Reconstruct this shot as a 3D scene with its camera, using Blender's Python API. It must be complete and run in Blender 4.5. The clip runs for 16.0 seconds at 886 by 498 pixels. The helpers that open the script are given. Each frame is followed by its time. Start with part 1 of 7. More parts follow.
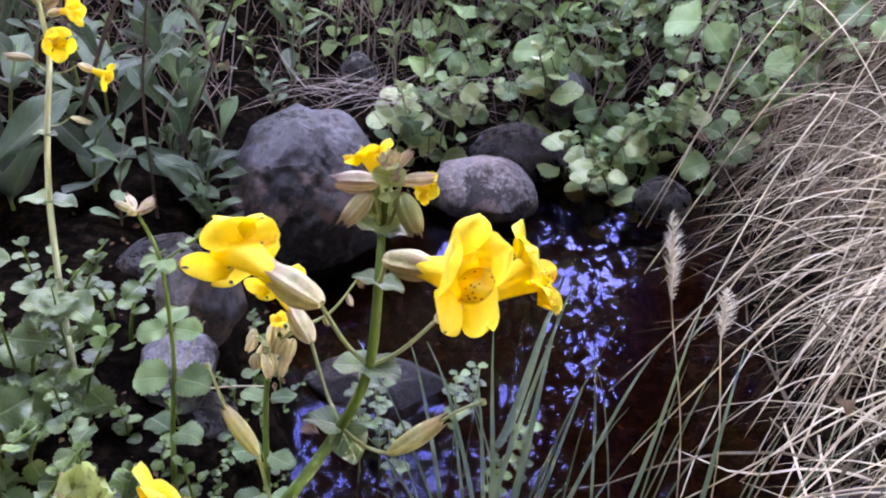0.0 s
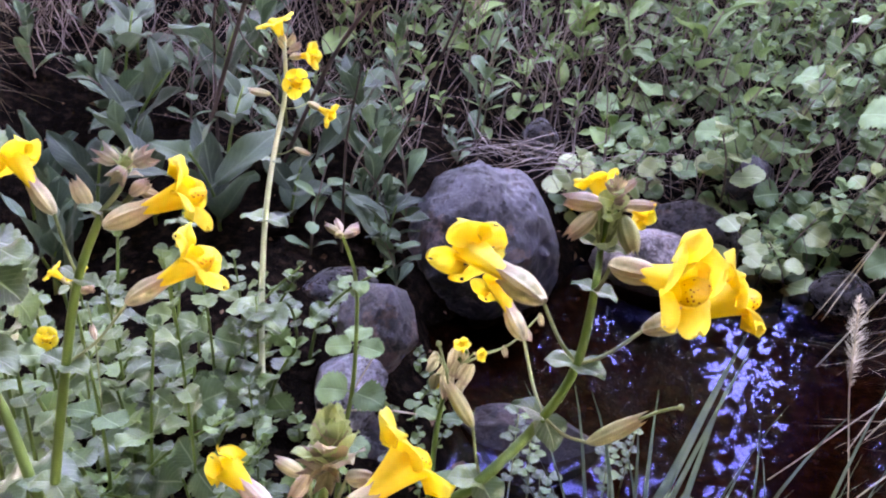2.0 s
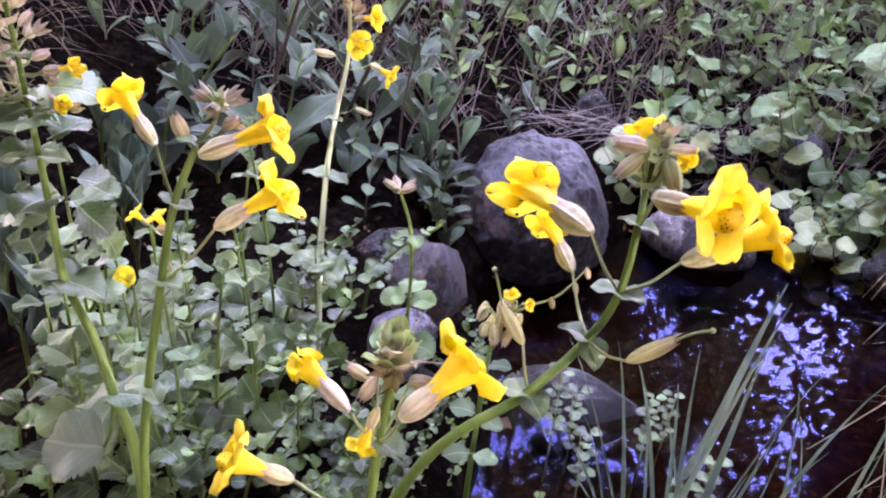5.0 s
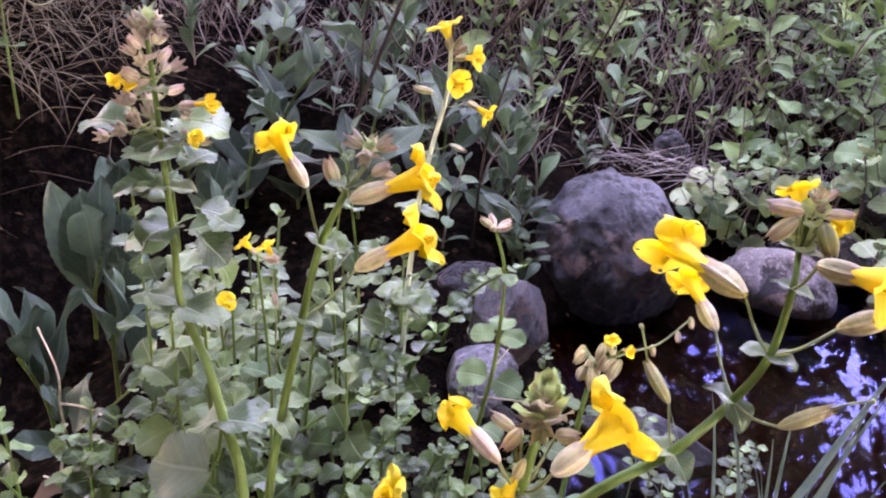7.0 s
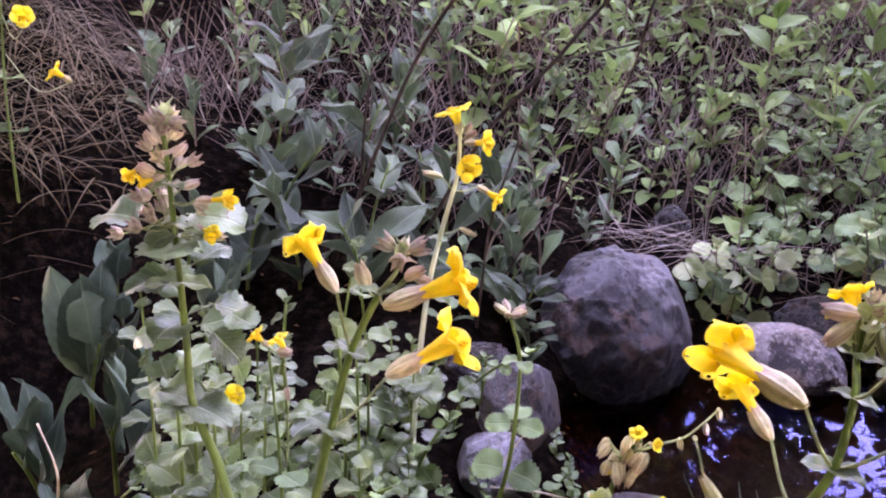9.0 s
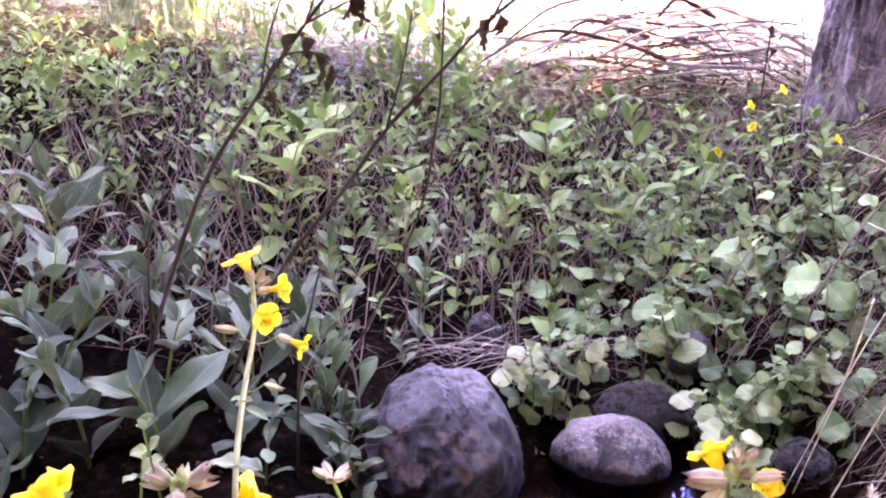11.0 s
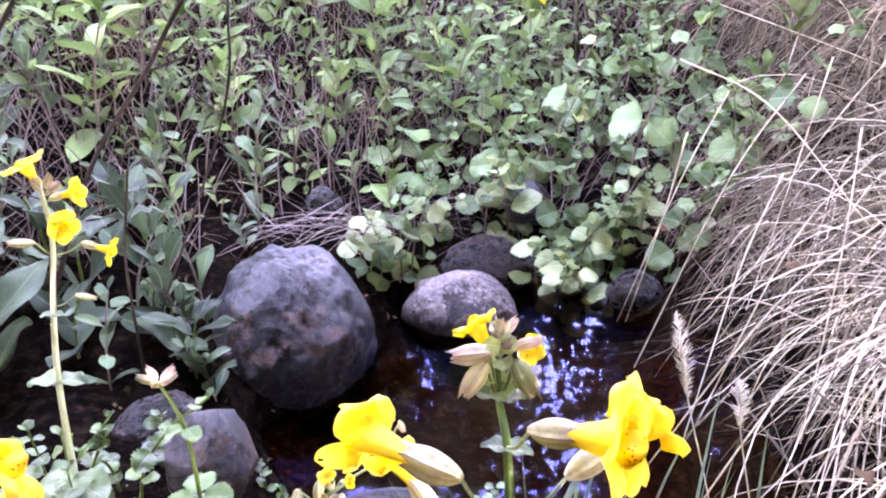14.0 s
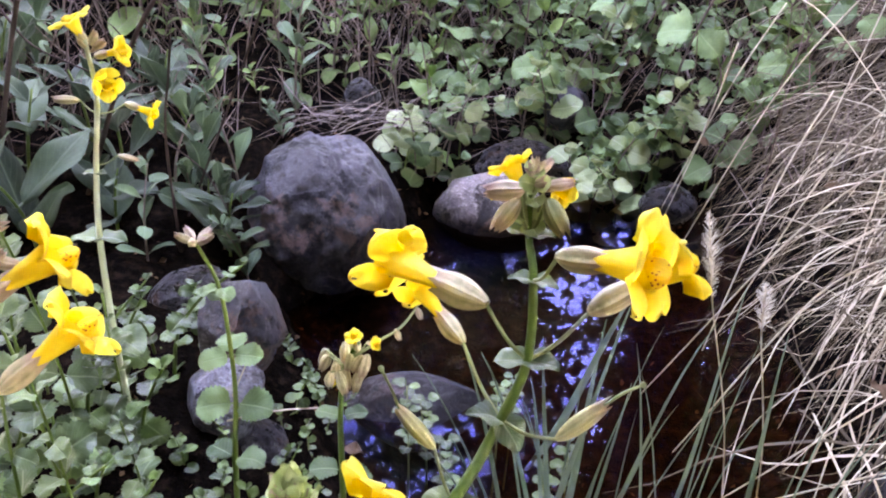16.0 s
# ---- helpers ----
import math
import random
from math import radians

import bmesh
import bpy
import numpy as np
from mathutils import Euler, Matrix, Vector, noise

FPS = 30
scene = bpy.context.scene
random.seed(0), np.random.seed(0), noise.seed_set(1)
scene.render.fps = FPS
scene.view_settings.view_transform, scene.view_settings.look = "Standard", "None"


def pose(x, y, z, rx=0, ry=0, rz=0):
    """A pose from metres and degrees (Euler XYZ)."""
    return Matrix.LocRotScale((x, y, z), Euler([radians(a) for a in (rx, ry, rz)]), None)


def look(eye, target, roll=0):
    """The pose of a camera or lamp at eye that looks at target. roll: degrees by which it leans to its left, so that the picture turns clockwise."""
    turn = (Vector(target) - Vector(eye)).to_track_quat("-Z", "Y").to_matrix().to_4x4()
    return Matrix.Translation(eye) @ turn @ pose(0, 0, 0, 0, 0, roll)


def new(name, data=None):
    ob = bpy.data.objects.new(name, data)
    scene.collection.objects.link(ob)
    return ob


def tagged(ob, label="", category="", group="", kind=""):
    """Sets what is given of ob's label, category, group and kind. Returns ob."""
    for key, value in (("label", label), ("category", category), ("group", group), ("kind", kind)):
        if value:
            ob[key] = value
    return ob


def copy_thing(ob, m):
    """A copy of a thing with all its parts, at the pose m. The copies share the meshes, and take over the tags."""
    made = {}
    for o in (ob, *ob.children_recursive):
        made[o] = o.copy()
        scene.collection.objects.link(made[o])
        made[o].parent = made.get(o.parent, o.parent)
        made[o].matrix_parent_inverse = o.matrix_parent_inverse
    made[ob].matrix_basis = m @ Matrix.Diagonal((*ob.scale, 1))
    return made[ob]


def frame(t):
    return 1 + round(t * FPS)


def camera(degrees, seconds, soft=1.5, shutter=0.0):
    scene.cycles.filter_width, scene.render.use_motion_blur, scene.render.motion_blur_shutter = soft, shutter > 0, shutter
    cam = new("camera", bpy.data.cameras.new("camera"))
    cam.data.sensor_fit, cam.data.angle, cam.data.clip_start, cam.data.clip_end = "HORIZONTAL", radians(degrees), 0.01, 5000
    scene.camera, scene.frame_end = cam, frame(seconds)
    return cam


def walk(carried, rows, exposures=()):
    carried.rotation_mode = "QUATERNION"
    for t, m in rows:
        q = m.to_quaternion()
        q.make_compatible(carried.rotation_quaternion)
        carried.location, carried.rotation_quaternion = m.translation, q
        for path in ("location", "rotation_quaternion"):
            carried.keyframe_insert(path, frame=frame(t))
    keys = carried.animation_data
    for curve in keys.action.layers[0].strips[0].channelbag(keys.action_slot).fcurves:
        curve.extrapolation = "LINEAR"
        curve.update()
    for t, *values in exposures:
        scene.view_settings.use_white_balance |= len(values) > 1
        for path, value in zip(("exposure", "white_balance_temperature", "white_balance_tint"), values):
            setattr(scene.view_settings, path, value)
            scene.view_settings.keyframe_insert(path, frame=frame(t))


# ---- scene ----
cam = camera(57.2, 16.0, soft=2.1)
PATH = [
    (0, (0.066, 0.073, 0.569), (-0.058, 1.801, -0.43), 4.3),
    (0.5, (0.063, 0.067, 0.569), (-0.091, 1.82, -0.38), 4.6),
    (1, (0.06, 0.06, 0.568), (-0.17, 1.841, -0.312), 5.0),
    (1.5, (0.052, 0.045, 0.564), (-0.344, 1.823, -0.262), 5.5),
    (2, (0.054, 0.034, 0.567), (-0.459, 1.757, -0.309), 5.3),
    (2.5, (0.058, 0.032, 0.567), (-0.475, 1.731, -0.345), 5.4),
    (3, (0.059, 0.019, 0.57), (-0.501, 1.701, -0.357), 5.7),
    (3.2, (0.06, 0.019, 0.57), (-0.501, 1.695, -0.368), 5.6),
    (5.3, (0.061, 0.003, 0.566), (-0.562, 1.655, -0.373), 5.7),
    (5.5, (0.056, 0.002, 0.567), (-0.58, 1.653, -0.365), 5.8),
    (6, (0.048, -0.004, 0.569), (-0.633, 1.632, -0.358), 5.7),
    (6.5, (0.038, -0.007, 0.572), (-0.673, 1.628, -0.335), 6.2),
    (7, (0.031, -0.009, 0.572), (-0.709, 1.621, -0.32), 6.2),
    (7.5, (0.021, -0.003, 0.569), (-0.72, 1.654, -0.27), 6.5),
    (8, (0.016, -0.005, 0.572), (-0.75, 1.683, -0.179), 5.4),
    (8.2, (0.014, -0.006, 0.574), (-0.761, 1.681, -0.171), 5.5),
    (10.3, (-0.003, 0.019, 0.579), (-0.643, 1.821, -0.008), 4.2),
    (10.5, (-0.01, 0.025, 0.58), (-0.564, 1.872, 0.045), 3.9),
    (11, (-0.006, 0.049, 0.585), (-0.377, 1.964, 0.14), 1.9),
    (11.5, (0.003, 0.062, 0.591), (-0.211, 2.01, 0.194), 0.3),
    (12, (0.008, 0.062, 0.593), (-0.089, 2.025, 0.222), -0.0),
    (12.5, (0.013, 0.068, 0.59), (-0.011, 2.037, 0.237), -0.2),
    (13, (0.017, 0.065, 0.589), (-0.003, 2.036, 0.251), -0.5),
    (13.5, (0.02, 0.058, 0.581), (-0.022, 2.005, 0.125), 0.0),
    (14, (0.023, 0.066, 0.589), (0.008, 1.916, -0.171), -1.4),
    (14.2, (0.022, 0.064, 0.588), (-0.01, 1.887, -0.234), -0.8),
    (14.5, (0.027, 0.064, 0.587), (-0.007, 1.856, -0.301), -1.0),
    (15, (0.029, 0.066, 0.584), (0.017, 1.848, -0.322), -0.7),
    (15.5, (0.027, 0.062, 0.577), (-0.012, 1.834, -0.349), 0.2),
    (15.8, (0.025, 0.056, 0.572), (-0.042, 1.819, -0.369), 1.1),
    (16, (0.022, 0.052, 0.571), (-0.067, 1.809, -0.382), 1.4),
]
EXPOSURES = [(0, 6.62, 11200, 48), (0.5, 6.42, 11200, 48), (1, 6.62, 11200, 49), (2, 6.72, 10050, 58), (3, 6.78, 9650, 61), (5.5, 6.83, 10050, 64), (8, 6.68, 10550, 65), (10.5, 6.92, 10600, 75), (11.5, 7.42, 9800, 75),
             (12, 7.52, 9800, 71), (12.5, 7.27, 9550, 67), (13, 6.87, 9650, 66), (13.5, 6.82, 9750, 62), (14, 7.48, 10050, 59), (14.5, 7.69, 10050, 58), (15.5, 6.87, 11000, 50), (16, 6.77, 11200, 50)]
walk(cam, [(t, look(eye, target, roll)) for t, eye, target, roll in PATH], EXPOSURES)

# world, sun and sky
SUN_EL, SUN_AZ = 38.0, 75.0          # degrees up, degrees from +y towards +x
world = bpy.data.worlds.new("World")
scene.world = world
world.use_nodes = True
wn = world.node_tree.nodes
sky = wn.new("ShaderNodeTexSky")
sky.sky_type = "NISHITA"
sky.sun_disc = False
sky.sun_elevation = radians(SUN_EL)
sky.sun_rotation = radians(SUN_AZ)
sky.dust_density, sky.ozone_density, sky.air_density = 0.1, 4.0, 1.0
world.node_tree.links.new(sky.outputs[0], wn["Background"].inputs["Color"])
wn["Background"].inputs["Strength"].default_value = 0.15
sun = new("sun", bpy.data.lights.new("sun", "SUN"))
sun.data.energy, sun.data.angle, sun.data.color = 2.6, radians(1.0), (1.0, 0.93, 0.82)
_e, _a = radians(SUN_EL), radians(SUN_AZ)
SUN_DIR = Vector((math.sin(_a) * math.cos(_e), math.cos(_a) * math.cos(_e), math.sin(_e)))
sun.matrix_world = look(SUN_DIR * 20, (0, 0, 0))

WATER = 0.01


# ---- node helpers ----
def material(name):
    m = bpy.data.materials.new(name)
    m.use_nodes = True
    m.node_tree.nodes.clear()
    return m, m.node_tree


def node(nt, kind, props=None, **inputs):
    n = nt.nodes.new("ShaderNode" + kind)
    for k, v in (props or {}).items():
        if k == "operation":
            n.operation = v
        elif k == "blend_type":
            n.blend_type = v
        elif k == "data_type":
            n.data_type = v
        elif k == "feature":
            n.feature = v
        elif k == "noise_type":
            n.noise_type = v
    for k, v in inputs.items():
        key = int(k[1:]) if k[0] == "i" and k[1:].isdigit() else k.replace("_", " ")
        s = n.inputs[key]
        if isinstance(v, bpy.types.NodeSocket):
            nt.links.new(v, s)
        else:
            s.default_value = v
    return n


def ramp(nt, fac, stops):
    n = nt.nodes.new("ShaderNodeValToRGB")
    nt.links.new(fac, n.inputs[0])
    el = n.color_ramp.elements
    while len(el) < len(stops):
        el.new(0.5)
    for e, (p, c) in zip(el, stops):
        e.position, e.color = p, (*c, 1) if len(c) == 3 else c
    return n.outputs[0]


def math_node(nt, op, a, b=0.0):
    return node(nt, "Math", {"operation": op}, i0=a, i1=b).outputs[0]


def mixc(nt, fac, a, b, mode="MIX"):
    n = nt.nodes.new("ShaderNodeMix")
    n.data_type, n.blend_type = "RGBA", mode
    for i, v in ((0, fac), (6, a), (7, b)):
        if isinstance(v, bpy.types.NodeSocket):
            nt.links.new(v, n.inputs[i])
        else:
            n.inputs[i].default_value = v if i == 0 else (*v, 1)
    return n.outputs[2]


def finish(nt, surface):
    out = nt.nodes.new("ShaderNodeOutputMaterial")
    nt.links.new(surface, out.inputs["Surface"])


def bump(nt, height, strength=0.4, distance=0.002):
    return node(nt, "Bump", None, Height=height, Strength=strength, Distance=distance).outputs[0]


def noise_at(nt, coord, scale, detail=4.0, rough=0.55):
    return node(nt, "TexNoise", None, Vector=coord, Scale=scale, Detail=detail, Roughness=rough)


def smooth(nt, v, lo, hi):
    n = nt.nodes.new("ShaderNodeMapRange")
    n.interpolation_type = "SMOOTHSTEP"
    nt.links.new(v, n.inputs[0])
    n.inputs[1].default_value, n.inputs[2].default_value = lo, hi
    return n.outputs[0]


def leaf_material(name, dark, light, rib, rough=0.5, trans=0.22, veins=7.0, fuzz=0.0, scale=90.0, island=False, bumpy=0.5):
    """Foliage: hue that differs from leaf to leaf, mottling, a pale midrib and side veins, light that shines through."""
    m, nt = material(name)
    uv = node(nt, "TexCoord").outputs["UV"]
    info = node(nt, "ObjectInfo")
    rand = node(nt, "NewGeometry").outputs["Random Per Island"] if island else info.outputs["Random"]
    xyz = node(nt, "SeparateXYZ", None, Vector=uv)
    u, v = xyz.outputs[0], math_node(nt, "ABSOLUTE", math_node(nt, "SUBTRACT", xyz.outputs[1], 0.5))
    pos = node(nt, "NewGeometry").outputs["Position"]
    n1 = noise_at(nt, pos, scale, 4.0)
    n2 = noise_at(nt, pos, scale * 5, 3.0)
    f = math_node(nt, "ADD", math_node(nt, "MULTIPLY", rand, 0.65), math_node(nt, "MULTIPLY", n1.outputs[0], 0.4))
    col = ramp(nt, f, [(0.18, dark), (0.52, [0.66 * a + 0.34 * b for a, b in zip(dark, light)]), (0.82, light)])
    mid = math_node(nt, "SUBTRACT", 1.0, smooth(nt, v, 0.012, 0.045))
    phase = math_node(nt, "MULTIPLY", math_node(nt, "SUBTRACT", u, math_node(nt, "MULTIPLY", v, 0.75)), veins)
    saw = math_node(nt, "ABSOLUTE", math_node(nt, "SUBTRACT", math_node(nt, "FRACT", phase), 0.5))
    side = math_node(nt, "MULTIPLY", math_node(nt, "SUBTRACT", 1.0, smooth(nt, saw, 0.0, 0.16)), 0.26)
    vein = math_node(nt, "MAXIMUM", mid, side)
    col = mixc(nt, math_node(nt, "MULTIPLY", vein, 0.5), col, rib)
    blem = smooth(nt, noise_at(nt, pos, scale * 1.7, 5.0, 0.7).outputs[0], 0.66, 0.78)
    col = mixc(nt, math_node(nt, "MULTIPLY", blem, 0.5), col, (0.16, 0.12, 0.05))
    h = math_node(nt, "ADD", math_node(nt, "MULTIPLY", vein, -0.6), math_node(nt, "MULTIPLY", n2.outputs[0], 0.5))
    nb = bump(nt, h, bumpy, 0.0012)
    p = node(nt, "BsdfPrincipled", None, Base_Color=col, Roughness=rough, Normal=nb)
    p.inputs["Specular IOR Level"].default_value = 0.25 if rough > 0.45 else 0.5
    if fuzz:
        p.inputs["Sheen Weight"].default_value = fuzz
        p.inputs["Sheen Roughness"].default_value = 0.5
    tr = node(nt, "BsdfTranslucent", None, Color=mixc(nt, 0.5, col, [min(1, c * 1.5) for c in light]), Normal=nb)
    finish(nt, node(nt, "MixShader", None, i0=trans, i1=p.outputs[0], i2=tr.outputs[0]).outputs[0])
    return m


def plain_material(name, dark, light, rough=0.7, scale=120.0, bumpy=0.5, island=False, stretch=(1, 1, 1), spec=0.12, trans=0.0):
    """Any dull natural surface: two colours mixed by noise at two scales, with fine relief."""
    m, nt = material(name)
    co = node(nt, "Mapping", None, Vector=node(nt, "TexCoord").outputs["Object"], Scale=stretch).outputs[0]
    rand = node(nt, "NewGeometry").outputs["Random Per Island"] if island else node(nt, "ObjectInfo").outputs["Random"]
    n1, n2 = noise_at(nt, co, scale, 5.0), noise_at(nt, co, scale * 6, 3.0)
    f = math_node(nt, "ADD", math_node(nt, "MULTIPLY", n1.outputs[0], 0.6), math_node(nt, "MULTIPLY", rand, 0.4))
    col = ramp(nt, f, [(0.25, dark), (0.75, light)])
    nb = bump(nt, math_node(nt, "ADD", n1.outputs[0], math_node(nt, "MULTIPLY", n2.outputs[0], 0.5)), bumpy, 0.002)
    p = node(nt, "BsdfPrincipled", None, Base_Color=col, Roughness=rough, Normal=nb)
    p.inputs["Specular IOR Level"].default_value = spec
    s = p.outputs[0]
    if trans:
        s = node(nt, "MixShader", None, i0=trans, i1=s, i2=node(nt, "BsdfTranslucent", None, Color=col).outputs[0]).outputs[0]
    finish(nt, s)
    return m


def petal_material(name, spots):
    m, nt = material(name)
    uv = node(nt, "TexCoord").outputs["UV"]
    xyz = node(nt, "SeparateXYZ", None, Vector=uv)
    u = xyz.outputs[0]
    pos = node(nt, "NewGeometry").outputs["Position"]
    n1 = noise_at(nt, pos, 220.0, 3.0)
    col = ramp(nt, math_node(nt, "ADD", math_node(nt, "MULTIPLY", u, 0.55), math_node(nt, "MULTIPLY", n1.outputs[0], 0.5)),
               [(0.1, (0.90, 0.54, 0.014)), (0.42, (0.94, 0.70, 0.035)), (0.95, (0.97, 0.83, 0.13))])
    streak = node(nt, "TexWave", None, Vector=node(nt, "Mapping", None, Vector=uv, Scale=(0.6, 9.0, 1)).outputs[0], Scale=1.0, Distortion=2.5)
    if spots:
        vor = node(nt, "TexVoronoi", None, Vector=node(nt, "TexCoord").outputs["Object"], Scale=21.0, Randomness=0.9)
        dot = math_node(nt, "SUBTRACT", 1.0, smooth(nt, vor.outputs["Distance"], 0.16, 0.27))
        near = math_node(nt, "SUBTRACT", 1.0, smooth(nt, u, 0.30, 0.42))
        col = mixc(nt, math_node(nt, "MULTIPLY", dot, near), col, (0.42, 0.09, 0.006))
    nb = bump(nt, math_node(nt, "ADD", streak.outputs[1], n1.outputs[0]), 0.25, 0.0006)
    p = node(nt, "BsdfPrincipled", None, Base_Color=col, Roughness=0.55, Normal=nb)
    p.inputs["Specular IOR Level"].default_value = 0.3
    tr = node(nt, "BsdfTranslucent", None, Color=col)
    finish(nt, node(nt, "MixShader", None, i0=0.38, i1=p.outputs[0], i2=tr.outputs[0]).outputs[0])
    return m


def calyx_material(name, dark, light, tip):
    """Papery calyx: pale ribs, darker panels, a flushed rim."""
    m, nt = material(name)
    xyz = node(nt, "SeparateXYZ", None, Vector=node(nt, "TexCoord").outputs["UV"])
    pos = node(nt, "NewGeometry").outputs["Position"]
    n1 = noise_at(nt, pos, 420.0, 4.0)
    rib = math_node(nt, "ABSOLUTE", math_node(nt, "COSINE", math_node(nt, "MULTIPLY", xyz.outputs[1], 15.708)))
    n3 = noise_at(nt, pos, 130.0, 4.0, 0.65)
    f = math_node(nt, "ADD", math_node(nt, "MULTIPLY", rib, 0.22), math_node(nt, "ADD", math_node(nt, "MULTIPLY", n1.outputs[0], 0.4), math_node(nt, "MULTIPLY", n3.outputs[0], 0.45)))
    col = ramp(nt, f, [(0.32, dark), (0.60, light)])
    flush = math_node(nt, "MULTIPLY", smooth(nt, math_node(nt, "ADD", xyz.outputs[0], math_node(nt, "MULTIPLY", n1.outputs[0], 0.4)), 0.75, 1.25), 0.75)
    col = mixc(nt, flush, col, tip)
    vein = smooth(nt, rib, 0.9, 1.0)
    p = node(nt, "BsdfPrincipled", None, Base_Color=col, Roughness=0.55, Normal=bump(nt, math_node(nt, "ADD", n1.outputs[0], vein), 0.5, 0.0008))
    tr = node(nt, "BsdfTranslucent", None, Color=col)
    finish(nt, node(nt, "MixShader", None, i0=0.2, i1=p.outputs[0], i2=tr.outputs[0]).outputs[0])
    return m


def rock_material(name, dark, light, warm, stain=(0.10, 0.06, 0.045), rough=0.72, speck=0.3, worn=0.5, relief=0.018):
    """Weathered stone: dark varnish, sharp-edged paler patches where it has flaked, rusty stains, cracks and a mineral speckle."""
    m, nt = material(name)
    co = node(nt, "TexCoord").outputs["Object"]
    info = node(nt, "ObjectInfo").outputs["Random"]
    co = node(nt, "VectorMath", {"operation": "ADD"}, i0=co, i1=info).outputs[0]
    big, mid, fine = noise_at(nt, co, 6.0, 4.0, 0.55), noise_at(nt, co, 75.0, 6.0, 0.72), noise_at(nt, co, 420.0, 3.0, 0.7)
    half = [0.55 * a + 0.45 * b for a, b in zip(dark, light)]
    col = ramp(nt, math_node(nt, "ADD", math_node(nt, "MULTIPLY", big.outputs[0], 0.6), math_node(nt, "MULTIPLY", mid.outputs[0], 0.4)), [(0.47, dark), (0.53, half)])
    flake = noise_at(nt, co, 9.0, 9.0, 0.58)
    edge = smooth(nt, flake.outputs[0], 0.575 - 0.12 * worn, 0.590 - 0.12 * worn)
    col = mixc(nt, math_node(nt, "MULTIPLY", edge, 0.85), col, ramp(nt, mid.outputs[0], [(0.35, half), (0.62, light)]))
    rust = math_node(nt, "MULTIPLY", smooth(nt, noise_at(nt, co, 8.0, 8.0, 0.66).outputs[0], 0.535, 0.565), smooth(nt, mid.outputs[0], 0.42, 0.50))
    col = mixc(nt, math_node(nt, "MULTIPLY", rust, 0.75), col, warm)
    col = mixc(nt, math_node(nt, "MULTIPLY", smooth(nt, noise_at(nt, co, 34.0, 8.0, 0.75).outputs[0], 0.58, 0.60), 0.85), col, stain)
    pale = math_node(nt, "MULTIPLY", smooth(nt, noise_at(nt, co, 150.0, 4.0, 0.7).outputs[0], 0.56, 0.66), smooth(nt, big.outputs[0], 0.40, 0.58))
    col = mixc(nt, math_node(nt, "MULTIPLY", pale, speck), col, [min(1, c * 1.5 + 0.08) for c in light])
    # the foot is dark and wet where the stone stands in water
    zz = node(nt, "SeparateXYZ", None, Vector=node(nt, "NewGeometry").outputs["Position"]).outputs[2]
    wet = math_node(nt, "SUBTRACT", 1.0, smooth(nt, math_node(nt, "ADD", zz, math_node(nt, "MULTIPLY", flake.outputs[0], -0.09)), -0.035, 0.012))
    col = mixc(nt, math_node(nt, "MULTIPLY", wet, 0.8), col, dark)
    grain = ramp(nt, fine.outputs[0], [(0.3, (0.7, 0.7, 0.7)), (0.7, (1.3, 1.3, 1.3))])
    col = mixc(nt, 1.0, col, grain, "MULTIPLY")
    vor = node(nt, "TexVoronoi", {"feature": "DISTANCE_TO_EDGE"}, Vector=mixc(nt, 0.16, co, mid.outputs[1]), Scale=13.0)
    crack = math_node(nt, "MULTIPLY", math_node(nt, "SUBTRACT", 1.0, smooth(nt, vor.outputs[0], 0.0, 0.03)), smooth(nt, noise_at(nt, co, 14.0, 3.0).outputs[0], 0.48, 0.58))
    col = mixc(nt, math_node(nt, "MULTIPLY", crack, 0.85), col, (0.012, 0.010, 0.010))
    h = math_node(nt, "ADD", math_node(nt, "MULTIPLY", edge, -0.40), math_node(nt, "ADD", math_node(nt, "MULTIPLY", mid.outputs[0], 0.55), math_node(nt, "MULTIPLY", fine.outputs[0], 0.10)))
    h = math_node(nt, "SUBTRACT", math_node(nt, "ADD", h, math_node(nt, "MULTIPLY", flake.outputs[0], 0.9)), crack)
    r = ramp(nt, mid.outputs[0], [(0.3, (rough - 0.15,) * 3), (0.7, (rough + 0.15,) * 3)])
    p = node(nt, "BsdfPrincipled", None, Base_Color=col, Roughness=r, Normal=bump(nt, h, 1.0, relief))
    p.inputs["Specular IOR Level"].default_value = 0.4
    finish(nt, p.outputs[0])
    return m


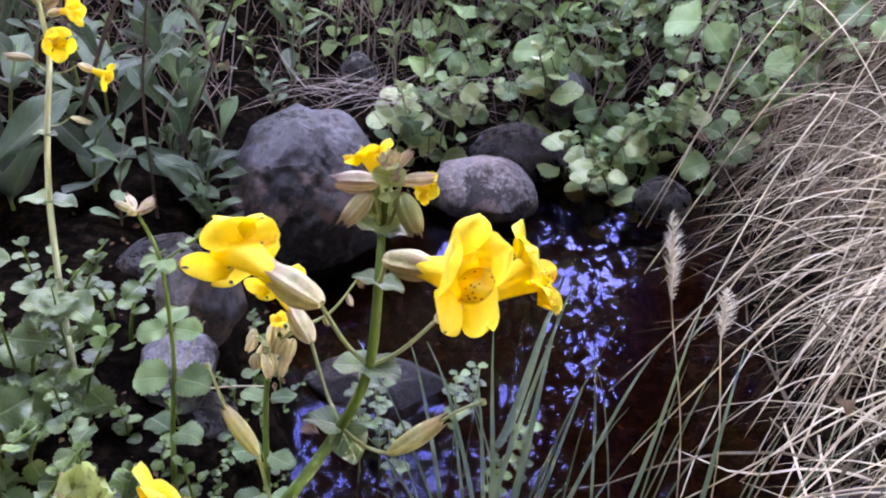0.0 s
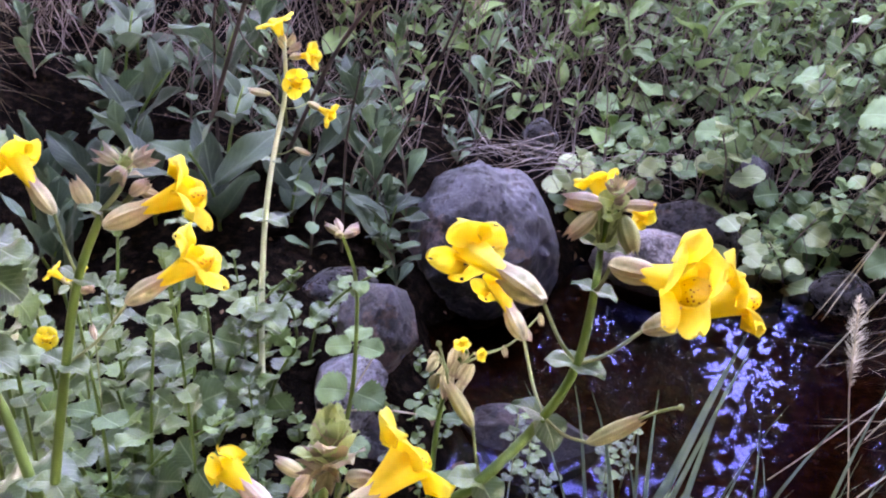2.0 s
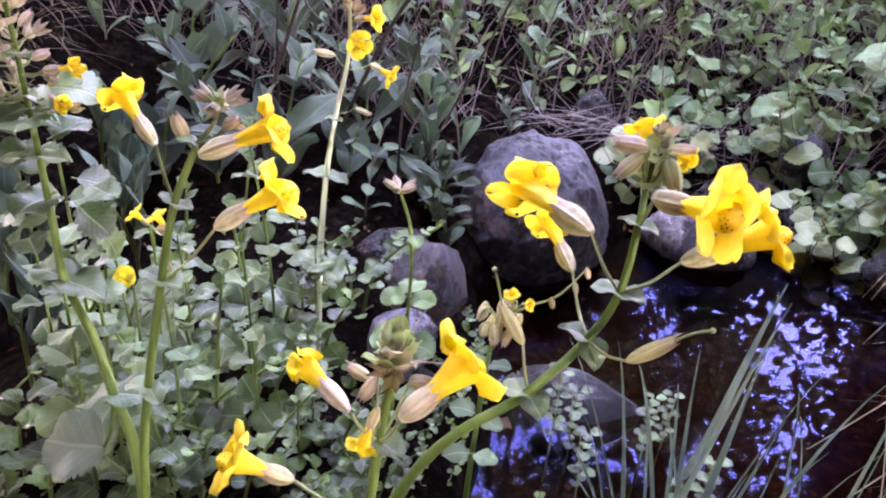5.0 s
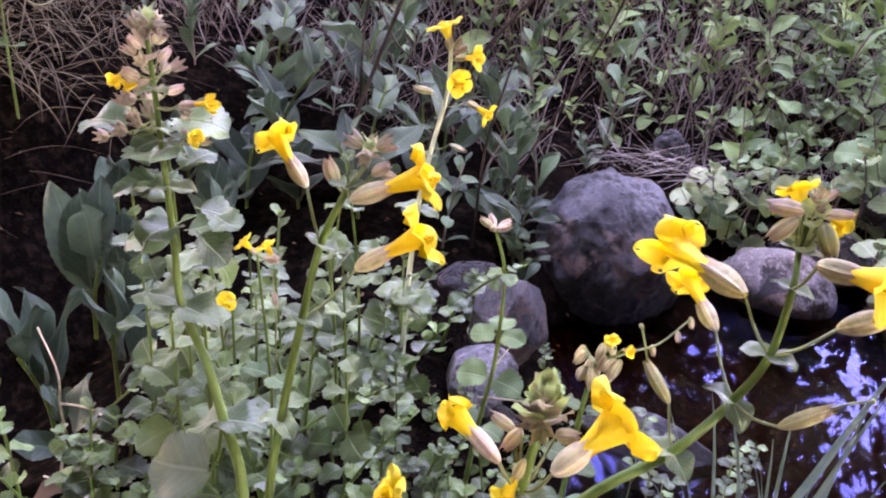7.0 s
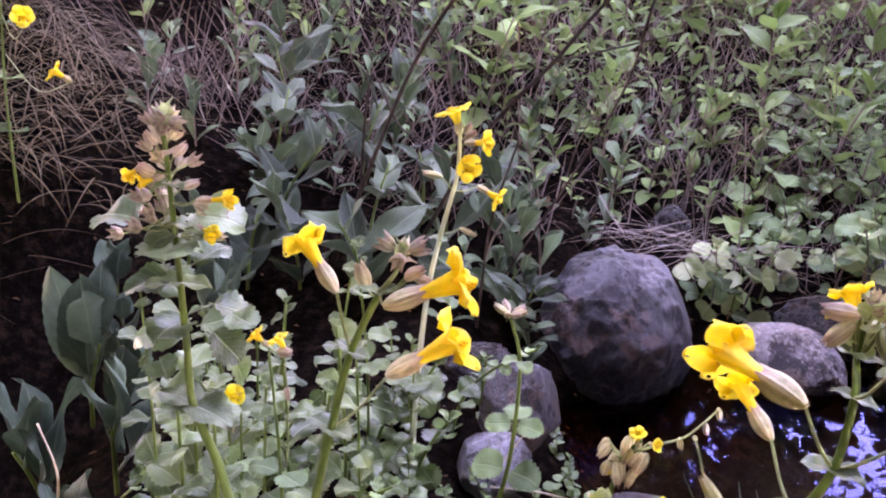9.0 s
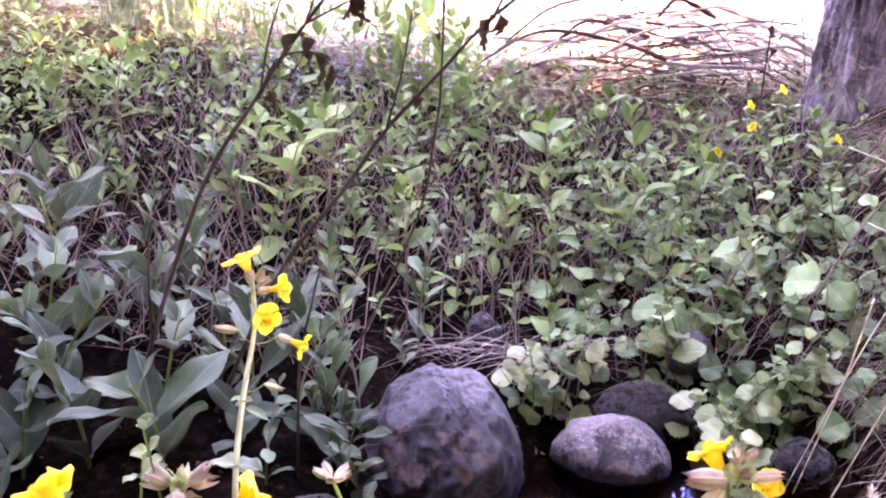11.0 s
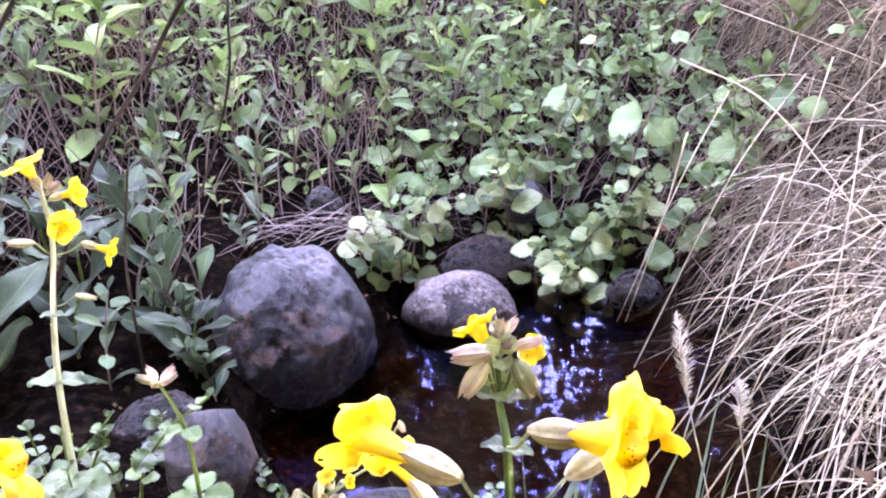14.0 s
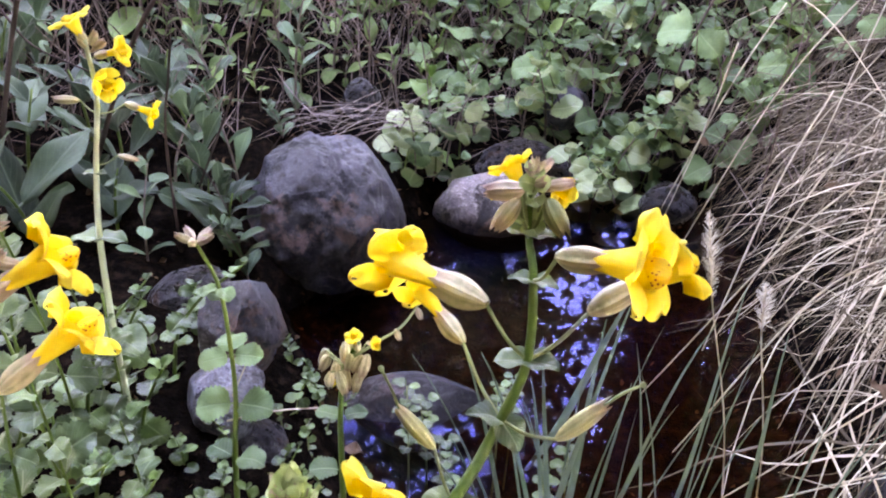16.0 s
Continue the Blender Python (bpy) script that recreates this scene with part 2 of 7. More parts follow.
def ground_material():
    m, nt = material("leaf_litter_soil")
    pos = node(nt, "NewGeometry").outputs["Position"]
    y = node(nt, "SeparateXYZ", None, Vector=pos).outputs[1]
    n1, n2, n3 = noise_at(nt, pos, 7.0, 5.0), noise_at(nt, pos, 55.0, 5.0, 0.65), noise_at(nt, pos, 300.0, 3.0)
    # soil is kept near black: the deep shade under leaves is in its colour
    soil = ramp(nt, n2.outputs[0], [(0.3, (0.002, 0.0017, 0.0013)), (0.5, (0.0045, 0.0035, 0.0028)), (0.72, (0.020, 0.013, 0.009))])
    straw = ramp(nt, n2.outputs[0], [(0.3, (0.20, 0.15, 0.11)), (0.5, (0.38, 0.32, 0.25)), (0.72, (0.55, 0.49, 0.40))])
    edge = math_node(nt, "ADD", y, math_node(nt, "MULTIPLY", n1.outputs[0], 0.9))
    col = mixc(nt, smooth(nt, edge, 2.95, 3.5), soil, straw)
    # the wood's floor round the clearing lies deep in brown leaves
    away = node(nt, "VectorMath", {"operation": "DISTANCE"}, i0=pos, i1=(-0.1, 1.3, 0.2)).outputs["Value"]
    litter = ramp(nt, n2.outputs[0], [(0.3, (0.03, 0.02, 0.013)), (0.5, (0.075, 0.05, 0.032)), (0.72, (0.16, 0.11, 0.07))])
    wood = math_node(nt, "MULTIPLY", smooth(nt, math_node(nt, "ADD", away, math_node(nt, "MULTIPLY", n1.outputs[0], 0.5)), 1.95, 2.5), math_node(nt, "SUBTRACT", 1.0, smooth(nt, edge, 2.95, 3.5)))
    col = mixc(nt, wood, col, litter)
    z = node(nt, "SeparateXYZ", None, Vector=pos).outputs[2]
    pool = node(nt, "VectorMath", {"operation": "DISTANCE"}, i0=pos, i1=(0.16, 0.90, 0.0)).outputs["Value"]
    bed = math_node(nt, "MULTIPLY", math_node(nt, "SUBTRACT", 1.0, smooth(nt, z, WATER - 0.015, WATER - 0.002)), math_node(nt, "SUBTRACT", 1.0, smooth(nt, pool, 0.34, 0.50)))
    silt = ramp(nt, n2.outputs[0], [(0.3, (0.008, 0.005, 0.004)), (0.5, (0.022, 0.013, 0.010)), (0.72, (0.070, 0.046, 0.034))])
    col = mixc(nt, bed, col, silt)
    h = math_node(nt, "ADD", n2.outputs[0], math_node(nt, "MULTIPLY", n3.outputs[0], 0.4))
    p = node(nt, "BsdfPrincipled", None, Base_Color=col, Roughness=0.9, Normal=bump(nt, h, 0.8, 0.01))
    p.inputs["Specular IOR Level"].default_value = 0.0
    finish(nt, p.outputs[0])
    return m


def water_material():
    m, nt = material("still_stream_water")
    pos = node(nt, "NewGeometry").outputs["Position"]
    n1, n2 = noise_at(nt, pos, 9.0, 2.0), noise_at(nt, pos, 45.0, 2.0)
    nb = bump(nt, math_node(nt, "ADD", n1.outputs[0], math_node(nt, "MULTIPLY", n2.outputs[0], 0.10)), 0.022, 0.01)
    # the reflected sky's blue is put into the gloss colour
    gl = node(nt, "BsdfGlossy", None, Color=(0.19, 0.225, 0.58, 1), Roughness=0.0, Normal=nb)
    tr = node(nt, "BsdfTransparent", None, Color=(0.50, 0.30, 0.17, 1))
    fr = node(nt, "Fresnel", None, IOR=1.33, Normal=nb)
    finish(nt, node(nt, "MixShader", None, i0=fr.outputs[0], i1=tr.outputs[0], i2=gl.outputs[0]).outputs[0])
    return m


def bark_material():
    m, nt = material("furrowed_grey_bark")
    co = node(nt, "Mapping", None, Vector=node(nt, "TexCoord").outputs["Object"], Scale=(1, 1, 0.38)).outputs[0]
    n1, n2 = noise_at(nt, co, 26.0, 7.0, 0.75), noise_at(nt, co, 120.0, 4.0)
    n3 = noise_at(nt, node(nt, "TexCoord").outputs["Object"], 5.0, 4.0)
    f = math_node(nt, "ADD", math_node(nt, "MULTIPLY", n1.outputs[0], 0.7), math_node(nt, "MULTIPLY", n3.outputs[0], 0.3))
    col = ramp(nt, f, [(0.40, (0.034, 0.031, 0.038)), (0.5, (0.135, 0.125, 0.150)), (0.60, (0.28, 0.265, 0.305))])
    h = math_node(nt, "ADD", n1.outputs[0], math_node(nt, "MULTIPLY", n2.outputs[0], 0.3))
    p = node(nt, "BsdfPrincipled", None, Base_Color=col, Roughness=0.9, Normal=bump(nt, h, 1.0, 0.02))
    p.inputs["Specular IOR Level"].default_value = 0.08
    finish(nt, p.outputs[0])
    return m


MAT_PALE = leaf_material("pale_scalloped_leaf", (0.024, 0.072, 0.028), (0.185, 0.335, 0.15), (0.235, 0.385, 0.195), 0.5, 0.18)
MAT_SMALL = leaf_material("small_toothed_leaf", (0.0118, 0.038, 0.0126), (0.1386, 0.27, 0.0882), (0.21, 0.33, 0.1428), 0.32, 0.18)
MAT_BRIGHT = leaf_material("lime_leaf", (0.13, 0.215, 0.075), (0.37, 0.47, 0.225), (0.43, 0.52, 0.28), 0.40, 0.2)
MAT_HERO = leaf_material("clasping_leaf", (0.032, 0.085, 0.034), (0.175, 0.285, 0.125), (0.27, 0.37, 0.21), 0.34, 0.2)
MAT_LARGE = leaf_material("large_silvery_leaf", (0.065, 0.110, 0.065), (0.165, 0.235, 0.165), (0.26, 0.33, 0.25), 0.50, 0.15, veins=6.0)
MAT_TOPGREEN = leaf_material("young_bract", (0.22, 0.34, 0.115), (0.46, 0.58, 0.265), (0.50, 0.59, 0.33), 0.45, 0.28)
MAT_SAGE = leaf_material("grey_green_leaf", (0.0168, 0.05, 0.0269), (0.105, 0.205, 0.105), (0.2016, 0.31, 0.1764), 0.58, 0.12, veins=9.0, fuzz=0.10)
MAT_BROAD = leaf_material("broad_green_leaf", (0.010, 0.031, 0.018), (0.062, 0.118, 0.064), (0.12, 0.185, 0.115), 0.58, 0.12, veins=9.0, fuzz=0.08)
MAT_DOCK = leaf_material("dock_leaf", (0.012, 0.036, 0.024), (0.068, 0.135, 0.090), (0.12, 0.20, 0.135), 0.5, 0.12, veins=8.0)
MAT_FRESH = leaf_material("fresh_green_leaf", (0.050, 0.122, 0.042), (0.168, 0.305, 0.100), (0.23, 0.35, 0.15), 0.55, 0.22, veins=9.0)
MAT_YOUNG = leaf_material("sunny_green_leaf", (0.04, 0.085, 0.034), (0.145, 0.24, 0.095), (0.2, 0.29, 0.13), 0.6, 0.3, veins=8.0, island=True)
MAT_BRACT = leaf_material("bract", (0.34, 0.30, 0.17), (0.60, 0.50, 0.36), (0.55, 0.36, 0.33), 0.6, 0.25)
MAT_TREELEAF = leaf_material("tree_leaf", (0.03, 0.05, 0.015), (0.07, 0.10, 0.03), (0.09, 0.12, 0.05), 0.5, 0.25, island=True, scale=9.0)
MAT_SEDGE = plain_material("green_blade", (0.08, 0.16, 0.11), (0.23, 0.34, 0.23), 0.42, 60, 0.2, island=True, stretch=(1, 1, 0.1), trans=0.15)
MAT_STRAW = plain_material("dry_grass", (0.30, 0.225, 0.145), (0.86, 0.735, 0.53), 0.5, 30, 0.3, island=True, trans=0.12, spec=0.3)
MAT_PANICLE = plain_material("pale_panicle", (0.42, 0.38, 0.30), (0.80, 0.74, 0.62), 0.6, 90, 0.3, island=True, trans=0.15)
MAT_STRAW_MID = plain_material("old_straw", (0.10, 0.078, 0.066), (0.36, 0.29, 0.25), 0.7, 30, 0.3, island=True)
MAT_STRAW_DULL = plain_material("dull_straw", (0.044, 0.034, 0.023), (0.195, 0.152, 0.098), 0.75, 30, 0.3, island=True)
MAT_STRAW_RED = plain_material("reddish_straw", (0.075, 0.046, 0.038), (0.32, 0.205, 0.155), 0.75, 30, 0.3, island=True)
MAT_STEM = plain_material("green_stem", (0.055, 0.125, 0.026), (0.125, 0.215, 0.055), 0.42, 160, 0.25, stretch=(1, 1, 0.15))
MAT_STEM_PALE = plain_material("pale_stem", (0.16, 0.22, 0.09), (0.31, 0.37, 0.18), 0.5, 160, 0.25, stretch=(1, 1, 0.15))
MAT_STEM_WHITE = plain_material("whitish_stem", (0.35, 0.45, 0.31), (0.56, 0.65, 0.46), 0.5, 160, 0.25, stretch=(1, 1, 0.15))
MAT_CALYX = calyx_material("calyx", (0.29, 0.285, 0.13), (0.66, 0.60, 0.36), (0.46, 0.29, 0.20))
MAT_CALYX_PINK = calyx_material("pinkish_calyx", (0.36, 0.28, 0.18), (0.70, 0.58, 0.43), (0.50, 0.30, 0.26))
MAT_CALYX_GREEN = calyx_material("green_calyx", (0.12, 0.17, 0.06), (0.32, 0.37, 0.16), (0.36, 0.27, 0.16))
MAT_CALYX_DULL = calyx_material("withered_calyx", (0.19, 0.165, 0.09), (0.46, 0.40, 0.275), (0.34, 0.21, 0.18))
MAT_POD = calyx_material("seed_pod", (0.24, 0.26, 0.10), (0.52, 0.52, 0.25), (0.46, 0.33, 0.19))
MAT_PETAL = petal_material("yellow_petal", False)
MAT_PETAL_SPOT = petal_material("spotted_yellow_petal", True)
MAT_ROCK = rock_material("grey_boulder", (0.006, 0.0065, 0.010), (0.115, 0.115, 0.138), (0.135, 0.075, 0.060), (0.018, 0.011, 0.010), rough=0.40, worn=0.36, speck=0.15, relief=0.011)
MAT_ROCK_PALE = rock_material("pale_granite", (0.05, 0.043, 0.046), (0.50, 0.43, 0.43), (0.30, 0.19, 0.165), (0.08, 0.045, 0.038), rough=0.55, speck=0.7, worn=0.85)
# pale bluish patches here paint the sky's highlights onto the dark stone
MAT_ROCK_BLUE = rock_material("bluish_highlit_stone", (0.010, 0.010, 0.016), (0.40, 0.41, 0.50), (0.11, 0.09, 0.09), (0.02, 0.016, 0.018), rough=0.38, worn=0.45, speck=0.4, relief=0.014)
# much darker, smoother version of the boulder's stone
MAT_ROCK_DARK = rock_material("near_black_stone", (0.004, 0.004, 0.006), (0.030, 0.029, 0.036), (0.03, 0.019, 0.016), rough=0.30, worn=0.4)
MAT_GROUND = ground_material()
MAT_WATER = water_material()
MAT_BARK = bark_material()
MAT_TWIG = plain_material("dead_twig", (0.022, 0.016, 0.015), (0.085, 0.062, 0.056), 0.85, 90, 0.6, island=True)
MAT_BROWN = plain_material("brown_dead_stem", (0.085, 0.063, 0.055), (0.29, 0.22, 0.19), 0.85, 60, 0.4, island=True)
MAT_DEADLEAF = plain_material("withered_leaf", (0.035, 0.022, 0.018), (0.12, 0.075, 0.05), 0.85, 120, 0.7, island=True, trans=0.1)
MAT_LITTER = plain_material("fallen_leaf", (0.05, 0.028, 0.017), (0.20, 0.12, 0.07), 0.8, 90, 0.5, island=True)
MAT_STICK = plain_material("bleached_branch", (0.20, 0.16, 0.14), (0.64, 0.56, 0.50), 0.85, 25, 0.6)
MAT_STICK_DARK = plain_material("dark_branch", (0.030, 0.020, 0.019), (0.12, 0.080, 0.074), 0.85, 25, 0.6)
MAT_BLUE = plain_material("blue_blossom", (0.13, 0.12, 0.22), (0.27, 0.25, 0.40), 0.7, 90, 0.3, island=True)


# ---- mesh helpers ----
def mesh_of(name, verts, faces, mat, uvs=None, smooth_faces=True):
    me = bpy.data.meshes.new(name)
    me.from_pydata([tuple(v) for v in verts], [], faces)
    if uvs is not None:
        lay = me.uv_layers.new(name="UVMap")
        idx = np.empty(len(me.loops), dtype=np.int32)
        me.loops.foreach_get("vertex_index", idx)
        lay.data.foreach_set("uv", np.asarray(uvs, dtype=np.float32)[idx].ravel())
    if smooth_faces:
        me.polygons.foreach_set("use_smooth", [True] * len(me.polygons))
    me.materials.append(mat)
    me.update()
    return me


def thing(name, loc, label, category, group="", kind=""):
    ob = new(name)
    ob.location = loc
    ob.empty_display_size = 0.02
    return tagged(ob, label, category, group, kind)


def part(name, me, parent, m=None, label=""):
    ob = new(name, me)
    ob.parent = parent
    if m is not None:
        ob.matrix_basis = m
    return tagged(ob, label) if label else ob


def spine(points, steps=6):
    """A smooth curve through the points (Catmull-Rom)."""
    p = [Vector(q) for q in points]
    p = [p[0] * 2 - p[1]] + p + [p[-1] * 2 - p[-2]]
    out = []
    for i in range(1, len(p) - 2):
        for k in range(steps):
            t = k / steps
            a, b, c, d = p[i - 1], p[i], p[i + 1], p[i + 2]
            out.append(0.5 * ((2 * b) + (c - a) * t + (2 * a - 5 * b + 4 * c - d) * t * t + (3 * b - a - 3 * c + d) * t ** 3))
    out.append(p[-2])
    return out


def tube_data(points, r0, r1, sides=7, knots=0.0):
    verts, faces = [], []
    n = len(points)
    side = None
    for i, q in enumerate(points):
        d = (points[min(i + 1, n - 1)] - points[max(i - 1, 0)]).normalized()
        if side is None:
            side = d.orthogonal().normalized()
        side = (side - d * side.dot(d)).normalized()
        up = d.cross(side)
        r = r0 + (r1 - r0) * i / (n - 1)
        r *= 1 + knots * math.sin(i * 2.3) * 0.5
        for k in range(sides):
            a = 2 * math.pi * k / sides
            verts.append(q + side * (r * math.cos(a)) + up * (r * math.sin(a)))
    for i in range(n - 1):
        for k in range(sides):
            k2 = (k + 1) % sides
            faces.append((i * sides + k, i * sides + k2, (i + 1) * sides + k2, (i + 1) * sides + k))
    faces.append(tuple(range(sides))[::-1])
    faces.append(tuple((n - 1) * sides + k for k in range(sides)))
    return verts, faces


def tube_mesh(name, points, r0, r1, mat, sides=7, steps=6, knots=0.0):
    v, f = tube_data(spine(points, steps), r0, r1, sides, knots)
    return mesh_of(name, v, f, mat)


def aim(loc, x_dir, up=(0, 0, 1), scale=1.0):
    """Pose whose x axis points along x_dir and whose z axis is as near to up as can be."""
    x = Vector(x_dir).normalized()
    u = Vector(up)
    y = u.cross(x)
    if y.length < 1e-4:
        y = Vector((0, 1, 0)).cross(x)
    y.normalize()
    z = x.cross(y)
    s = scale if isinstance(scale, (tuple, list)) else (scale,) * 3
    m = Matrix(((x[0] * s[0], y[0] * s[1], z[0] * s[2], loc[0]), (x[1] * s[0], y[1] * s[1], z[1] * s[2], loc[1]),
                (x[2] * s[0], y[2] * s[1], z[2] * s[2], loc[2]), (0, 0, 0, 1)))
    return m


def leaf_data(width, shape="round", teeth=0, amp=0.0, curl=0.25, fold=0.2, nu=9, nv=6, seed=0, petiole=0.0, wave=0.04):
    """A leaf of length 1 along +x, upper side to +z."""
    r = random.Random(seed)
    ph = [r.uniform(0, 6.28) for _ in range(4)]
    verts, uvs, faces = [], [], []
    for i in range(nu + 1):
        u = i / nu
        if shape == "round":
            w = math.sqrt(max(0.0, 1 - (2 * u ** 0.92 - 1) ** 2)) if 0 < u < 1 else 0.0
        elif shape == "oblong":
            w = math.sin(math.pi * u ** 0.85) ** 0.75 if 0 < u < 1 else 0.0
        elif shape == "spoon":
            w = (0.18 + 0.82 * math.sin(0.5 * math.pi * min(1, u / 0.72)) ** 1.6) * math.sqrt(max(0.0, 1 - max(0, (u - 0.55) / 0.45) ** 2.4)) if u < 1 else 0.0
        elif shape == "clasp":
            w = (1 - u ** 2.6) ** 0.6 * (0.75 + 0.25 * math.sin(math.pi * u))
        else:
            w = math.sin(math.pi * u ** 0.6) ** 1.1 if 0 < u < 1 else 0.0
        w = max(w, 0.02) * width / 2
        for j in range(nv + 1):
            v = 2 * j / nv - 1
            edge = 1 + (amp * (abs(math.sin(teeth * math.pi * u)) - 0.5) if abs(v) > 0.99 and teeth else 0)
            x = petiole + (1 - petiole) * u
            yy = v * w * edge
            z = -curl * u * u * 0.6 + curl * 0.3 * u + fold * abs(v) ** 1.4 * w - fold * 0.4 * abs(v) ** 4 * w
            z += wave * math.sin(u * 9 + ph[0] + v * 2.0) * abs(v) + wave * 0.6 * math.sin(u * 5 + ph[1] - v * 3) * u
            verts.append((x, yy + 0.03 * math.sin(u * 4 + ph[2]) * u, z))
            uvs.append((u, 0.5 + v * 0.5))
    for i in range(nu):
        for j in range(nv):
            a = i * (nv + 1) + j
            faces.append((a, a + nv + 1, a + nv + 2, a + 1))
    if petiole > 0:
        b = len(verts)
        pw = 0.022
        verts += [(0, -pw, 0), (0, pw, 0), (petiole * 1.05, pw * 0.8, 0.0), (petiole * 1.05, -pw * 0.8, 0.0), (0, 0, -pw), (petiole * 1.05, 0, -pw)]
        uvs += [(0.5, 0.5)] * 6
        faces += [(b, b + 3, b + 2, b + 1), (b, b + 4, b + 5, b + 3), (b + 1, b + 2, b + 5, b + 4)]
    return verts, faces, uvs


def leaf_set(name, mat, n, width, **kw):
    out = []
    for s in range(n):
        r = random.Random(s * 31 + 5)
        k = dict(kw)
        k["curl"] = kw.get("curl", 0.25) * r.uniform(0.3, 1.9)
        k["fold"] = kw.get("fold", 0.2) * r.uniform(0.2, 1.6)
        v, f, uv = leaf_data(width * r.uniform(0.85, 1.12), seed=s + 11, **k)
        out.append(mesh_of(name, v, f, mat, uv))
    return out


LEAF_PALE = leaf_set("pale_leaf", MAT_PALE, 7, 0.86, shape="round", teeth=8, amp=0.22, curl=0.32, fold=0.24, nu=28, nv=6, petiole=0.13, wave=0.05)
LEAF_BRIGHT = leaf_set("lime_leaf", MAT_BRIGHT, 5, 0.92, shape="round", teeth=7, amp=0.13, curl=0.25, fold=0.18, nu=28, nv=5, petiole=0.16, wave=0.04)
LEAF_SMALL = leaf_set("small_leaf", MAT_SMALL, 6, 0.84, shape="round", teeth=6, amp=0.26, curl=0.4, fold=0.28, nu=24, nv=4, petiole=0.12, wave=0.05)
LEAF_SAGE = leaf_set("sage_leaf", MAT_SAGE, 7, 0.40, shape="spoon", curl=0.35, fold=0.5, nu=11, nv=4, petiole=0.08, wave=0.025)
LEAF_FRESH = leaf_set("lance_leaf", MAT_FRESH, 6, 0.44, shape="oblong", curl=0.3, fold=0.5, nu=11, nv=4, petiole=0.08, wave=0.025)
LEAF_MID = leaf_set("scalloped_leaf", MAT_HERO, 6, 0.86, shape="round", teeth=7, amp=0.20, curl=0.36, fold=0.28, nu=26, nv=6, petiole=0.12, wave=0.06)
LEAF_BROAD = leaf_set("broad_leaf", MAT_BROAD, 6, 0.40, shape="oblong", curl=0.3, fold=0.35, nu=14, nv=6, petiole=0.06, wave=0.035)
LEAF_DOCK = leaf_set("dock_leaf", MAT_DOCK, 5, 0.40, shape="oblong", teeth=11, amp=0.07, curl=0.28, fold=0.32, nu=34, nv=6, petiole=0.20, wave=0.05)
LEAF_HERO = leaf_set("stem_leaf", MAT_HERO, 5, 1.05, shape="clasp", teeth=7, amp=0.05, curl=0.35, fold=0.3, nu=22, nv=8, wave=0.06)
LEAF_BIG = leaf_set("large_leaf", MAT_LARGE, 2, 0.92, shape="round", teeth=15, amp=0.16, curl=0.16, fold=0.16, nu=60, nv=8, wave=0.06)
LEAF_BRACT = leaf_set("bract", MAT_BRACT, 5, 0.6, shape="pointed", curl=0.3, fold=0.4, nu=8, nv=4, wave=0.05)
CUP_GREEN = leaf_set("bract", MAT_TOPGREEN, 4, 1.0, shape="clasp", teeth=4, amp=0.08, curl=-0.55, fold=0.7, nu=12, nv=6, wave=0.05)
CUP_FLUSH = leaf_set("bract", MAT_BRACT, 3, 0.80, shape="pointed", teeth=4, amp=0.08, curl=-0.30, fold=0.6, nu=12, nv=6, wave=0.07)
LEAF_TOPROUND = leaf_set("bract", MAT_TOPGREEN, 4, 0.95, shape="round", teeth=5, amp=0.10, curl=0.25, fold=0.25, nu=16, nv=5, wave=0.05)
LEAF_TOPGREEN = leaf_set("bract", MAT_TOPGREEN, 4, 0.7, shape="pointed", curl=0.3, fold=0.4, nu=10, nv=4, wave=0.05)


# ---- ground and water ----
POND = [(-0.075, 0.45), (0.36, 0.42), (0.39, 0.8), (0.40, 1.15), (0.38, 1.30), (0.14, 1.38), (-0.05, 1.23), (-0.09, 1.04), (-0.215, 0.90), (-0.15, 0.78), (-0.09, 0.62)]


def pond_distance(x, y):
    """Signed distance to the pool's outline, negative inside. Takes arrays."""
    best = np.full(np.shape(x), 1e9)
    inside = np.zeros(np.shape(x), dtype=bool)
    n = len(POND)
    for i in range(n):
        (ax, ay), (bx, by) = POND[i], POND[(i + 1) % n]
        dx, dy = bx - ax, by - ay
        t = np.clip(((x - ax) * dx + (y - ay) * dy) / (dx * dx + dy * dy), 0, 1)
        best = np.minimum(best, np.hypot(x - ax - t * dx, y - ay - t * dy))
        if dy != 0:
            cross = ((ay > y) != (by > y)) & (x < dx * (y - ay) / dy + ax)
            inside ^= cross
    return np.where(inside, -best, best)


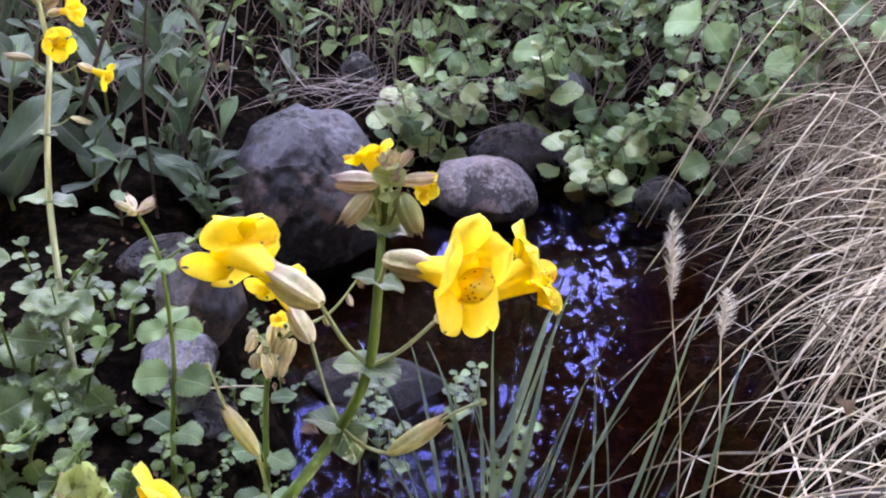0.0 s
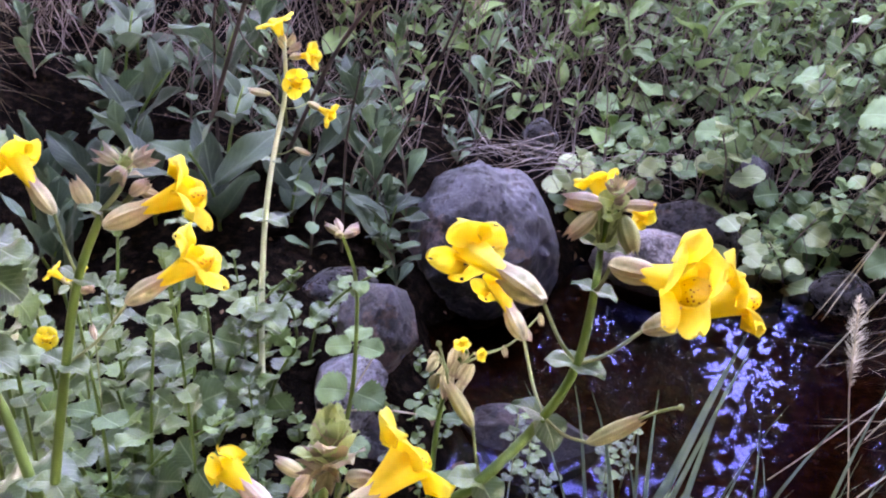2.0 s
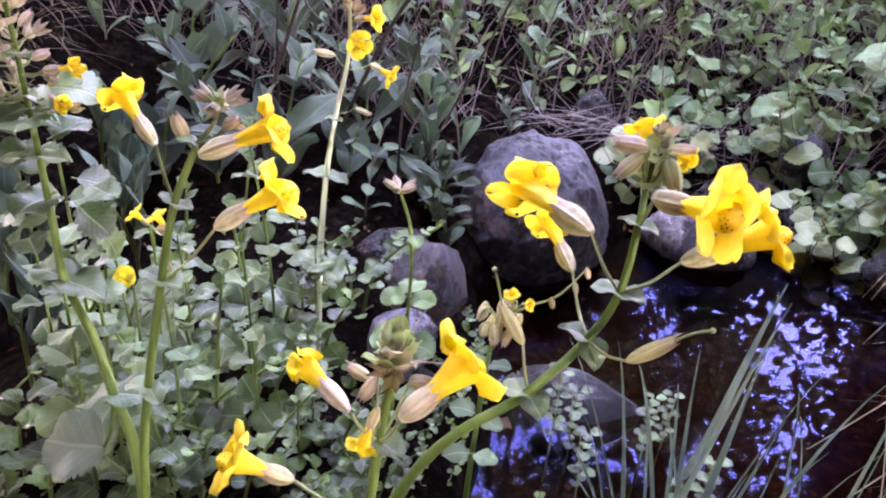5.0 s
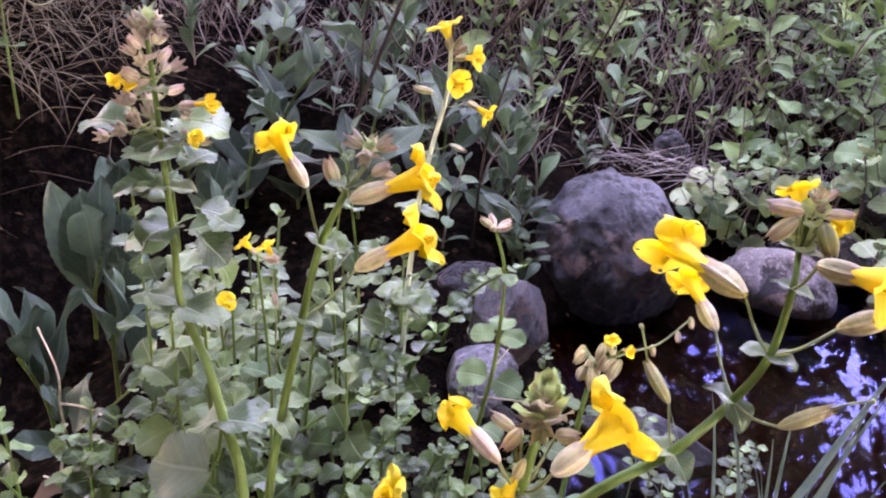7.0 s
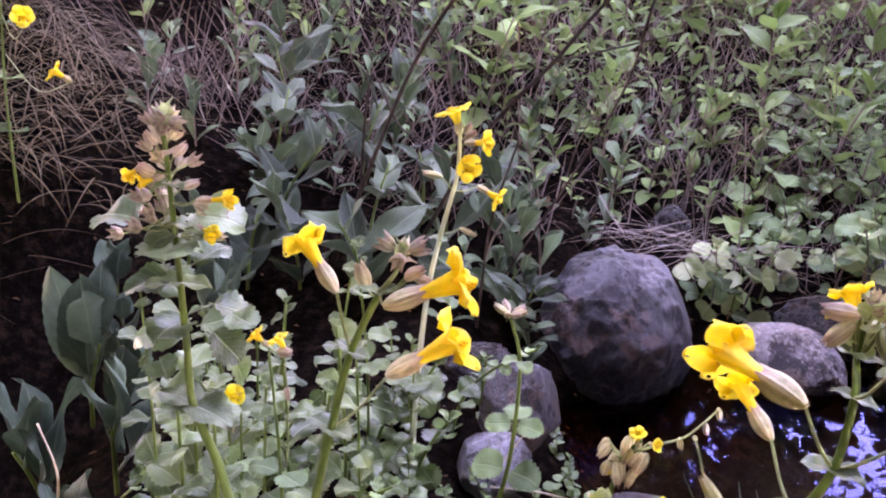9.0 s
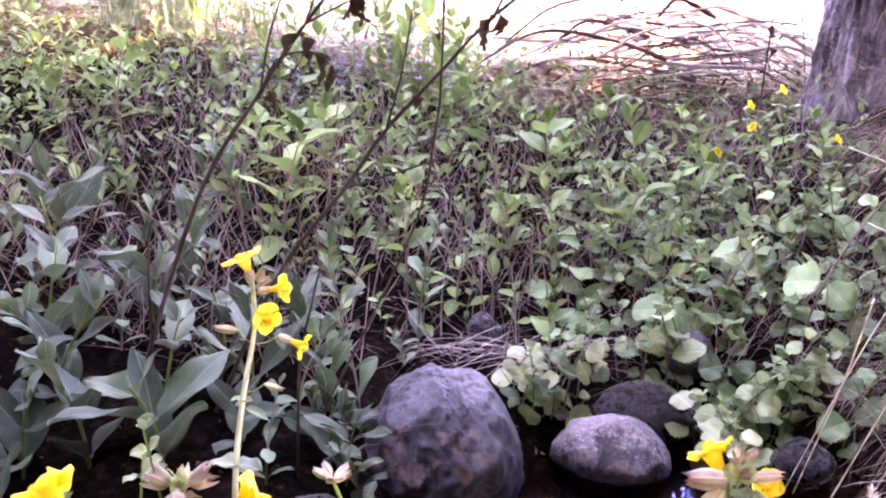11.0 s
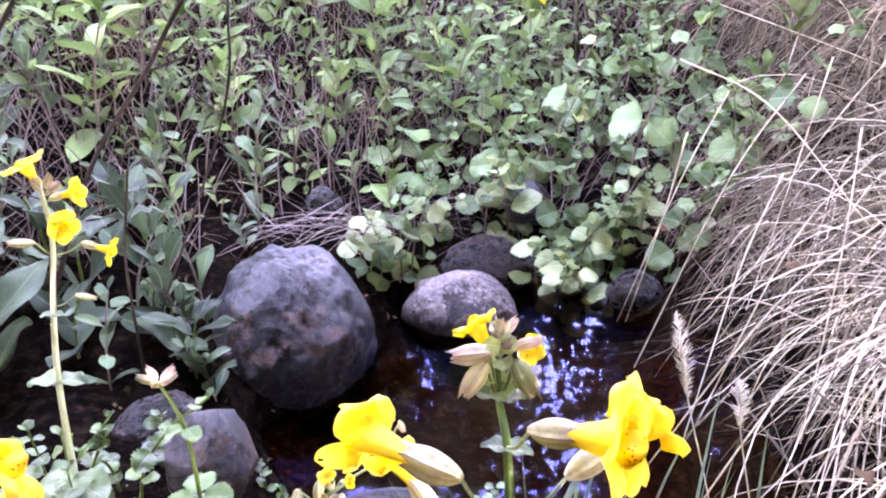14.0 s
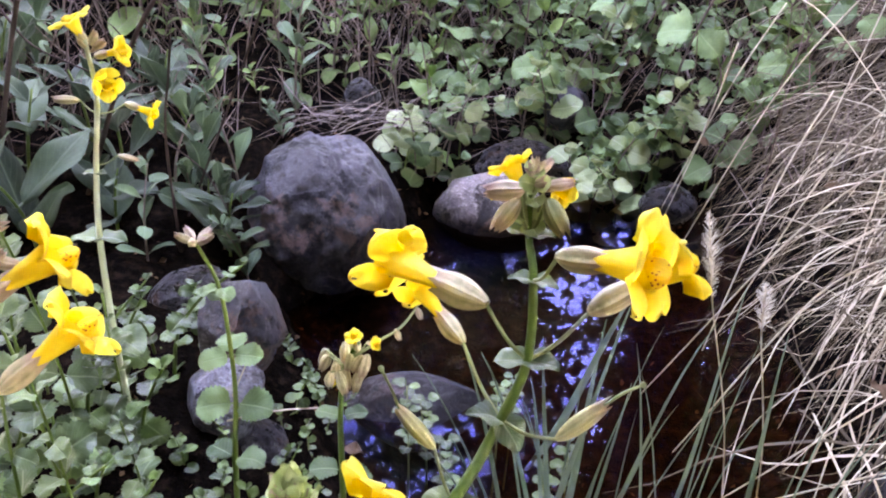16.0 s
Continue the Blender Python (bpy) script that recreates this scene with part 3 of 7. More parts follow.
def height(x, y):
    """The lie of the land: a pool in a hollow, a hillside behind, a grassy bank on the +x side."""
    x, y = np.asarray(x, dtype=float), np.asarray(y, dtype=float)
    d = pond_distance(x, y)
    dp = np.maximum(d, 0)
    left = 1 / (1 + np.exp(np.clip((x + 0.02) / 0.05, -50, 50)))
    h = (0.055 + 0.045 * left) * (1 - np.exp(-dp / 0.04))
    h = h + 0.31 * np.clip(y - 1.38, 0, 1.6) + 0.26 * np.clip(y - 2.98, 0, 7) + 0.05 * np.clip(y - 10, 0, 60)
    right = np.clip(x - 0.40, 0, 0.9)
    h = h + right * (0.42 - 0.10 * np.clip(y - 1.4, 0, 1.5)) + 0.06 * np.clip(x - 1.3, 0, 20)
    h = h + 0.10 * np.clip(-x - 0.25, 0, 1.5) * np.clip(y, 0, 1.4) - 0.95 * np.clip(-x - 0.40, 0, 0.3) * np.clip(1.15 - y, 0, 0.8)
    h = h + np.where(d < 0, -0.07 * (1 - np.exp(np.minimum(d, 0) / 0.05)), 0)
    h = h + 0.012 * np.sin(x * 9 + 1.3) * np.sin(y * 8 + 0.4) * np.clip(dp / 0.1, 0, 1) + 0.005 * np.sin(x * 31 + y * 17) * np.sin(y * 27 - x * 11)
    h = h + 0.38 * np.exp(-((x + 1.16) / 0.17) ** 2 - ((y - 0.80) / 0.26) ** 2)
    far = np.clip(np.hypot(x, y - 1) - 4, 0, 30)
    return h + 0.04 * far * np.sin(x * 0.35 + 1) * np.sin(y * 0.3)


def hz(x, y):
    return float(height(x, y))


def axis(lo, hi, near_lo, near_hi, step, grow=1.22):
    out = list(np.arange(near_lo, near_hi, step))
    s, v = step, near_hi
    while v < hi:
        out.append(v)
        s *= grow
        v += s
    out.append(hi)
    s, v = step, near_lo - step
    while v > lo:
        out.insert(0, v)
        s *= grow
        v -= s
    out.insert(0, lo)
    return np.array(out)


def build_ground():
    xs, ys = axis(-400, 400, -1.3, 1.3, 0.02), axis(-400, 400, 0.0, 3.2, 0.02)
    X, Y = np.meshgrid(xs, ys)
    Z = height(X, Y)
    nx, ny = len(xs), len(ys)
    verts = np.stack([X, Y, Z], -1).reshape(-1, 3)
    faces = [(j * nx + i, j * nx + i + 1, (j + 1) * nx + i + 1, (j + 1) * nx + i) for j in range(ny - 1) for i in range(nx - 1)]
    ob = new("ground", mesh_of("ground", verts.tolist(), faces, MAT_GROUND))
    tagged(ob, "litter-covered soil, blackened to stand for shade between plants, rising to a dry straw-covered slope", "ground", kind="structure")
    # water
    xs, ys = np.linspace(-0.28, 0.48, 39), np.linspace(0.30, 1.50, 61)
    verts = [(x, y, WATER) for y in ys for x in xs]
    nx = len(xs)
    faces = [(j * nx + i, j * nx + i + 1, (j + 1) * nx + i + 1, (j + 1) * nx + i) for j in range(len(ys) - 1) for i in range(nx - 1)]
    w = new("water", mesh_of("water", verts, faces, MAT_WATER))
    tagged(w, "still dark brown pool with blue-tinted gloss mirroring sky and leaves", "water", kind="structure")


build_ground()


# ---- rocks ----
def rock(name, centre, radii, mat, label, seed=0, rough=0.12, turn=0.0, tilt=0.0, round_=0.0, sub=5):
    bm = bmesh.new()
    bmesh.ops.create_icosphere(bm, subdivisions=sub, radius=1.0)
    off = Vector((seed * 3.1, seed * 1.7, seed * 0.9))
    planes = []
    r = random.Random(seed)
    for _ in range(7 if round_ >= 0 else 13):
        planes.append((Vector((r.uniform(-1, 1), r.uniform(-1, 1), r.uniform(-0.5, 1))).normalized(), r.uniform(0.82, 0.97) + round_))
    for v in bm.verts:
        p = v.co.normalized()
        q = p * (1 + rough * noise.noise(p * 1.1 + off) * 1.6 + rough * 0.55 * noise.noise(p * 2.6 + off) + rough * 0.35 * noise.noise(p * 6 + off) - rough * 0.22 * abs(noise.noise(p * 5.2 - off)) + rough * 0.18 * noise.noise(p * 15 + off) + rough * 0.09 * noise.noise(p * 37 + off))
        for nrm, dist in planes:
            over = q.dot(nrm) - dist
            if over > 0:
                q -= nrm * over * (0.72 if round_ >= 0 else 0.96)
        v.co = Vector((q.x * radii[0], q.y * radii[1], q.z * radii[2]))
    for f in bm.faces:
        f.smooth = True
    me = bpy.data.meshes.new(name)
    bm.to_mesh(me)
    bm.free()
    me.materials.append(mat)
    ob = new(name, me)
    ob.matrix_world = pose(*centre, tilt, 0, turn)
    return tagged(ob, label, "rock")


rock("boulder", (-0.195, 1.06, 0.056), (0.106, 0.125, 0.132), MAT_ROCK, "large rounded grey boulder with rusty stains, standing in the pool's edge", seed=3, rough=0.13, round_=0.095, sub=6, turn=20)
rock("rock", (0.035, 1.20, 0.022), (0.088, 0.075, 0.060), MAT_ROCK_PALE, "pale pinkish granite rock lying half in the water", seed=5, rough=0.12, round_=0.05, turn=-10)
rock("rock", (-0.198, 0.675, 0.142), (0.046, 0.046, 0.054), MAT_ROCK, "angular grey rock on the bank beside small plants", seed=8, rough=0.16, turn=30, round_=-0.12)
rock("rock", (-0.194, 0.60, 0.115), (0.036, 0.035, 0.038), MAT_ROCK_BLUE, "dark rock with bluish sky highlights put into its colour", seed=12, rough=0.16, turn=70, round_=-0.08)
rock("rock", (-0.03, 0.745, -0.002), (0.084, 0.066, 0.036), MAT_ROCK, "flat grey slab of rock with worn edges just above the water", seed=15, rough=0.22, turn=8, round_=-0.18)
rock("rock", (0.088, 1.335, 0.030), (0.085, 0.050, 0.058), MAT_ROCK_DARK, "dark rock in the shade of the leaves", seed=18, rough=0.12)
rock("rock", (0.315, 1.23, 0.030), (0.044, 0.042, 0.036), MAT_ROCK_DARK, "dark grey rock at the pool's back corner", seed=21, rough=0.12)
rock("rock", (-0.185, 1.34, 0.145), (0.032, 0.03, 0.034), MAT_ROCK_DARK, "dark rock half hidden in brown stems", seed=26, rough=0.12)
rock("rock", (0.165, 1.46, 0.10), (0.042, 0.04, 0.045), MAT_ROCK, "reddish grey rock behind pale leaves", seed=29, rough=0.13)
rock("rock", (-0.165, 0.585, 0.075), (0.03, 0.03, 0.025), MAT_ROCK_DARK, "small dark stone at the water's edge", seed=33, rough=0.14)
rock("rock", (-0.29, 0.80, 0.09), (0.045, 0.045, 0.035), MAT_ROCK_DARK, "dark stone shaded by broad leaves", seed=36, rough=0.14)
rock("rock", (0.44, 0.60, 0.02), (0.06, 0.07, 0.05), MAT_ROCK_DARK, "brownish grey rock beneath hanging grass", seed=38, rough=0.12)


# ---- the tree, its crown and the hillside behind ----
def build_tree():
    cx, cy = 0.715, 2.62
    base = hz(cx, cy)
    tree = thing("tree", (cx, cy, base), "thick grey tree trunk with furrowed bark and a leafy crown", "tree")
    verts, faces = [], []
    nz, na = 170, 168
    for i in range(nz + 1):
        z = -0.15 + 3.4 * (i / nz) ** 1.6
        r = 0.126 - 0.012 * min(max(z, 0), 3) + 0.03 * math.exp(-max(z, -0.1) / 0.13)
        for k in range(na):
            a = 2 * math.pi * k / na
            d = Vector((math.cos(a) * 2.1, math.sin(a) * 2.1, z * 1.1))
            ridge = abs(noise.noise(Vector((d.x * 3.6, d.y * 3.6, z * 5.5)))) * 0.036 + abs(noise.noise(Vector((d.x * 9, d.y * 9, z * 15 + 5)))) * 0.016
            rr = r * (1 + 0.05 * noise.noise(d * 0.6)) + ridge - 0.012
            verts.append((rr * math.cos(a) + 0.02 * z, rr * math.sin(a), z))
    for i in range(nz):
        for k in range(na):
            k2 = (k + 1) % na
            faces.append((i * na + k, i * na + k2, (i + 1) * na + k2, (i + 1) * na + k))
    part("trunk", mesh_of("trunk", verts, faces, MAT_BARK), tree)
    # limbs
    r = random.Random(3)
    tips = []
    for i in range(9):
        a = 0.35 + 2.5 * i / 9 + r.uniform(-0.2, 0.2)
        reach = r.uniform(1.4, 2.7)
        z0 = r.uniform(2.1, 3.1)
        pts = [(0.02 * z0, 0, z0), (0.4 * reach * math.cos(a), 0.4 * reach * math.sin(a), z0 + r.uniform(0.3, 0.8)),
               (0.75 * reach * math.cos(a + 0.1), 0.75 * reach * math.sin(a + 0.1), z0 + r.uniform(0.5, 1.1)),
               (reach * math.cos(a + 0.2), reach * math.sin(a + 0.2), z0 + r.uniform(0.2, 1.2))]
        part("limb", tube_mesh("limb", pts, 0.055, 0.012, MAT_BARK, 8), tree)
        sp = spine(pts)
        for q in sp[6:]:
            for _ in range(2):
                tips.append(q + Vector((r.uniform(-0.6, 0.6), r.uniform(-0.6, 0.6), r.uniform(-0.45, 0.6))))
    # crown: small clumps of leaves with gaps of sky between them
    for _ in range(520):
        c = Vector((r.uniform(-2.4, 0.25), r.uniform(-0.2, 3.4), r.uniform(2.0, 4.6)))
        if noise.noise(c * 1.3 + Vector((3.3, 1.2, 0.5))) < 0.06:
            tips.append(c)
    for _ in range(60):
        tips.append(Vector((r.uniform(-0.75, 0.30), r.uniform(0.2, 3.0), r.uniform(1.9, 4.2))))
    # the shaded side above the dry bank is thicker
    for _ in range(520):
        tips.append(Vector((r.uniform(0.05, 1.9), r.uniform(0.3, 2.6), r.uniform(1.4, 4.2))))
    tips = [c for c in tips if not (-1.3 < c.x < 0.4 and c.z + base > 1.02 * (c.y + cy - 0.7) and r.random() < 0.62)]
    v, f, uv = [], [], []
    for c in tips:
        n = r.randint(8, 18)
        s = r.uniform(0.06, 0.15)
        for _ in range(n):
            p = c + Vector((r.gauss(0, s), r.gauss(0, s), r.gauss(0, s * 0.6)))
            m = Euler((r.uniform(-1, 1), r.uniform(-1, 1), r.uniform(0, 6.28))).to_matrix()
            l, w = r.uniform(0.07, 0.13), r.uniform(0.025, 0.04)
            b = len(v)
            for q in ((0, 0, 0), (l * 0.4, w, 0.008), (l, 0, -0.01), (l * 0.4, -w, 0.008)):
                v.append(p + m @ Vector(q))
            uv += [(0, 0.5), (0.4, 1), (1, 0.5), (0.4, 0)]
            f += [(b, b + 1, b + 2), (b, b + 2, b + 3)]
    part("crown", mesh_of("crown", v, f, MAT_TREELEAF, uv), tree, label="thin leafy crown with gaps of sky")


build_tree()


def blocker_tree(x, y, size, seed, low=0.5, clumps=120):
    r = random.Random(seed)
    g = hz(x, y)
    T = thing("tree", (x, y, g), "leafy tree added out of view to block sun and sky", "tree", "trees round the clearing")
    pts = [(0, 0, -0.2), (0.1 * size, 0, 1.2 * size), (r.uniform(-0.3, 0.3), r.uniform(-0.3, 0.3), 2.6 * size), (r.uniform(-0.5, 0.5), r.uniform(-0.5, 0.5), 4.4 * size)]
    part("trunk", tube_mesh("trunk", pts, 0.16 * size, 0.04, MAT_BARK, 12, 6), T)
    v, f, uv = [], [], []
    for _ in range(clumps):
        a, q, z = r.uniform(0, 6.28), math.sqrt(r.random()), r.uniform(low, 5.2)
        w = 1.9 * math.sin(math.pi * min(1, (z + 0.6) / 6.4)) ** 0.6
        c = Vector((w * q * math.cos(a), w * q * math.sin(a), z)) * size
        for _ in range(38):
            p = c + Vector((r.gauss(0, 0.24), r.gauss(0, 0.24), r.gauss(0, 0.18))) * size
            m = Euler((r.uniform(-1, 1), r.uniform(-1, 1), r.uniform(0, 6.28))).to_matrix()
            l, w2 = r.uniform(0.12, 0.24), r.uniform(0.05, 0.09)
            b = len(v)
            for k in ((0, 0, 0), (l * 0.4, w2, 0.01), (l, 0, -0.02), (l * 0.4, -w2, 0.01)):
                v.append(p + m @ Vector(k))
            uv += [(0, 0.5), (0.4, 1), (1, 0.5), (0.4, 0)]
            f += [(b, b + 1, b + 2), (b, b + 2, b + 3)]
    part("crown", mesh_of("crown", v, f, MAT_TREELEAF, uv), T)


# trees added out of view: they block sun, low sky and the pool's reflected sky
for k, (tx, ty, ts) in enumerate(((3.1, -1.2, 0.85), (3.0, 0.5, 0.85), (3.2, 1.75, 0.8), (3.35, 2.55, 0.75), (4.4, -0.2, 0.9), (4.5, 1.8, 0.9), (-2.4, -3.2, 0.9), (0.3, -3.5, 0.9), (2.3, -3.4, 0.9), (-3.3, -1.4, 0.95), (-3.1, 0.5, 0.95), (-3.4, 2.2, 0.9), (-1.1, -3.0, 0.95), (1.5, -2.9, 0.95), (-2.6, -2.3, 0.95), (-0.4, -4.6, 1.1), (-2.4, 8.2, 0.75), (-0.3, 8.8, 0.8), (3.4, 8.0, 0.9), (-5.5, 10.5, 0.9), (5.5, 10.5, 0.9))):
    blocker_tree(tx, ty, ts, 500 + k)
# four more, also invented, overhang the viewer and cut light from behind and above
for k, (tx, ty, ts) in enumerate(((1.9, -1.1, 1.05), (-0.5, -1.5, 1.1), (-2.1, -0.9, 1.0), (2.4, 0.5, 1.0))):
    blocker_tree(tx, ty, ts, 540 + k, 2.2, 190)


def ribbon(v, f, pts, width, uv=None, up=Vector((0, 0, 1))):
    """Adds a narrow folded blade along pts."""
    n = len(pts)
    b = len(v)
    for i, p in enumerate(pts):
        d = (pts[min(i + 1, n - 1)] - pts[max(i - 1, 0)])
        s = d.cross(up)
        if s.length < 1e-6:
            s = Vector((1, 0, 0))
        s.normalize()
        nrm = s.cross(d).normalized()
        t = i / (n - 1)
        w = width * (1 - t ** 2.2) * (0.75 + 0.25 * min(1, t * 5)) + width * 0.08
        v += [p - s * w, p + nrm * w * 0.45, p + s * w]
        if uv is not None:
            uv += [(t, 0), (t, 0.5), (t, 1)]
    for i in range(n - 1):
        a = b + 3 * i
        f += [(a, a + 1, a + 4, a + 3), (a + 1, a + 2, a + 5, a + 4)]


def arc(base, way, length, rise, droop, r, n=7, kink=0.02):
    """A blade's line: sets out along way, rises, then droops by its weight."""
    w = Vector(way).normalized()
    side = w.cross(Vector((0, 0, 1)))
    bend = r.gauss(0, kink) * length * 4
    return [Vector(base) + w * (length * t) + Vector((0, 0, 1)) * (length * (rise * t - droop * t * t)) + side * (bend * t * t) for t in [i / (n - 1) for i in range(n)]]


def grass_stuff(name, label, blades, mat, category="grass"):
    v, f = [], []
    for pts, w in blades:
        ribbon(v, f, pts, w)
    ob = new(name, mesh_of(name, v, f, mat))
    return tagged(ob, label, category, kind="stuff")


def keep_clear(pts, near=0.34):
    return all((p - Vector((0.03, 0.04, 0.575))).length > near for p in pts)


def bank_grass():
    r = random.Random(21)
    blades, dull = [], []
    tussocks = [(0.60, 1.00, 700, 0.40), (0.56, 0.78, 700, 0.38), (0.66, 1.22, 520, 0.40), (0.50, 0.60, 760, 0.34), (0.78, 0.95, 600, 0.42), (0.72, 0.72, 480, 0.4),
                (0.80, 1.40, 420, 0.42), (0.95, 1.15, 420, 0.42), (0.60, 1.34, 260, 0.30), (0.84, 1.62, 330, 0.36), (1.00, 1.75, 420, 0.40), (0.80, 1.95, 220, 0.34),
                (1.15, 1.5, 330, 0.42), (0.85, 2.2, 380, 0.42), (1.2, 2.1, 380, 0.42), (1.05, 2.5, 300, 0.4), (1.5, 2.2, 260, 0.4), (1.45, 1.6, 220, 0.4), (0.52, 0.45, 200, 0.32), (0.7, 0.5, 200, 0.34)]
    for cx, cy, n, ln in tussocks:
        for _ in range(int(n * (0.50 if cy < 1.4 else 0.55))):
            bx, by = r.gauss(cx, 0.075), r.gauss(cy, 0.085)
            bz = hz(bx, by) - 0.01
            a = math.radians(r.gauss(210, 42 if cy < 1.4 else 60))       # mostly towards the water and the viewer
            L = ln * r.uniform(0.45, 1.25)
            rise, droop = (r.uniform(0.15, 0.95), r.uniform(0.5, 1.2)) if cy < 1.4 else (r.uniform(0.35, 1.0), r.uniform(0.75, 1.45))
            pts = arc((bx, by, bz), (math.cos(a), math.sin(a), 0.0), L, rise, droop, r, 8, 0.05)
            for p in pts:                            # blades lie on the ground or water rather than dive through it
                p.z = max(p.z, hz(p.x, p.y) + 0.004, WATER + 0.004)
            reach = min(p.x for p in pts)
            if reach < 0.37 - 0.06 * r.random() and r.random() < (0.90 if reach > 0.24 else 0.985):
                continue
            if keep_clear(pts):
                # the share of dull dark blades grows with y
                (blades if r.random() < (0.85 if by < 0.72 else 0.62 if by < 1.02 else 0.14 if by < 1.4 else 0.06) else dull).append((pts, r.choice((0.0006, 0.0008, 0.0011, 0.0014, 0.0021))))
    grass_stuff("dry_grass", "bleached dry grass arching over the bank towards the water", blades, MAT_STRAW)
    grass_stuff("dry_grass", "dull dark dry grass matted on the bank", dull, MAT_STRAW_DULL)
    # upright dry stalks behind
    up = []
    for _ in range(900):
        x, y = r.uniform(0.45, 1.7), r.uniform(1.35, 2.9)
        if x < 0.55 + 0.25 * r.random():
            continue
        a = r.uniform(0, 6.28)
        pts = arc((x, y, hz(x, y)), (math.cos(a), math.sin(a), 0), r.uniform(0.12, 0.36), r.uniform(0.8, 2.2), r.uniform(0.3, 1.0), r, 6)
        up.append((pts, r.uniform(0.0009, 0.0018)))
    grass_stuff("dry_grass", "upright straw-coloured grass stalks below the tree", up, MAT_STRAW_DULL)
    # reddish grass that falls in long arcs beside and behind the tree
    red = []
    for _ in range(1500):
        x, y = r.uniform(0.74, 1.75), r.uniform(1.9, 3.1)
        a = math.radians(r.gauss(215, 60))
        pts = arc((x, y, hz(x, y)), (math.cos(a), math.sin(a), 0), r.uniform(0.18, 0.48), r.uniform(0.7, 1.9), r.uniform(0.7, 1.6), r, 7, 0.05)
        for p in pts:
            p.z = max(p.z, hz(p.x, p.y) + 0.004)
        red.append((pts, r.uniform(0.0009, 0.0020)))
    grass_stuff("dry_grass", "reddish-tan dead grass fallen in long arcs by the tree", red, MAT_STRAW_RED)
    # old hay on the far side bank and round the boulder
    hay = []
    for _ in range(620):
        x, y = r.gauss(-1.08, 0.05), r.gauss(0.84, 0.10)
        a = math.radians(r.gauss(-30, 60))
        pts = arc((x, y, hz(x, y) + 0.01), (math.cos(a), math.sin(a), 0), r.uniform(0.06, 0.18), r.uniform(0.1, 0.7), r.uniform(0.2, 0.9), r, 7, 0.10)
        for p in pts:
            p.z = max(p.z, hz(p.x, p.y) + 0.004)
        hay.append((pts, r.uniform(0.0006, 0.0013)))
    grass_stuff("hay", "grey-brown old grass hanging over the hollow's bank", hay, MAT_STRAW_DULL)
    top = []
    for _ in range(60):
        x, y = r.gauss(-0.15, 0.055), r.gauss(1.205, 0.018)
        z = max(hz(x, y), 0.15) + r.uniform(0.0, 0.03)
        a = math.radians(r.choice((0, 180)) + r.gauss(22, 34))
        pts = arc((x, y, z), (math.cos(a), math.sin(a), 0), r.uniform(0.04, 0.17), r.uniform(-0.1, 0.35), r.uniform(-0.05, 0.30), r, 6, 0.05)
        top.append((pts, r.uniform(0.0005, 0.0012)))
    grass_stuff("straw", "dry straw washed up against the boulder's top", top, MAT_STRAW_MID)


bank_grass()


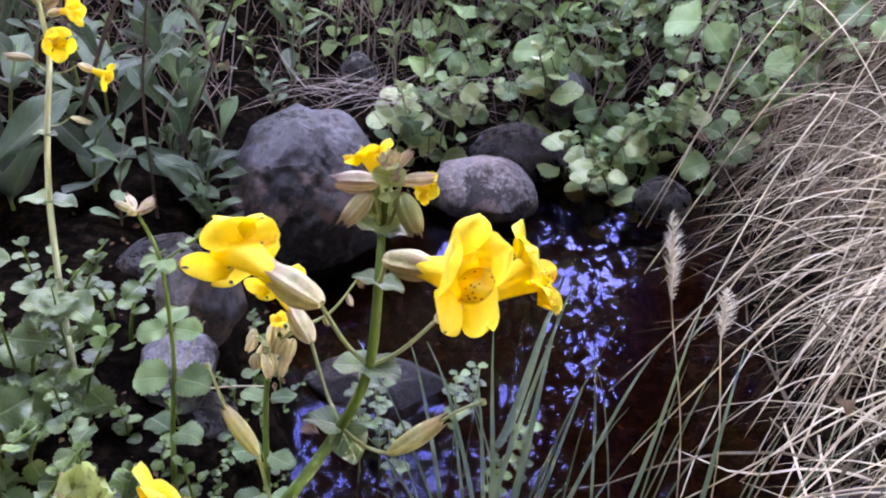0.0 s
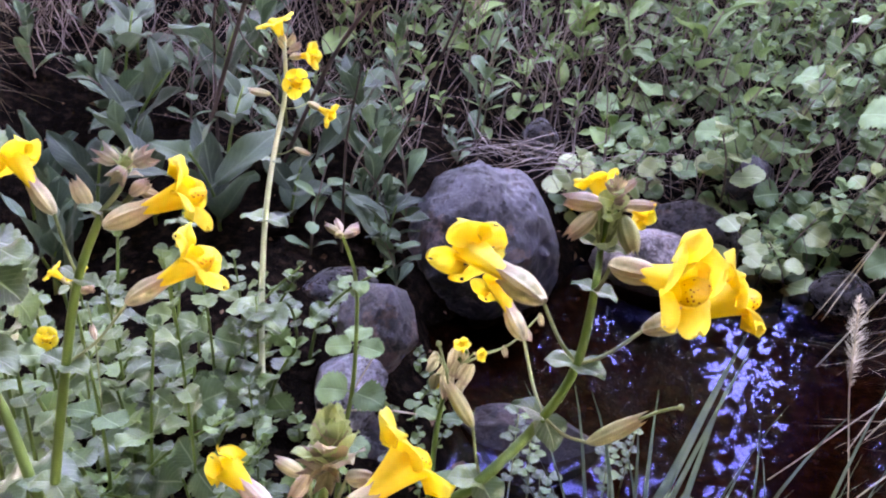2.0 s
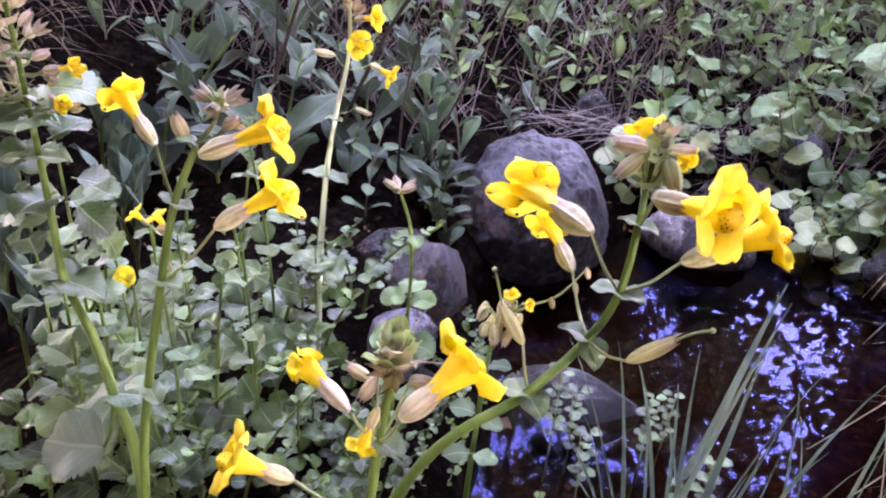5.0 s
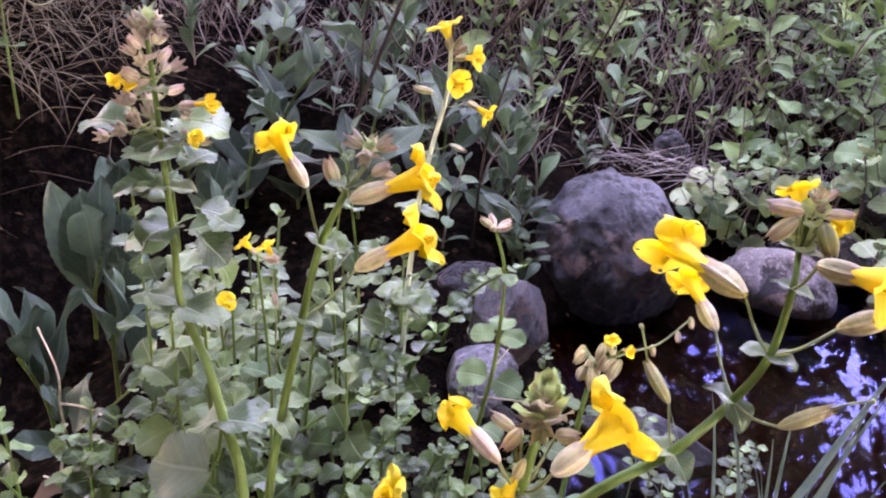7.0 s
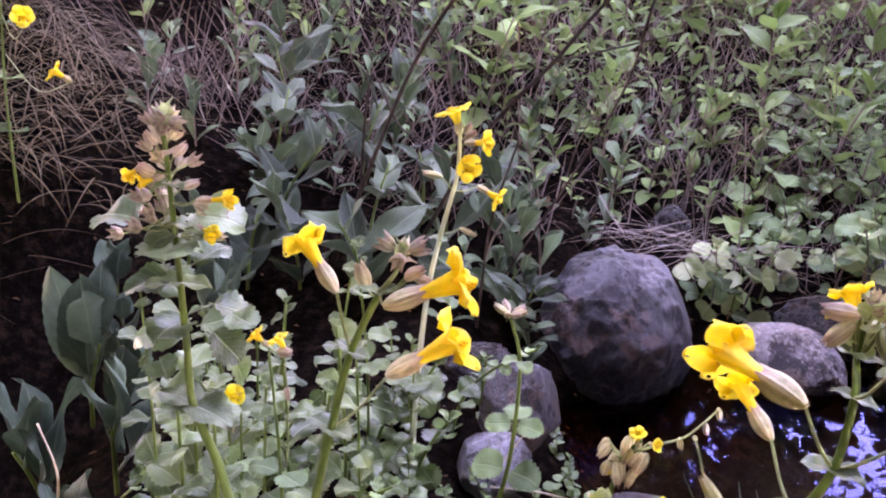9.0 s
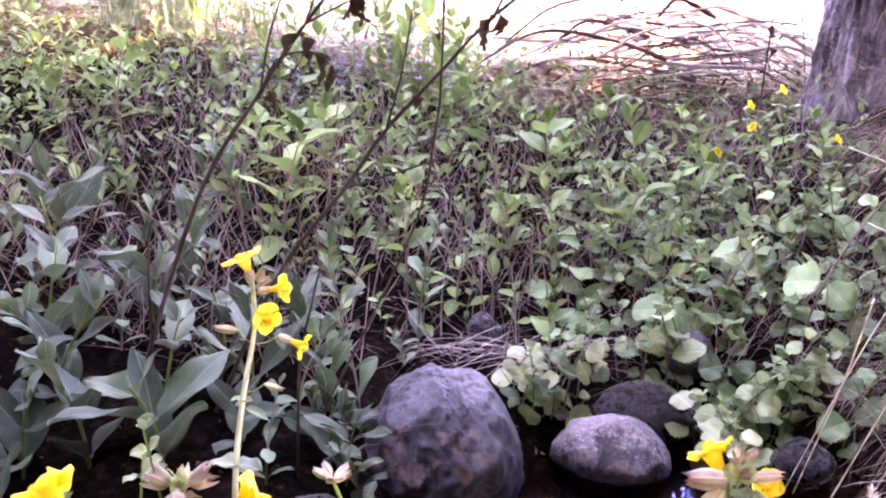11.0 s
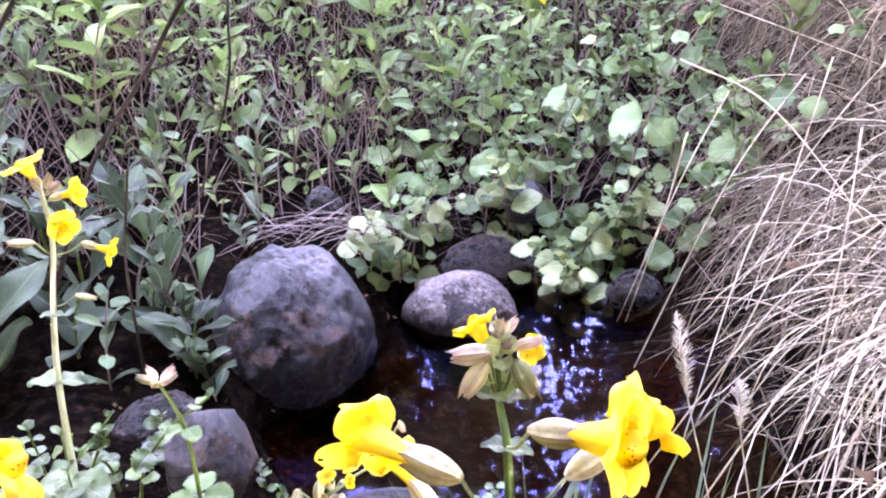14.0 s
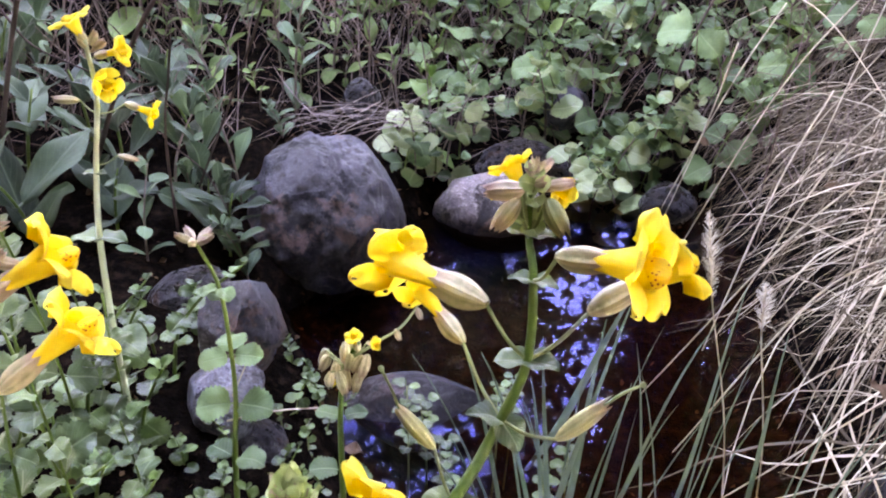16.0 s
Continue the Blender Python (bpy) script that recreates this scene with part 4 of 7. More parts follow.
def brush_pile():
    r = random.Random(5)
    cx, cy = 0.13, 2.78
    pile = thing("brush_pile", (cx, cy, hz(cx, cy)), "heap of bleached bent branches lying in the sun", "branches")
    for i in range(125):
        z = r.uniform(0.0, 0.30)
        a = math.radians(r.gauss(2, 17) + (180 if r.random() < 0.3 else 0))
        L = r.uniform(0.3, 0.85) * (1 - z)
        d = Vector((math.cos(a), math.sin(a) * 0.8, 0))
        m = Vector((r.gauss(0.04, 0.17), r.uniform(-0.14, 0.25), z))
        sag = r.uniform(-0.02, 0.16) * (1 if z > 0.1 else 0.4) * min(1, (L / 0.55) ** 2)
        side = Vector((0, 1, 0)) * r.gauss(0, 0.05)
        pts = [m - d * L * 0.5 + Vector((0, 0, -sag)), m - d * L * 0.2 + side, m + d * L * 0.2 + Vector((0, 0, 0.02)), m + d * L * 0.5 + Vector((0, 0, -sag * 1.3)) - side]
        pts = [p + Vector((0, 0, max(0, hz(cx + p.x, cy + p.y) - hz(cx, cy) + 0.012 - p.z))) for p in pts]
        rad = r.choice((0.002, 0.0025, 0.003, 0.004, 0.005, 0.0085))
        part("branch", tube_mesh("branch", pts, rad, rad * 0.45, MAT_STICK if r.random() < 0.52 else MAT_STICK_DARK, 6, 5, 0.15), pile)
    v, f = [], []
    for _ in range(2600):
        x, y = r.uniform(-1.8, 2.2), r.uniform(2.7, 6.5)
        a = r.uniform(0, 6.28)
        L = r.uniform(0.08, 0.32)
        pts = arc((x, y, hz(x, y) + 0.005), (math.cos(a), math.sin(a), 0), L, r.uniform(0, 0.35), r.uniform(0.05, 0.35), r, 4)
        ribbon(v, f, pts, r.uniform(0.0015, 0.005))
    tagged(new("dry_litter", mesh_of("dry_litter", v, f, MAT_STRAW)), "pale sunlit straw and twigs covering the slope", "litter", kind="stuff")
    v, f = [], []
    for _ in range(2400):
        x, y = r.uniform(-1.8, 2.2), 2.75 + 3.4 * r.random() ** 1.5
        a = r.uniform(0, 6.28)
        pts = arc((x, y, hz(x, y) + 0.008), (math.cos(a), math.sin(a), 0), r.choice((0.02, 0.03, 0.05, 0.12)) * r.uniform(0.7, 1.4), r.uniform(0, 0.6), r.uniform(0.05, 0.5), r, 4)
        ribbon(v, f, pts, r.uniform(0.002, 0.006))
    tagged(new("twig_litter", mesh_of("twig_litter", v, f, MAT_BROWN)), "grey-brown twigs and leaf scraps strewn over the sunlit slope", "litter", kind="stuff")
    v, f = [], []
    for _ in range(1500):
        x, y = cx + r.gauss(0.05, 0.32), cy + r.uniform(-0.26, 0.12)
        a = r.uniform(0, 6.28)
        pts = arc((x, y, hz(x, y) + 0.005), (math.cos(a), math.sin(a), 0), r.uniform(0.02, 0.06), r.uniform(0, 1.2), r.uniform(0.1, 0.9), r, 4)
        ribbon(v, f, pts, r.uniform(0.003, 0.009))
    tagged(new("pile_litter", mesh_of("pile_litter", v, f, MAT_LITTER)), "dark reddish leaf litter heaped under the branches", "litter", kind="stuff")


brush_pile()


# ---- leafy plants that fill the banks ----
def leafy_plant(name, label, group, leaves, stem_mat, seed, tall, nodes, leaf, per_node=2, lean=0.25, rise=0.2, stem_r=0.0016, tip=True, category="plant", face=0.0):
    """An upright stem with pairs of leaves, each pair turned against the last. Base at the origin."""
    r = random.Random(seed)
    ob = thing(name, (0, 0, 0), label, category, group)
    lx, ly = r.gauss(0, lean) * tall, r.gauss(0, lean) * tall
    pts = [(0, 0, -0.015), (lx * 0.15, ly * 0.15, tall * 0.35), (lx * 0.5, ly * 0.5, tall * 0.7), (lx, ly, tall)]
    part("stem", tube_mesh("stem", pts, stem_r, stem_r * 0.6, stem_mat, 5, 4), ob)
    sp = spine(pts, 8)
    a0 = r.uniform(0, 6.28)
    for i in range(nodes):
        t = (i + 0.6) / nodes
        p = sp[min(len(sp) - 1, int(t * (len(sp) - 1)))]
        a0 += math.pi / 2 + r.gauss(0, 0.25)
        size = leaf * (1.0 - 0.55 * max(0, t - 0.45) / 0.55) * r.uniform(0.8, 1.2) * (0.75 + 0.25 * min(1, t * 3))
        for k in range(per_node):
            a = a0 + 2 * math.pi * k / per_node + r.gauss(0, 0.15)
            e = rise + r.gauss(0, 0.30) + 0.5 * max(0, t - 0.6)
            part("leaf", r.choice(leaves), ob, aim(p, (math.cos(a) * math.cos(e), math.sin(a) * math.cos(e), math.sin(e)), (r.gauss(0, 0.25), r.gauss(0, 0.25) - face, 1), size * r.uniform(0.85, 1.1)))
    if tip:
        for k in range(3):
            a = r.uniform(0, 6.28)
            part("leaf", r.choice(leaves), ob, aim(sp[-1], (math.cos(a) * 0.6, math.sin(a) * 0.6, 0.8), (0, 0, 1), leaf * r.uniform(0.3, 0.5)))
    return ob


def place(protos, spots, r, spin=3.14):
    """Sets the prototypes on the first spots and copies of them on the others."""
    for i, (x, y, s) in enumerate(spots):
        m = Matrix.Translation((x, y, hz(x, y))) @ Matrix.Rotation(r.uniform(-spin, spin), 4, "Z") @ Matrix.Diagonal((s, s, s * r.uniform(0.85, 1.15), 1))
        if i < len(protos):
            protos[i].matrix_basis = m
        else:
            copy_thing(protos[i % len(protos)], m)


ROCKS_AT = [(0.088, 1.335, 0.09), (-0.195, 1.065, 0.125), (0.035, 1.2, 0.10), (-0.195, 0.675, 0.055), (-0.205, 0.60, 0.05), (0.31, 1.22, 0.05), (-0.03, 0.765, 0.09)]


def scatter(r, n, inside, gap, tries=9000):
    out = []
    for _ in range(tries):
        if len(out) >= n:
            break
        x, y, s = inside(r)
        if float(pond_distance(x, y)) < 0.012 or any(math.hypot(x - a, y - b) < c for a, b, c in ROCKS_AT):
            continue
        if any(math.hypot(x - a, y - b) < gap for a, b, _ in out):
            continue
        out.append((x, y, s))
    return out


def fill_banks():
    r = random.Random(99)
    # pale scalloped plants behind the pool
    protos = [leafy_plant("monkeyflower_plant", "leafy young plant with pale green scalloped round leaves by the water", "pale plants behind the pool", LEAF_PALE, MAT_BROWN if k % 3 == 0 else MAT_STEM, 100 + k, (0.10, 0.13, 0.16, 0.19, 0.12, 0.15)[k], (4, 4, 5, 5, 4, 5)[k], (0.036, 0.044, 0.050, 0.040, 0.054, 0.034)[k], rise=0.1, face=0.6, lean=0.35) for k in range(6)]
    spots = [(0.19, 1.315, 1.15), (0.235, 1.30, 1.0), (0.275, 1.295, 0.75), (0.085, 1.43, 1.1), (-0.105, 1.245, 1.0), (-0.055, 1.27, 0.95), (0.0, 1.40, 1.05), (0.14, 1.44, 1.15), (0.165, 1.345, 0.85), (0.195, 1.36, 0.9), (0.23, 1.38, 1.0), (-0.02, 1.33, 0.8)]
    spots += [p for p in scatter(r, 50, lambda q: (q.uniform(-0.09, 0.60), q.uniform(1.30, 1.95), q.uniform(0.7, 1.4)), 0.078) if noise.noise(Vector((p[0] * 9, p[1] * 9, 2.0))) < 0.30]
    place(protos, spots, r, 0.7)
    # bright young shoots: hanging over the pool's edge and beside the boulder
    protos = [leafy_plant("monkeyflower_shoot", "young shoot with bright lime-green scalloped leaves hanging over the pool", "lime shoots", LEAF_BRIGHT, MAT_BROWN, 150 + k, (0.10, 0.13, 0.11)[k], (3, 4, 3)[k], (0.052, 0.050, 0.056)[k], rise=-0.05, face=0.75, lean=0.3) for k in range(3)]
    spots = [(0.205, 1.30, 1.0), (0.250, 1.285, 1.0), (0.225, 1.315, 1.25), (0.17, 1.325, 1.25), (-0.085, 1.25, 0.8), (-0.04, 1.275, 0.85), (-0.12, 1.265, 0.9), (0.13, 1.43, 1.3), (0.30, 1.36, 0.9), (0.0, 1.40, 0.8), (0.36, 1.40, 0.8), (0.22, 1.55, 1.0)]
    place(protos, spots, r, 0.7)
    # small-leaved mat on the near bank
    protos = [leafy_plant("monkeyflower_seedling", "low plant with small pale round toothed leaves", "small plants on the near bank", LEAF_SMALL, MAT_STEM, 200 + k, (0.05, 0.07, 0.09, 0.11, 0.06, 0.08)[k], (4, 4, 5, 5, 4, 5)[k], (0.019, 0.024, 0.020, 0.018, 0.030, 0.022)[k], rise=0.12, face=0.3, lean=0.35) for k in range(6)]
    spots = scatter(r, 60, lambda q: (q.uniform(-0.50, -0.235), q.uniform(0.30, 0.72), q.uniform(0.75, 1.3)), 0.034)
    spots = [p for p in spots if p[0] > -0.45 + 0.25 * abs(p[1] - 0.45) + 0.55 * max(0, p[1] - 0.48)]
    spots += scatter(r, 18, lambda q: (q.uniform(-0.44, -0.27), q.uniform(0.22, 0.33), q.uniform(0.7, 1.0)), 0.034)
    spots += scatter(r, 26, lambda q: (q.uniform(-0.25, -0.13), q.uniform(0.28, 0.44), q.uniform(0.7, 1.0)), 0.03)
    spots += scatter(r, 44, lambda q: (q.uniform(-0.17, 0.05), q.uniform(0.27, 0.46), q.uniform(0.5, 0.9)), 0.022)
    spots += scatter(r, 26, lambda q: (q.uniform(-0.24, -0.10), q.uniform(0.43, 0.74), q.uniform(0.35, 0.55)), 0.022)
    place(protos, spots, r, 0.8)
    # tall leafy stems crowding round the flowering ones
    protos = [leafy_plant("monkeyflower_plant", "leafy stem with blue-green scalloped leaves in crossed pairs", "leafy stems on the near bank", LEAF_MID, MAT_STEM, 250 + k, (0.15, 0.19, 0.23, 0.27)[k], (5, 6, 6, 7)[k], (0.032, 0.036, 0.033, 0.037)[k], rise=0.05, face=0.35, lean=0.10, stem_r=0.0018) for k in range(4)]
    spots = [(-0.27, 0.47, 1.0), (-0.315, 0.335, 1.0), (-0.295, 0.345, 0.95), (-0.335, 0.37, 0.9), (-0.255, 0.40, 0.9), (-0.345, 0.42, 0.95), (-0.30, 0.40, 0.8), (-0.375, 0.37, 0.85), (-0.24, 0.335, 0.8), (-0.32, 0.46, 0.9), (-0.36, 0.47, 0.8), (-0.285, 0.53, 0.9), (-0.33, 0.54, 0.85), (-0.30, 0.60, 0.70), (-0.255, 0.55, 0.6), (-0.215, 0.40, 0.75), (-0.39, 0.44, 0.8), (-0.21, 0.47, 0.55)]
    place(protos, spots, r, 0.8)
    # oblong grey-green plants further up
    protos = [leafy_plant("sage_plant", "bushy plant with oblong soft grey-green leaves", "grey-green plants on the slope", LEAF_SAGE, MAT_BROWN, 300 + k, (0.09, 0.12, 0.15, 0.10, 0.17, 0.13)[k], (3, 4, 4, 3, 5, 4)[k], (0.065, 0.07, 0.06, 0.075, 0.06, 0.08)[k], rise=0.75, stem_r=0.0018) for k in range(6)]
    spots = [(-0.295, 0.925, 0.85), (-0.335, 0.97, 0.95), (-0.365, 0.86, 0.8), (-0.40, 1.05, 1.1), (-0.30, 1.03, 1.0), (-0.255, 0.885, 0.6)]
    spots += scatter(r, 36, lambda q: (q.uniform(-1.15, -0.29), q.uniform(0.95, 1.75), q.uniform(0.75, 1.2)), 0.08)
    place(protos, spots, r)
    protos = [leafy_plant("sage_plant", "fresh green plant with upright lance-shaped leaves on the slope", "green plants on the slope", LEAF_FRESH, MAT_BROWN, 330 + k, (0.11, 0.14, 0.17, 0.13)[k], (3, 4, 4, 3)[k], (0.075, 0.090, 0.080, 0.095)[k], per_node=2, rise=0.6, stem_r=0.0018) for k in range(4)]
    spots = [p for p in scatter(r, 110, lambda q: (q.uniform(-1.4, 0.6), q.uniform(1.45, 2.70), q.uniform(0.7, 1.15)), 0.085) if p[1] < 2.4 or p[0] < -0.45]
    spots += scatter(r, 20, lambda q: (q.uniform(-0.95, 0.25), q.uniform(1.55, 2.25), q.uniform(1.1, 1.45)), 0.15)
    spots += scatter(r, 15, lambda q: (q.uniform(-0.62, -0.04), q.uniform(1.28, 1.95), q.uniform(0.45, 0.75)), 0.075)
    spots += scatter(r, 22, lambda q: (q.uniform(-2.1, -1.3), q.uniform(1.4, 2.15), q.uniform(0.8, 1.3)), 0.10)
    place(protos, spots, r)
    protos = [leafy_plant("sage_plant", "tall bushy green plant at the edge of the sunlit slope", "tall green plants on the slope", LEAF_FRESH, MAT_BROWN, 350 + k, (0.26, 0.32, 0.22)[k], (7, 8, 6)[k], (0.085, 0.080, 0.090)[k], per_node=2, rise=0.75, stem_r=0.0022, lean=0.15) for k in range(3)]
    spots = [(-0.636, 2.45, 1.1), (-0.56, 2.50, 1.2), (-0.49, 2.44, 1.0), (-0.42, 2.40, 0.9), (-0.60, 2.36, 0.9), (-0.52, 2.34, 0.85), (-0.36, 2.34, 0.8), (-0.70, 2.52, 0.95), (-1.05, 2.15, 0.7), (-0.95, 2.50, 0.8), (-0.84, 2.40, 0.7), (-0.30, 2.48, 0.75), (-0.46, 2.56, 1.1)]
    place(protos, spots, r)
    # broad dock-like leaves in the dark hollow
    protos = [leafy_plant("broad_leaved_plant", "plant with long broad dark green leaves in a dark hollow", "broad-leaved plants", LEAF_DOCK, MAT_STEM, 400 + k, (0.07, 0.09, 0.08)[k], 2, (0.12, 0.135, 0.115)[k], rise=1.15, stem_r=0.0025, tip=False) for k in range(3)]
    spots = [(-0.535, 0.47, 1.1), (-0.585, 0.43, 1.05), (-0.47, 0.36, 0.7), (-0.66, 0.58, 1.05), (-0.56, 0.66, 0.9), (-0.76, 0.70, 1.1), (-0.66, 0.74, 1.0), (-0.72, 0.60, 1.1), (-0.84, 0.76, 1.1), (-0.78, 0.84, 1.0)]
    place(protos, spots, r)
    # tufts of long upright leaves between the hollow and the boulder
    protos = [leafy_plant("broad_leaved_plant", "tuft of long upright grey-green leaves on a short stem", "broad-leaved tufts", LEAF_BROAD, MAT_STEM, 430 + k, (0.12, 0.15, 0.10, 0.14)[k], (3, 4, 3, 4)[k], (0.115, 0.105, 0.13, 0.11)[k], per_node=2, rise=0.65, stem_r=0.0024, tip=False, face=0.25) for k in range(4)]
    spots = [(-0.68, 0.85, 1.05), (-0.60, 0.87, 1.0), (-0.50, 0.87, 1.05), (-0.55, 0.96, 1.0), (-0.43, 0.93, 0.8), (-0.72, 0.97, 1.1), (-0.47, 1.06, 0.9), (-0.80, 1.07, 1.1), (-0.55, 1.14, 1.0), (-0.40, 1.15, 0.9), (-0.72, 1.22, 1.1), (-0.90, 1.24, 1.1), (-0.50, 1.30, 0.9), (-0.78, 1.40, 1.1), (-1.02, 1.42, 1.1), (-0.285, 0.915, 0.66), (-0.315, 0.945, 0.62)]
    place(protos, spots, r)


fill_banks()


def undergrowth():
    """Brown dead stems, fallen leaves and the small-leaved growth between the plants."""
    r = random.Random(44)
    blades = []
    for _ in range(4500):
        x, y = r.uniform(-1.3, 0.6), r.uniform(1.10, 2.6)
        if float(pond_distance(x, y)) < 0.03 or math.hypot(x + 0.195, y - 1.065) < 0.14:
            continue
        if y < 1.5 and -0.5 < x < 0.02 and r.random() < 0.62:
            continue
        a = r.uniform(0, 6.28)
        L = r.uniform(0.05, 0.2)
        pts = arc((x, y, hz(x, y)), (math.cos(a), math.sin(a), 0), L, r.uniform(0.3, 1.9), r.uniform(0.1, 0.8), r, 6, 0.05)
        blades.append((pts, r.uniform(0.0004, 0.0012)))
    grass_stuff("dead_stems", "tangle of thin brown dead stems between the plants", blades, MAT_BROWN, "stems")
    v, f, uv = [], [], []
    for k in range(9000):
        x, y = (r.uniform(-2.6, 0.9), r.uniform(1.55, 3.0)) if k < 6800 else (r.uniform(-3.0, -1.3), r.uniform(1.6, 2.35))
        if float(pond_distance(x, y)) < 0.05 or x > 0.55 + 0.1 * r.random():
            continue
        p = Vector((x, y, hz(x, y) + r.uniform(0.01, 0.15)))
        a, e = r.uniform(0, 6.28), r.uniform(0.0, 1.1)
        l = r.uniform(0.014, 0.042)
        m = aim(p, (math.cos(a) * math.cos(e), math.sin(a) * math.cos(e), math.sin(e)), (0, 0, 1), l)
        b = len(v)
        for q, t in (((0, 0, 0), (0, 0.5)), ((0.28, 0.17, 0.05), (0.28, 0.9)), ((0.68, 0.17, 0.03), (0.68, 0.9)), ((1, 0, -0.08), (1, 0.5)), ((0.68, -0.17, 0.03), (0.68, 0.1)), ((0.28, -0.17, 0.05), (0.28, 0.1))):
            v.append(m @ Vector(q))
            uv.append(t)
        f += [(b, b + 3, b + 2, b + 1), (b, b + 5, b + 4, b + 3)]
    tagged(new("undergrowth", mesh_of("undergrowth", v, f, MAT_YOUNG, uv)), "small green leaves of low undergrowth on the slope", "undergrowth", kind="stuff")
    v, f = [], []
    for _ in range(2300):
        x, y = r.uniform(-1.0, 0.9), r.uniform(0.25, 2.8)
        d = float(pond_distance(x, y))
        z = hz(x, y) + r.uniform(0.002, 0.012)
        if d < 0 and r.random() < 0.55 or (x < -0.40 and r.random() < 0.85):
            continue
        p = Vector((x, y, z))
        m = Euler((r.gauss(0, 0.5), r.gauss(0, 0.5), r.uniform(0, 6.28))).to_matrix()
        l, w = r.uniform(0.005, 0.014), r.uniform(0.0012, 0.0035)
        b = len(v)
        c = r.uniform(0.0, 0.4) * l
        for q in ((0, 0, 0), (l * 0.5, w, c), (l, 0, 0), (l * 0.5, -w, c), (l * 0.5, 0, 0)):
            v.append(p + m @ Vector(q))
        f += [(b, b + 4, b + 1), (b + 4, b + 2, b + 1), (b, b + 3, b + 4), (b + 3, b + 2, b + 4)]
    tagged(new("fallen_leaves", mesh_of("fallen_leaves", v, f, MAT_LITTER)), "brown fallen leaf scraps on soil and stream bed", "litter", kind="stuff")


undergrowth()


# ---- flowers ----
def calyx_mesh(open_mouth, mat, seed):
    """Inflated five-ribbed calyx of length 1 along +x, with pointed teeth."""
    r = random.Random(seed)
    na, nx = 20, 10
    verts, faces, uvs = [], [], []
    for i in range(nx + 1):
        t = i / nx
        rad = (0.07 + 0.19 * math.sin(math.pi * min(1, t ** 0.8) * 0.80)) if open_mouth else (0.07 + 0.19 * math.sin(math.pi * t ** 0.85 * 0.86) ** 0.8)
        for k in range(na):
            a = 2 * math.pi * k / na
            rib = 1 + 0.16 * math.cos(5 * a) ** 3
            uvs.append((t, k / na))
            x = t
            if i == nx:
                x += 0.16 * max(0, math.cos(5 * a)) ** 2 * (1.5 if math.cos(a) > 0.9 else 0.7) + r.uniform(-0.02, 0.02)
                rib *= 1.0 if open_mouth else 0.75
            verts.append((x, rad * rib * math.sin(a), rad * rib * math.cos(a)))
    for i in range(nx):
        for k in range(na):
            k2 = (k + 1) % na
            faces.append((i * na + k, i * na + k2, (i + 1) * na + k2, (i + 1) * na + k))
    faces.append(tuple(range(na)))
    return mesh_of("calyx", verts, faces, mat, uvs)


def tube_corolla(closed=False):
    """The corolla's tube: narrow in the calyx, widening to a slightly flattened, five-folded mouth."""
    na, nx = 25, 14
    verts, faces, uvs = [], [], []
    for i in range(nx + 1):
        t = i / nx
        x = 0.18 + 0.70 * t
        rad = 0.060 + 0.045 * t + (0.055 if closed else 0.095) * t ** 1.9
        for k in range(na):
            a = 2 * math.pi * k / na
            flat = 1.0 + 0.16 * abs(math.sin(a)) * t
            groove = 1 - 0.07 * t * max(0, math.cos(5 * a)) ** 3
            verts.append((x + 0.02 * t * math.cos(5 * a), rad * flat * groove * math.sin(a), rad * groove * math.cos(a)))
            uvs.append((0.62 - 0.35 * t, k / na))
    for i in range(nx):
        for k in range(na):
            k2 = (k + 1) % na
            faces.append((i * na + k, i * na + k2, (i + 1) * na + k2, (i + 1) * na + k))
    return mesh_of("corolla", verts, faces, MAT_PETAL, uvs)


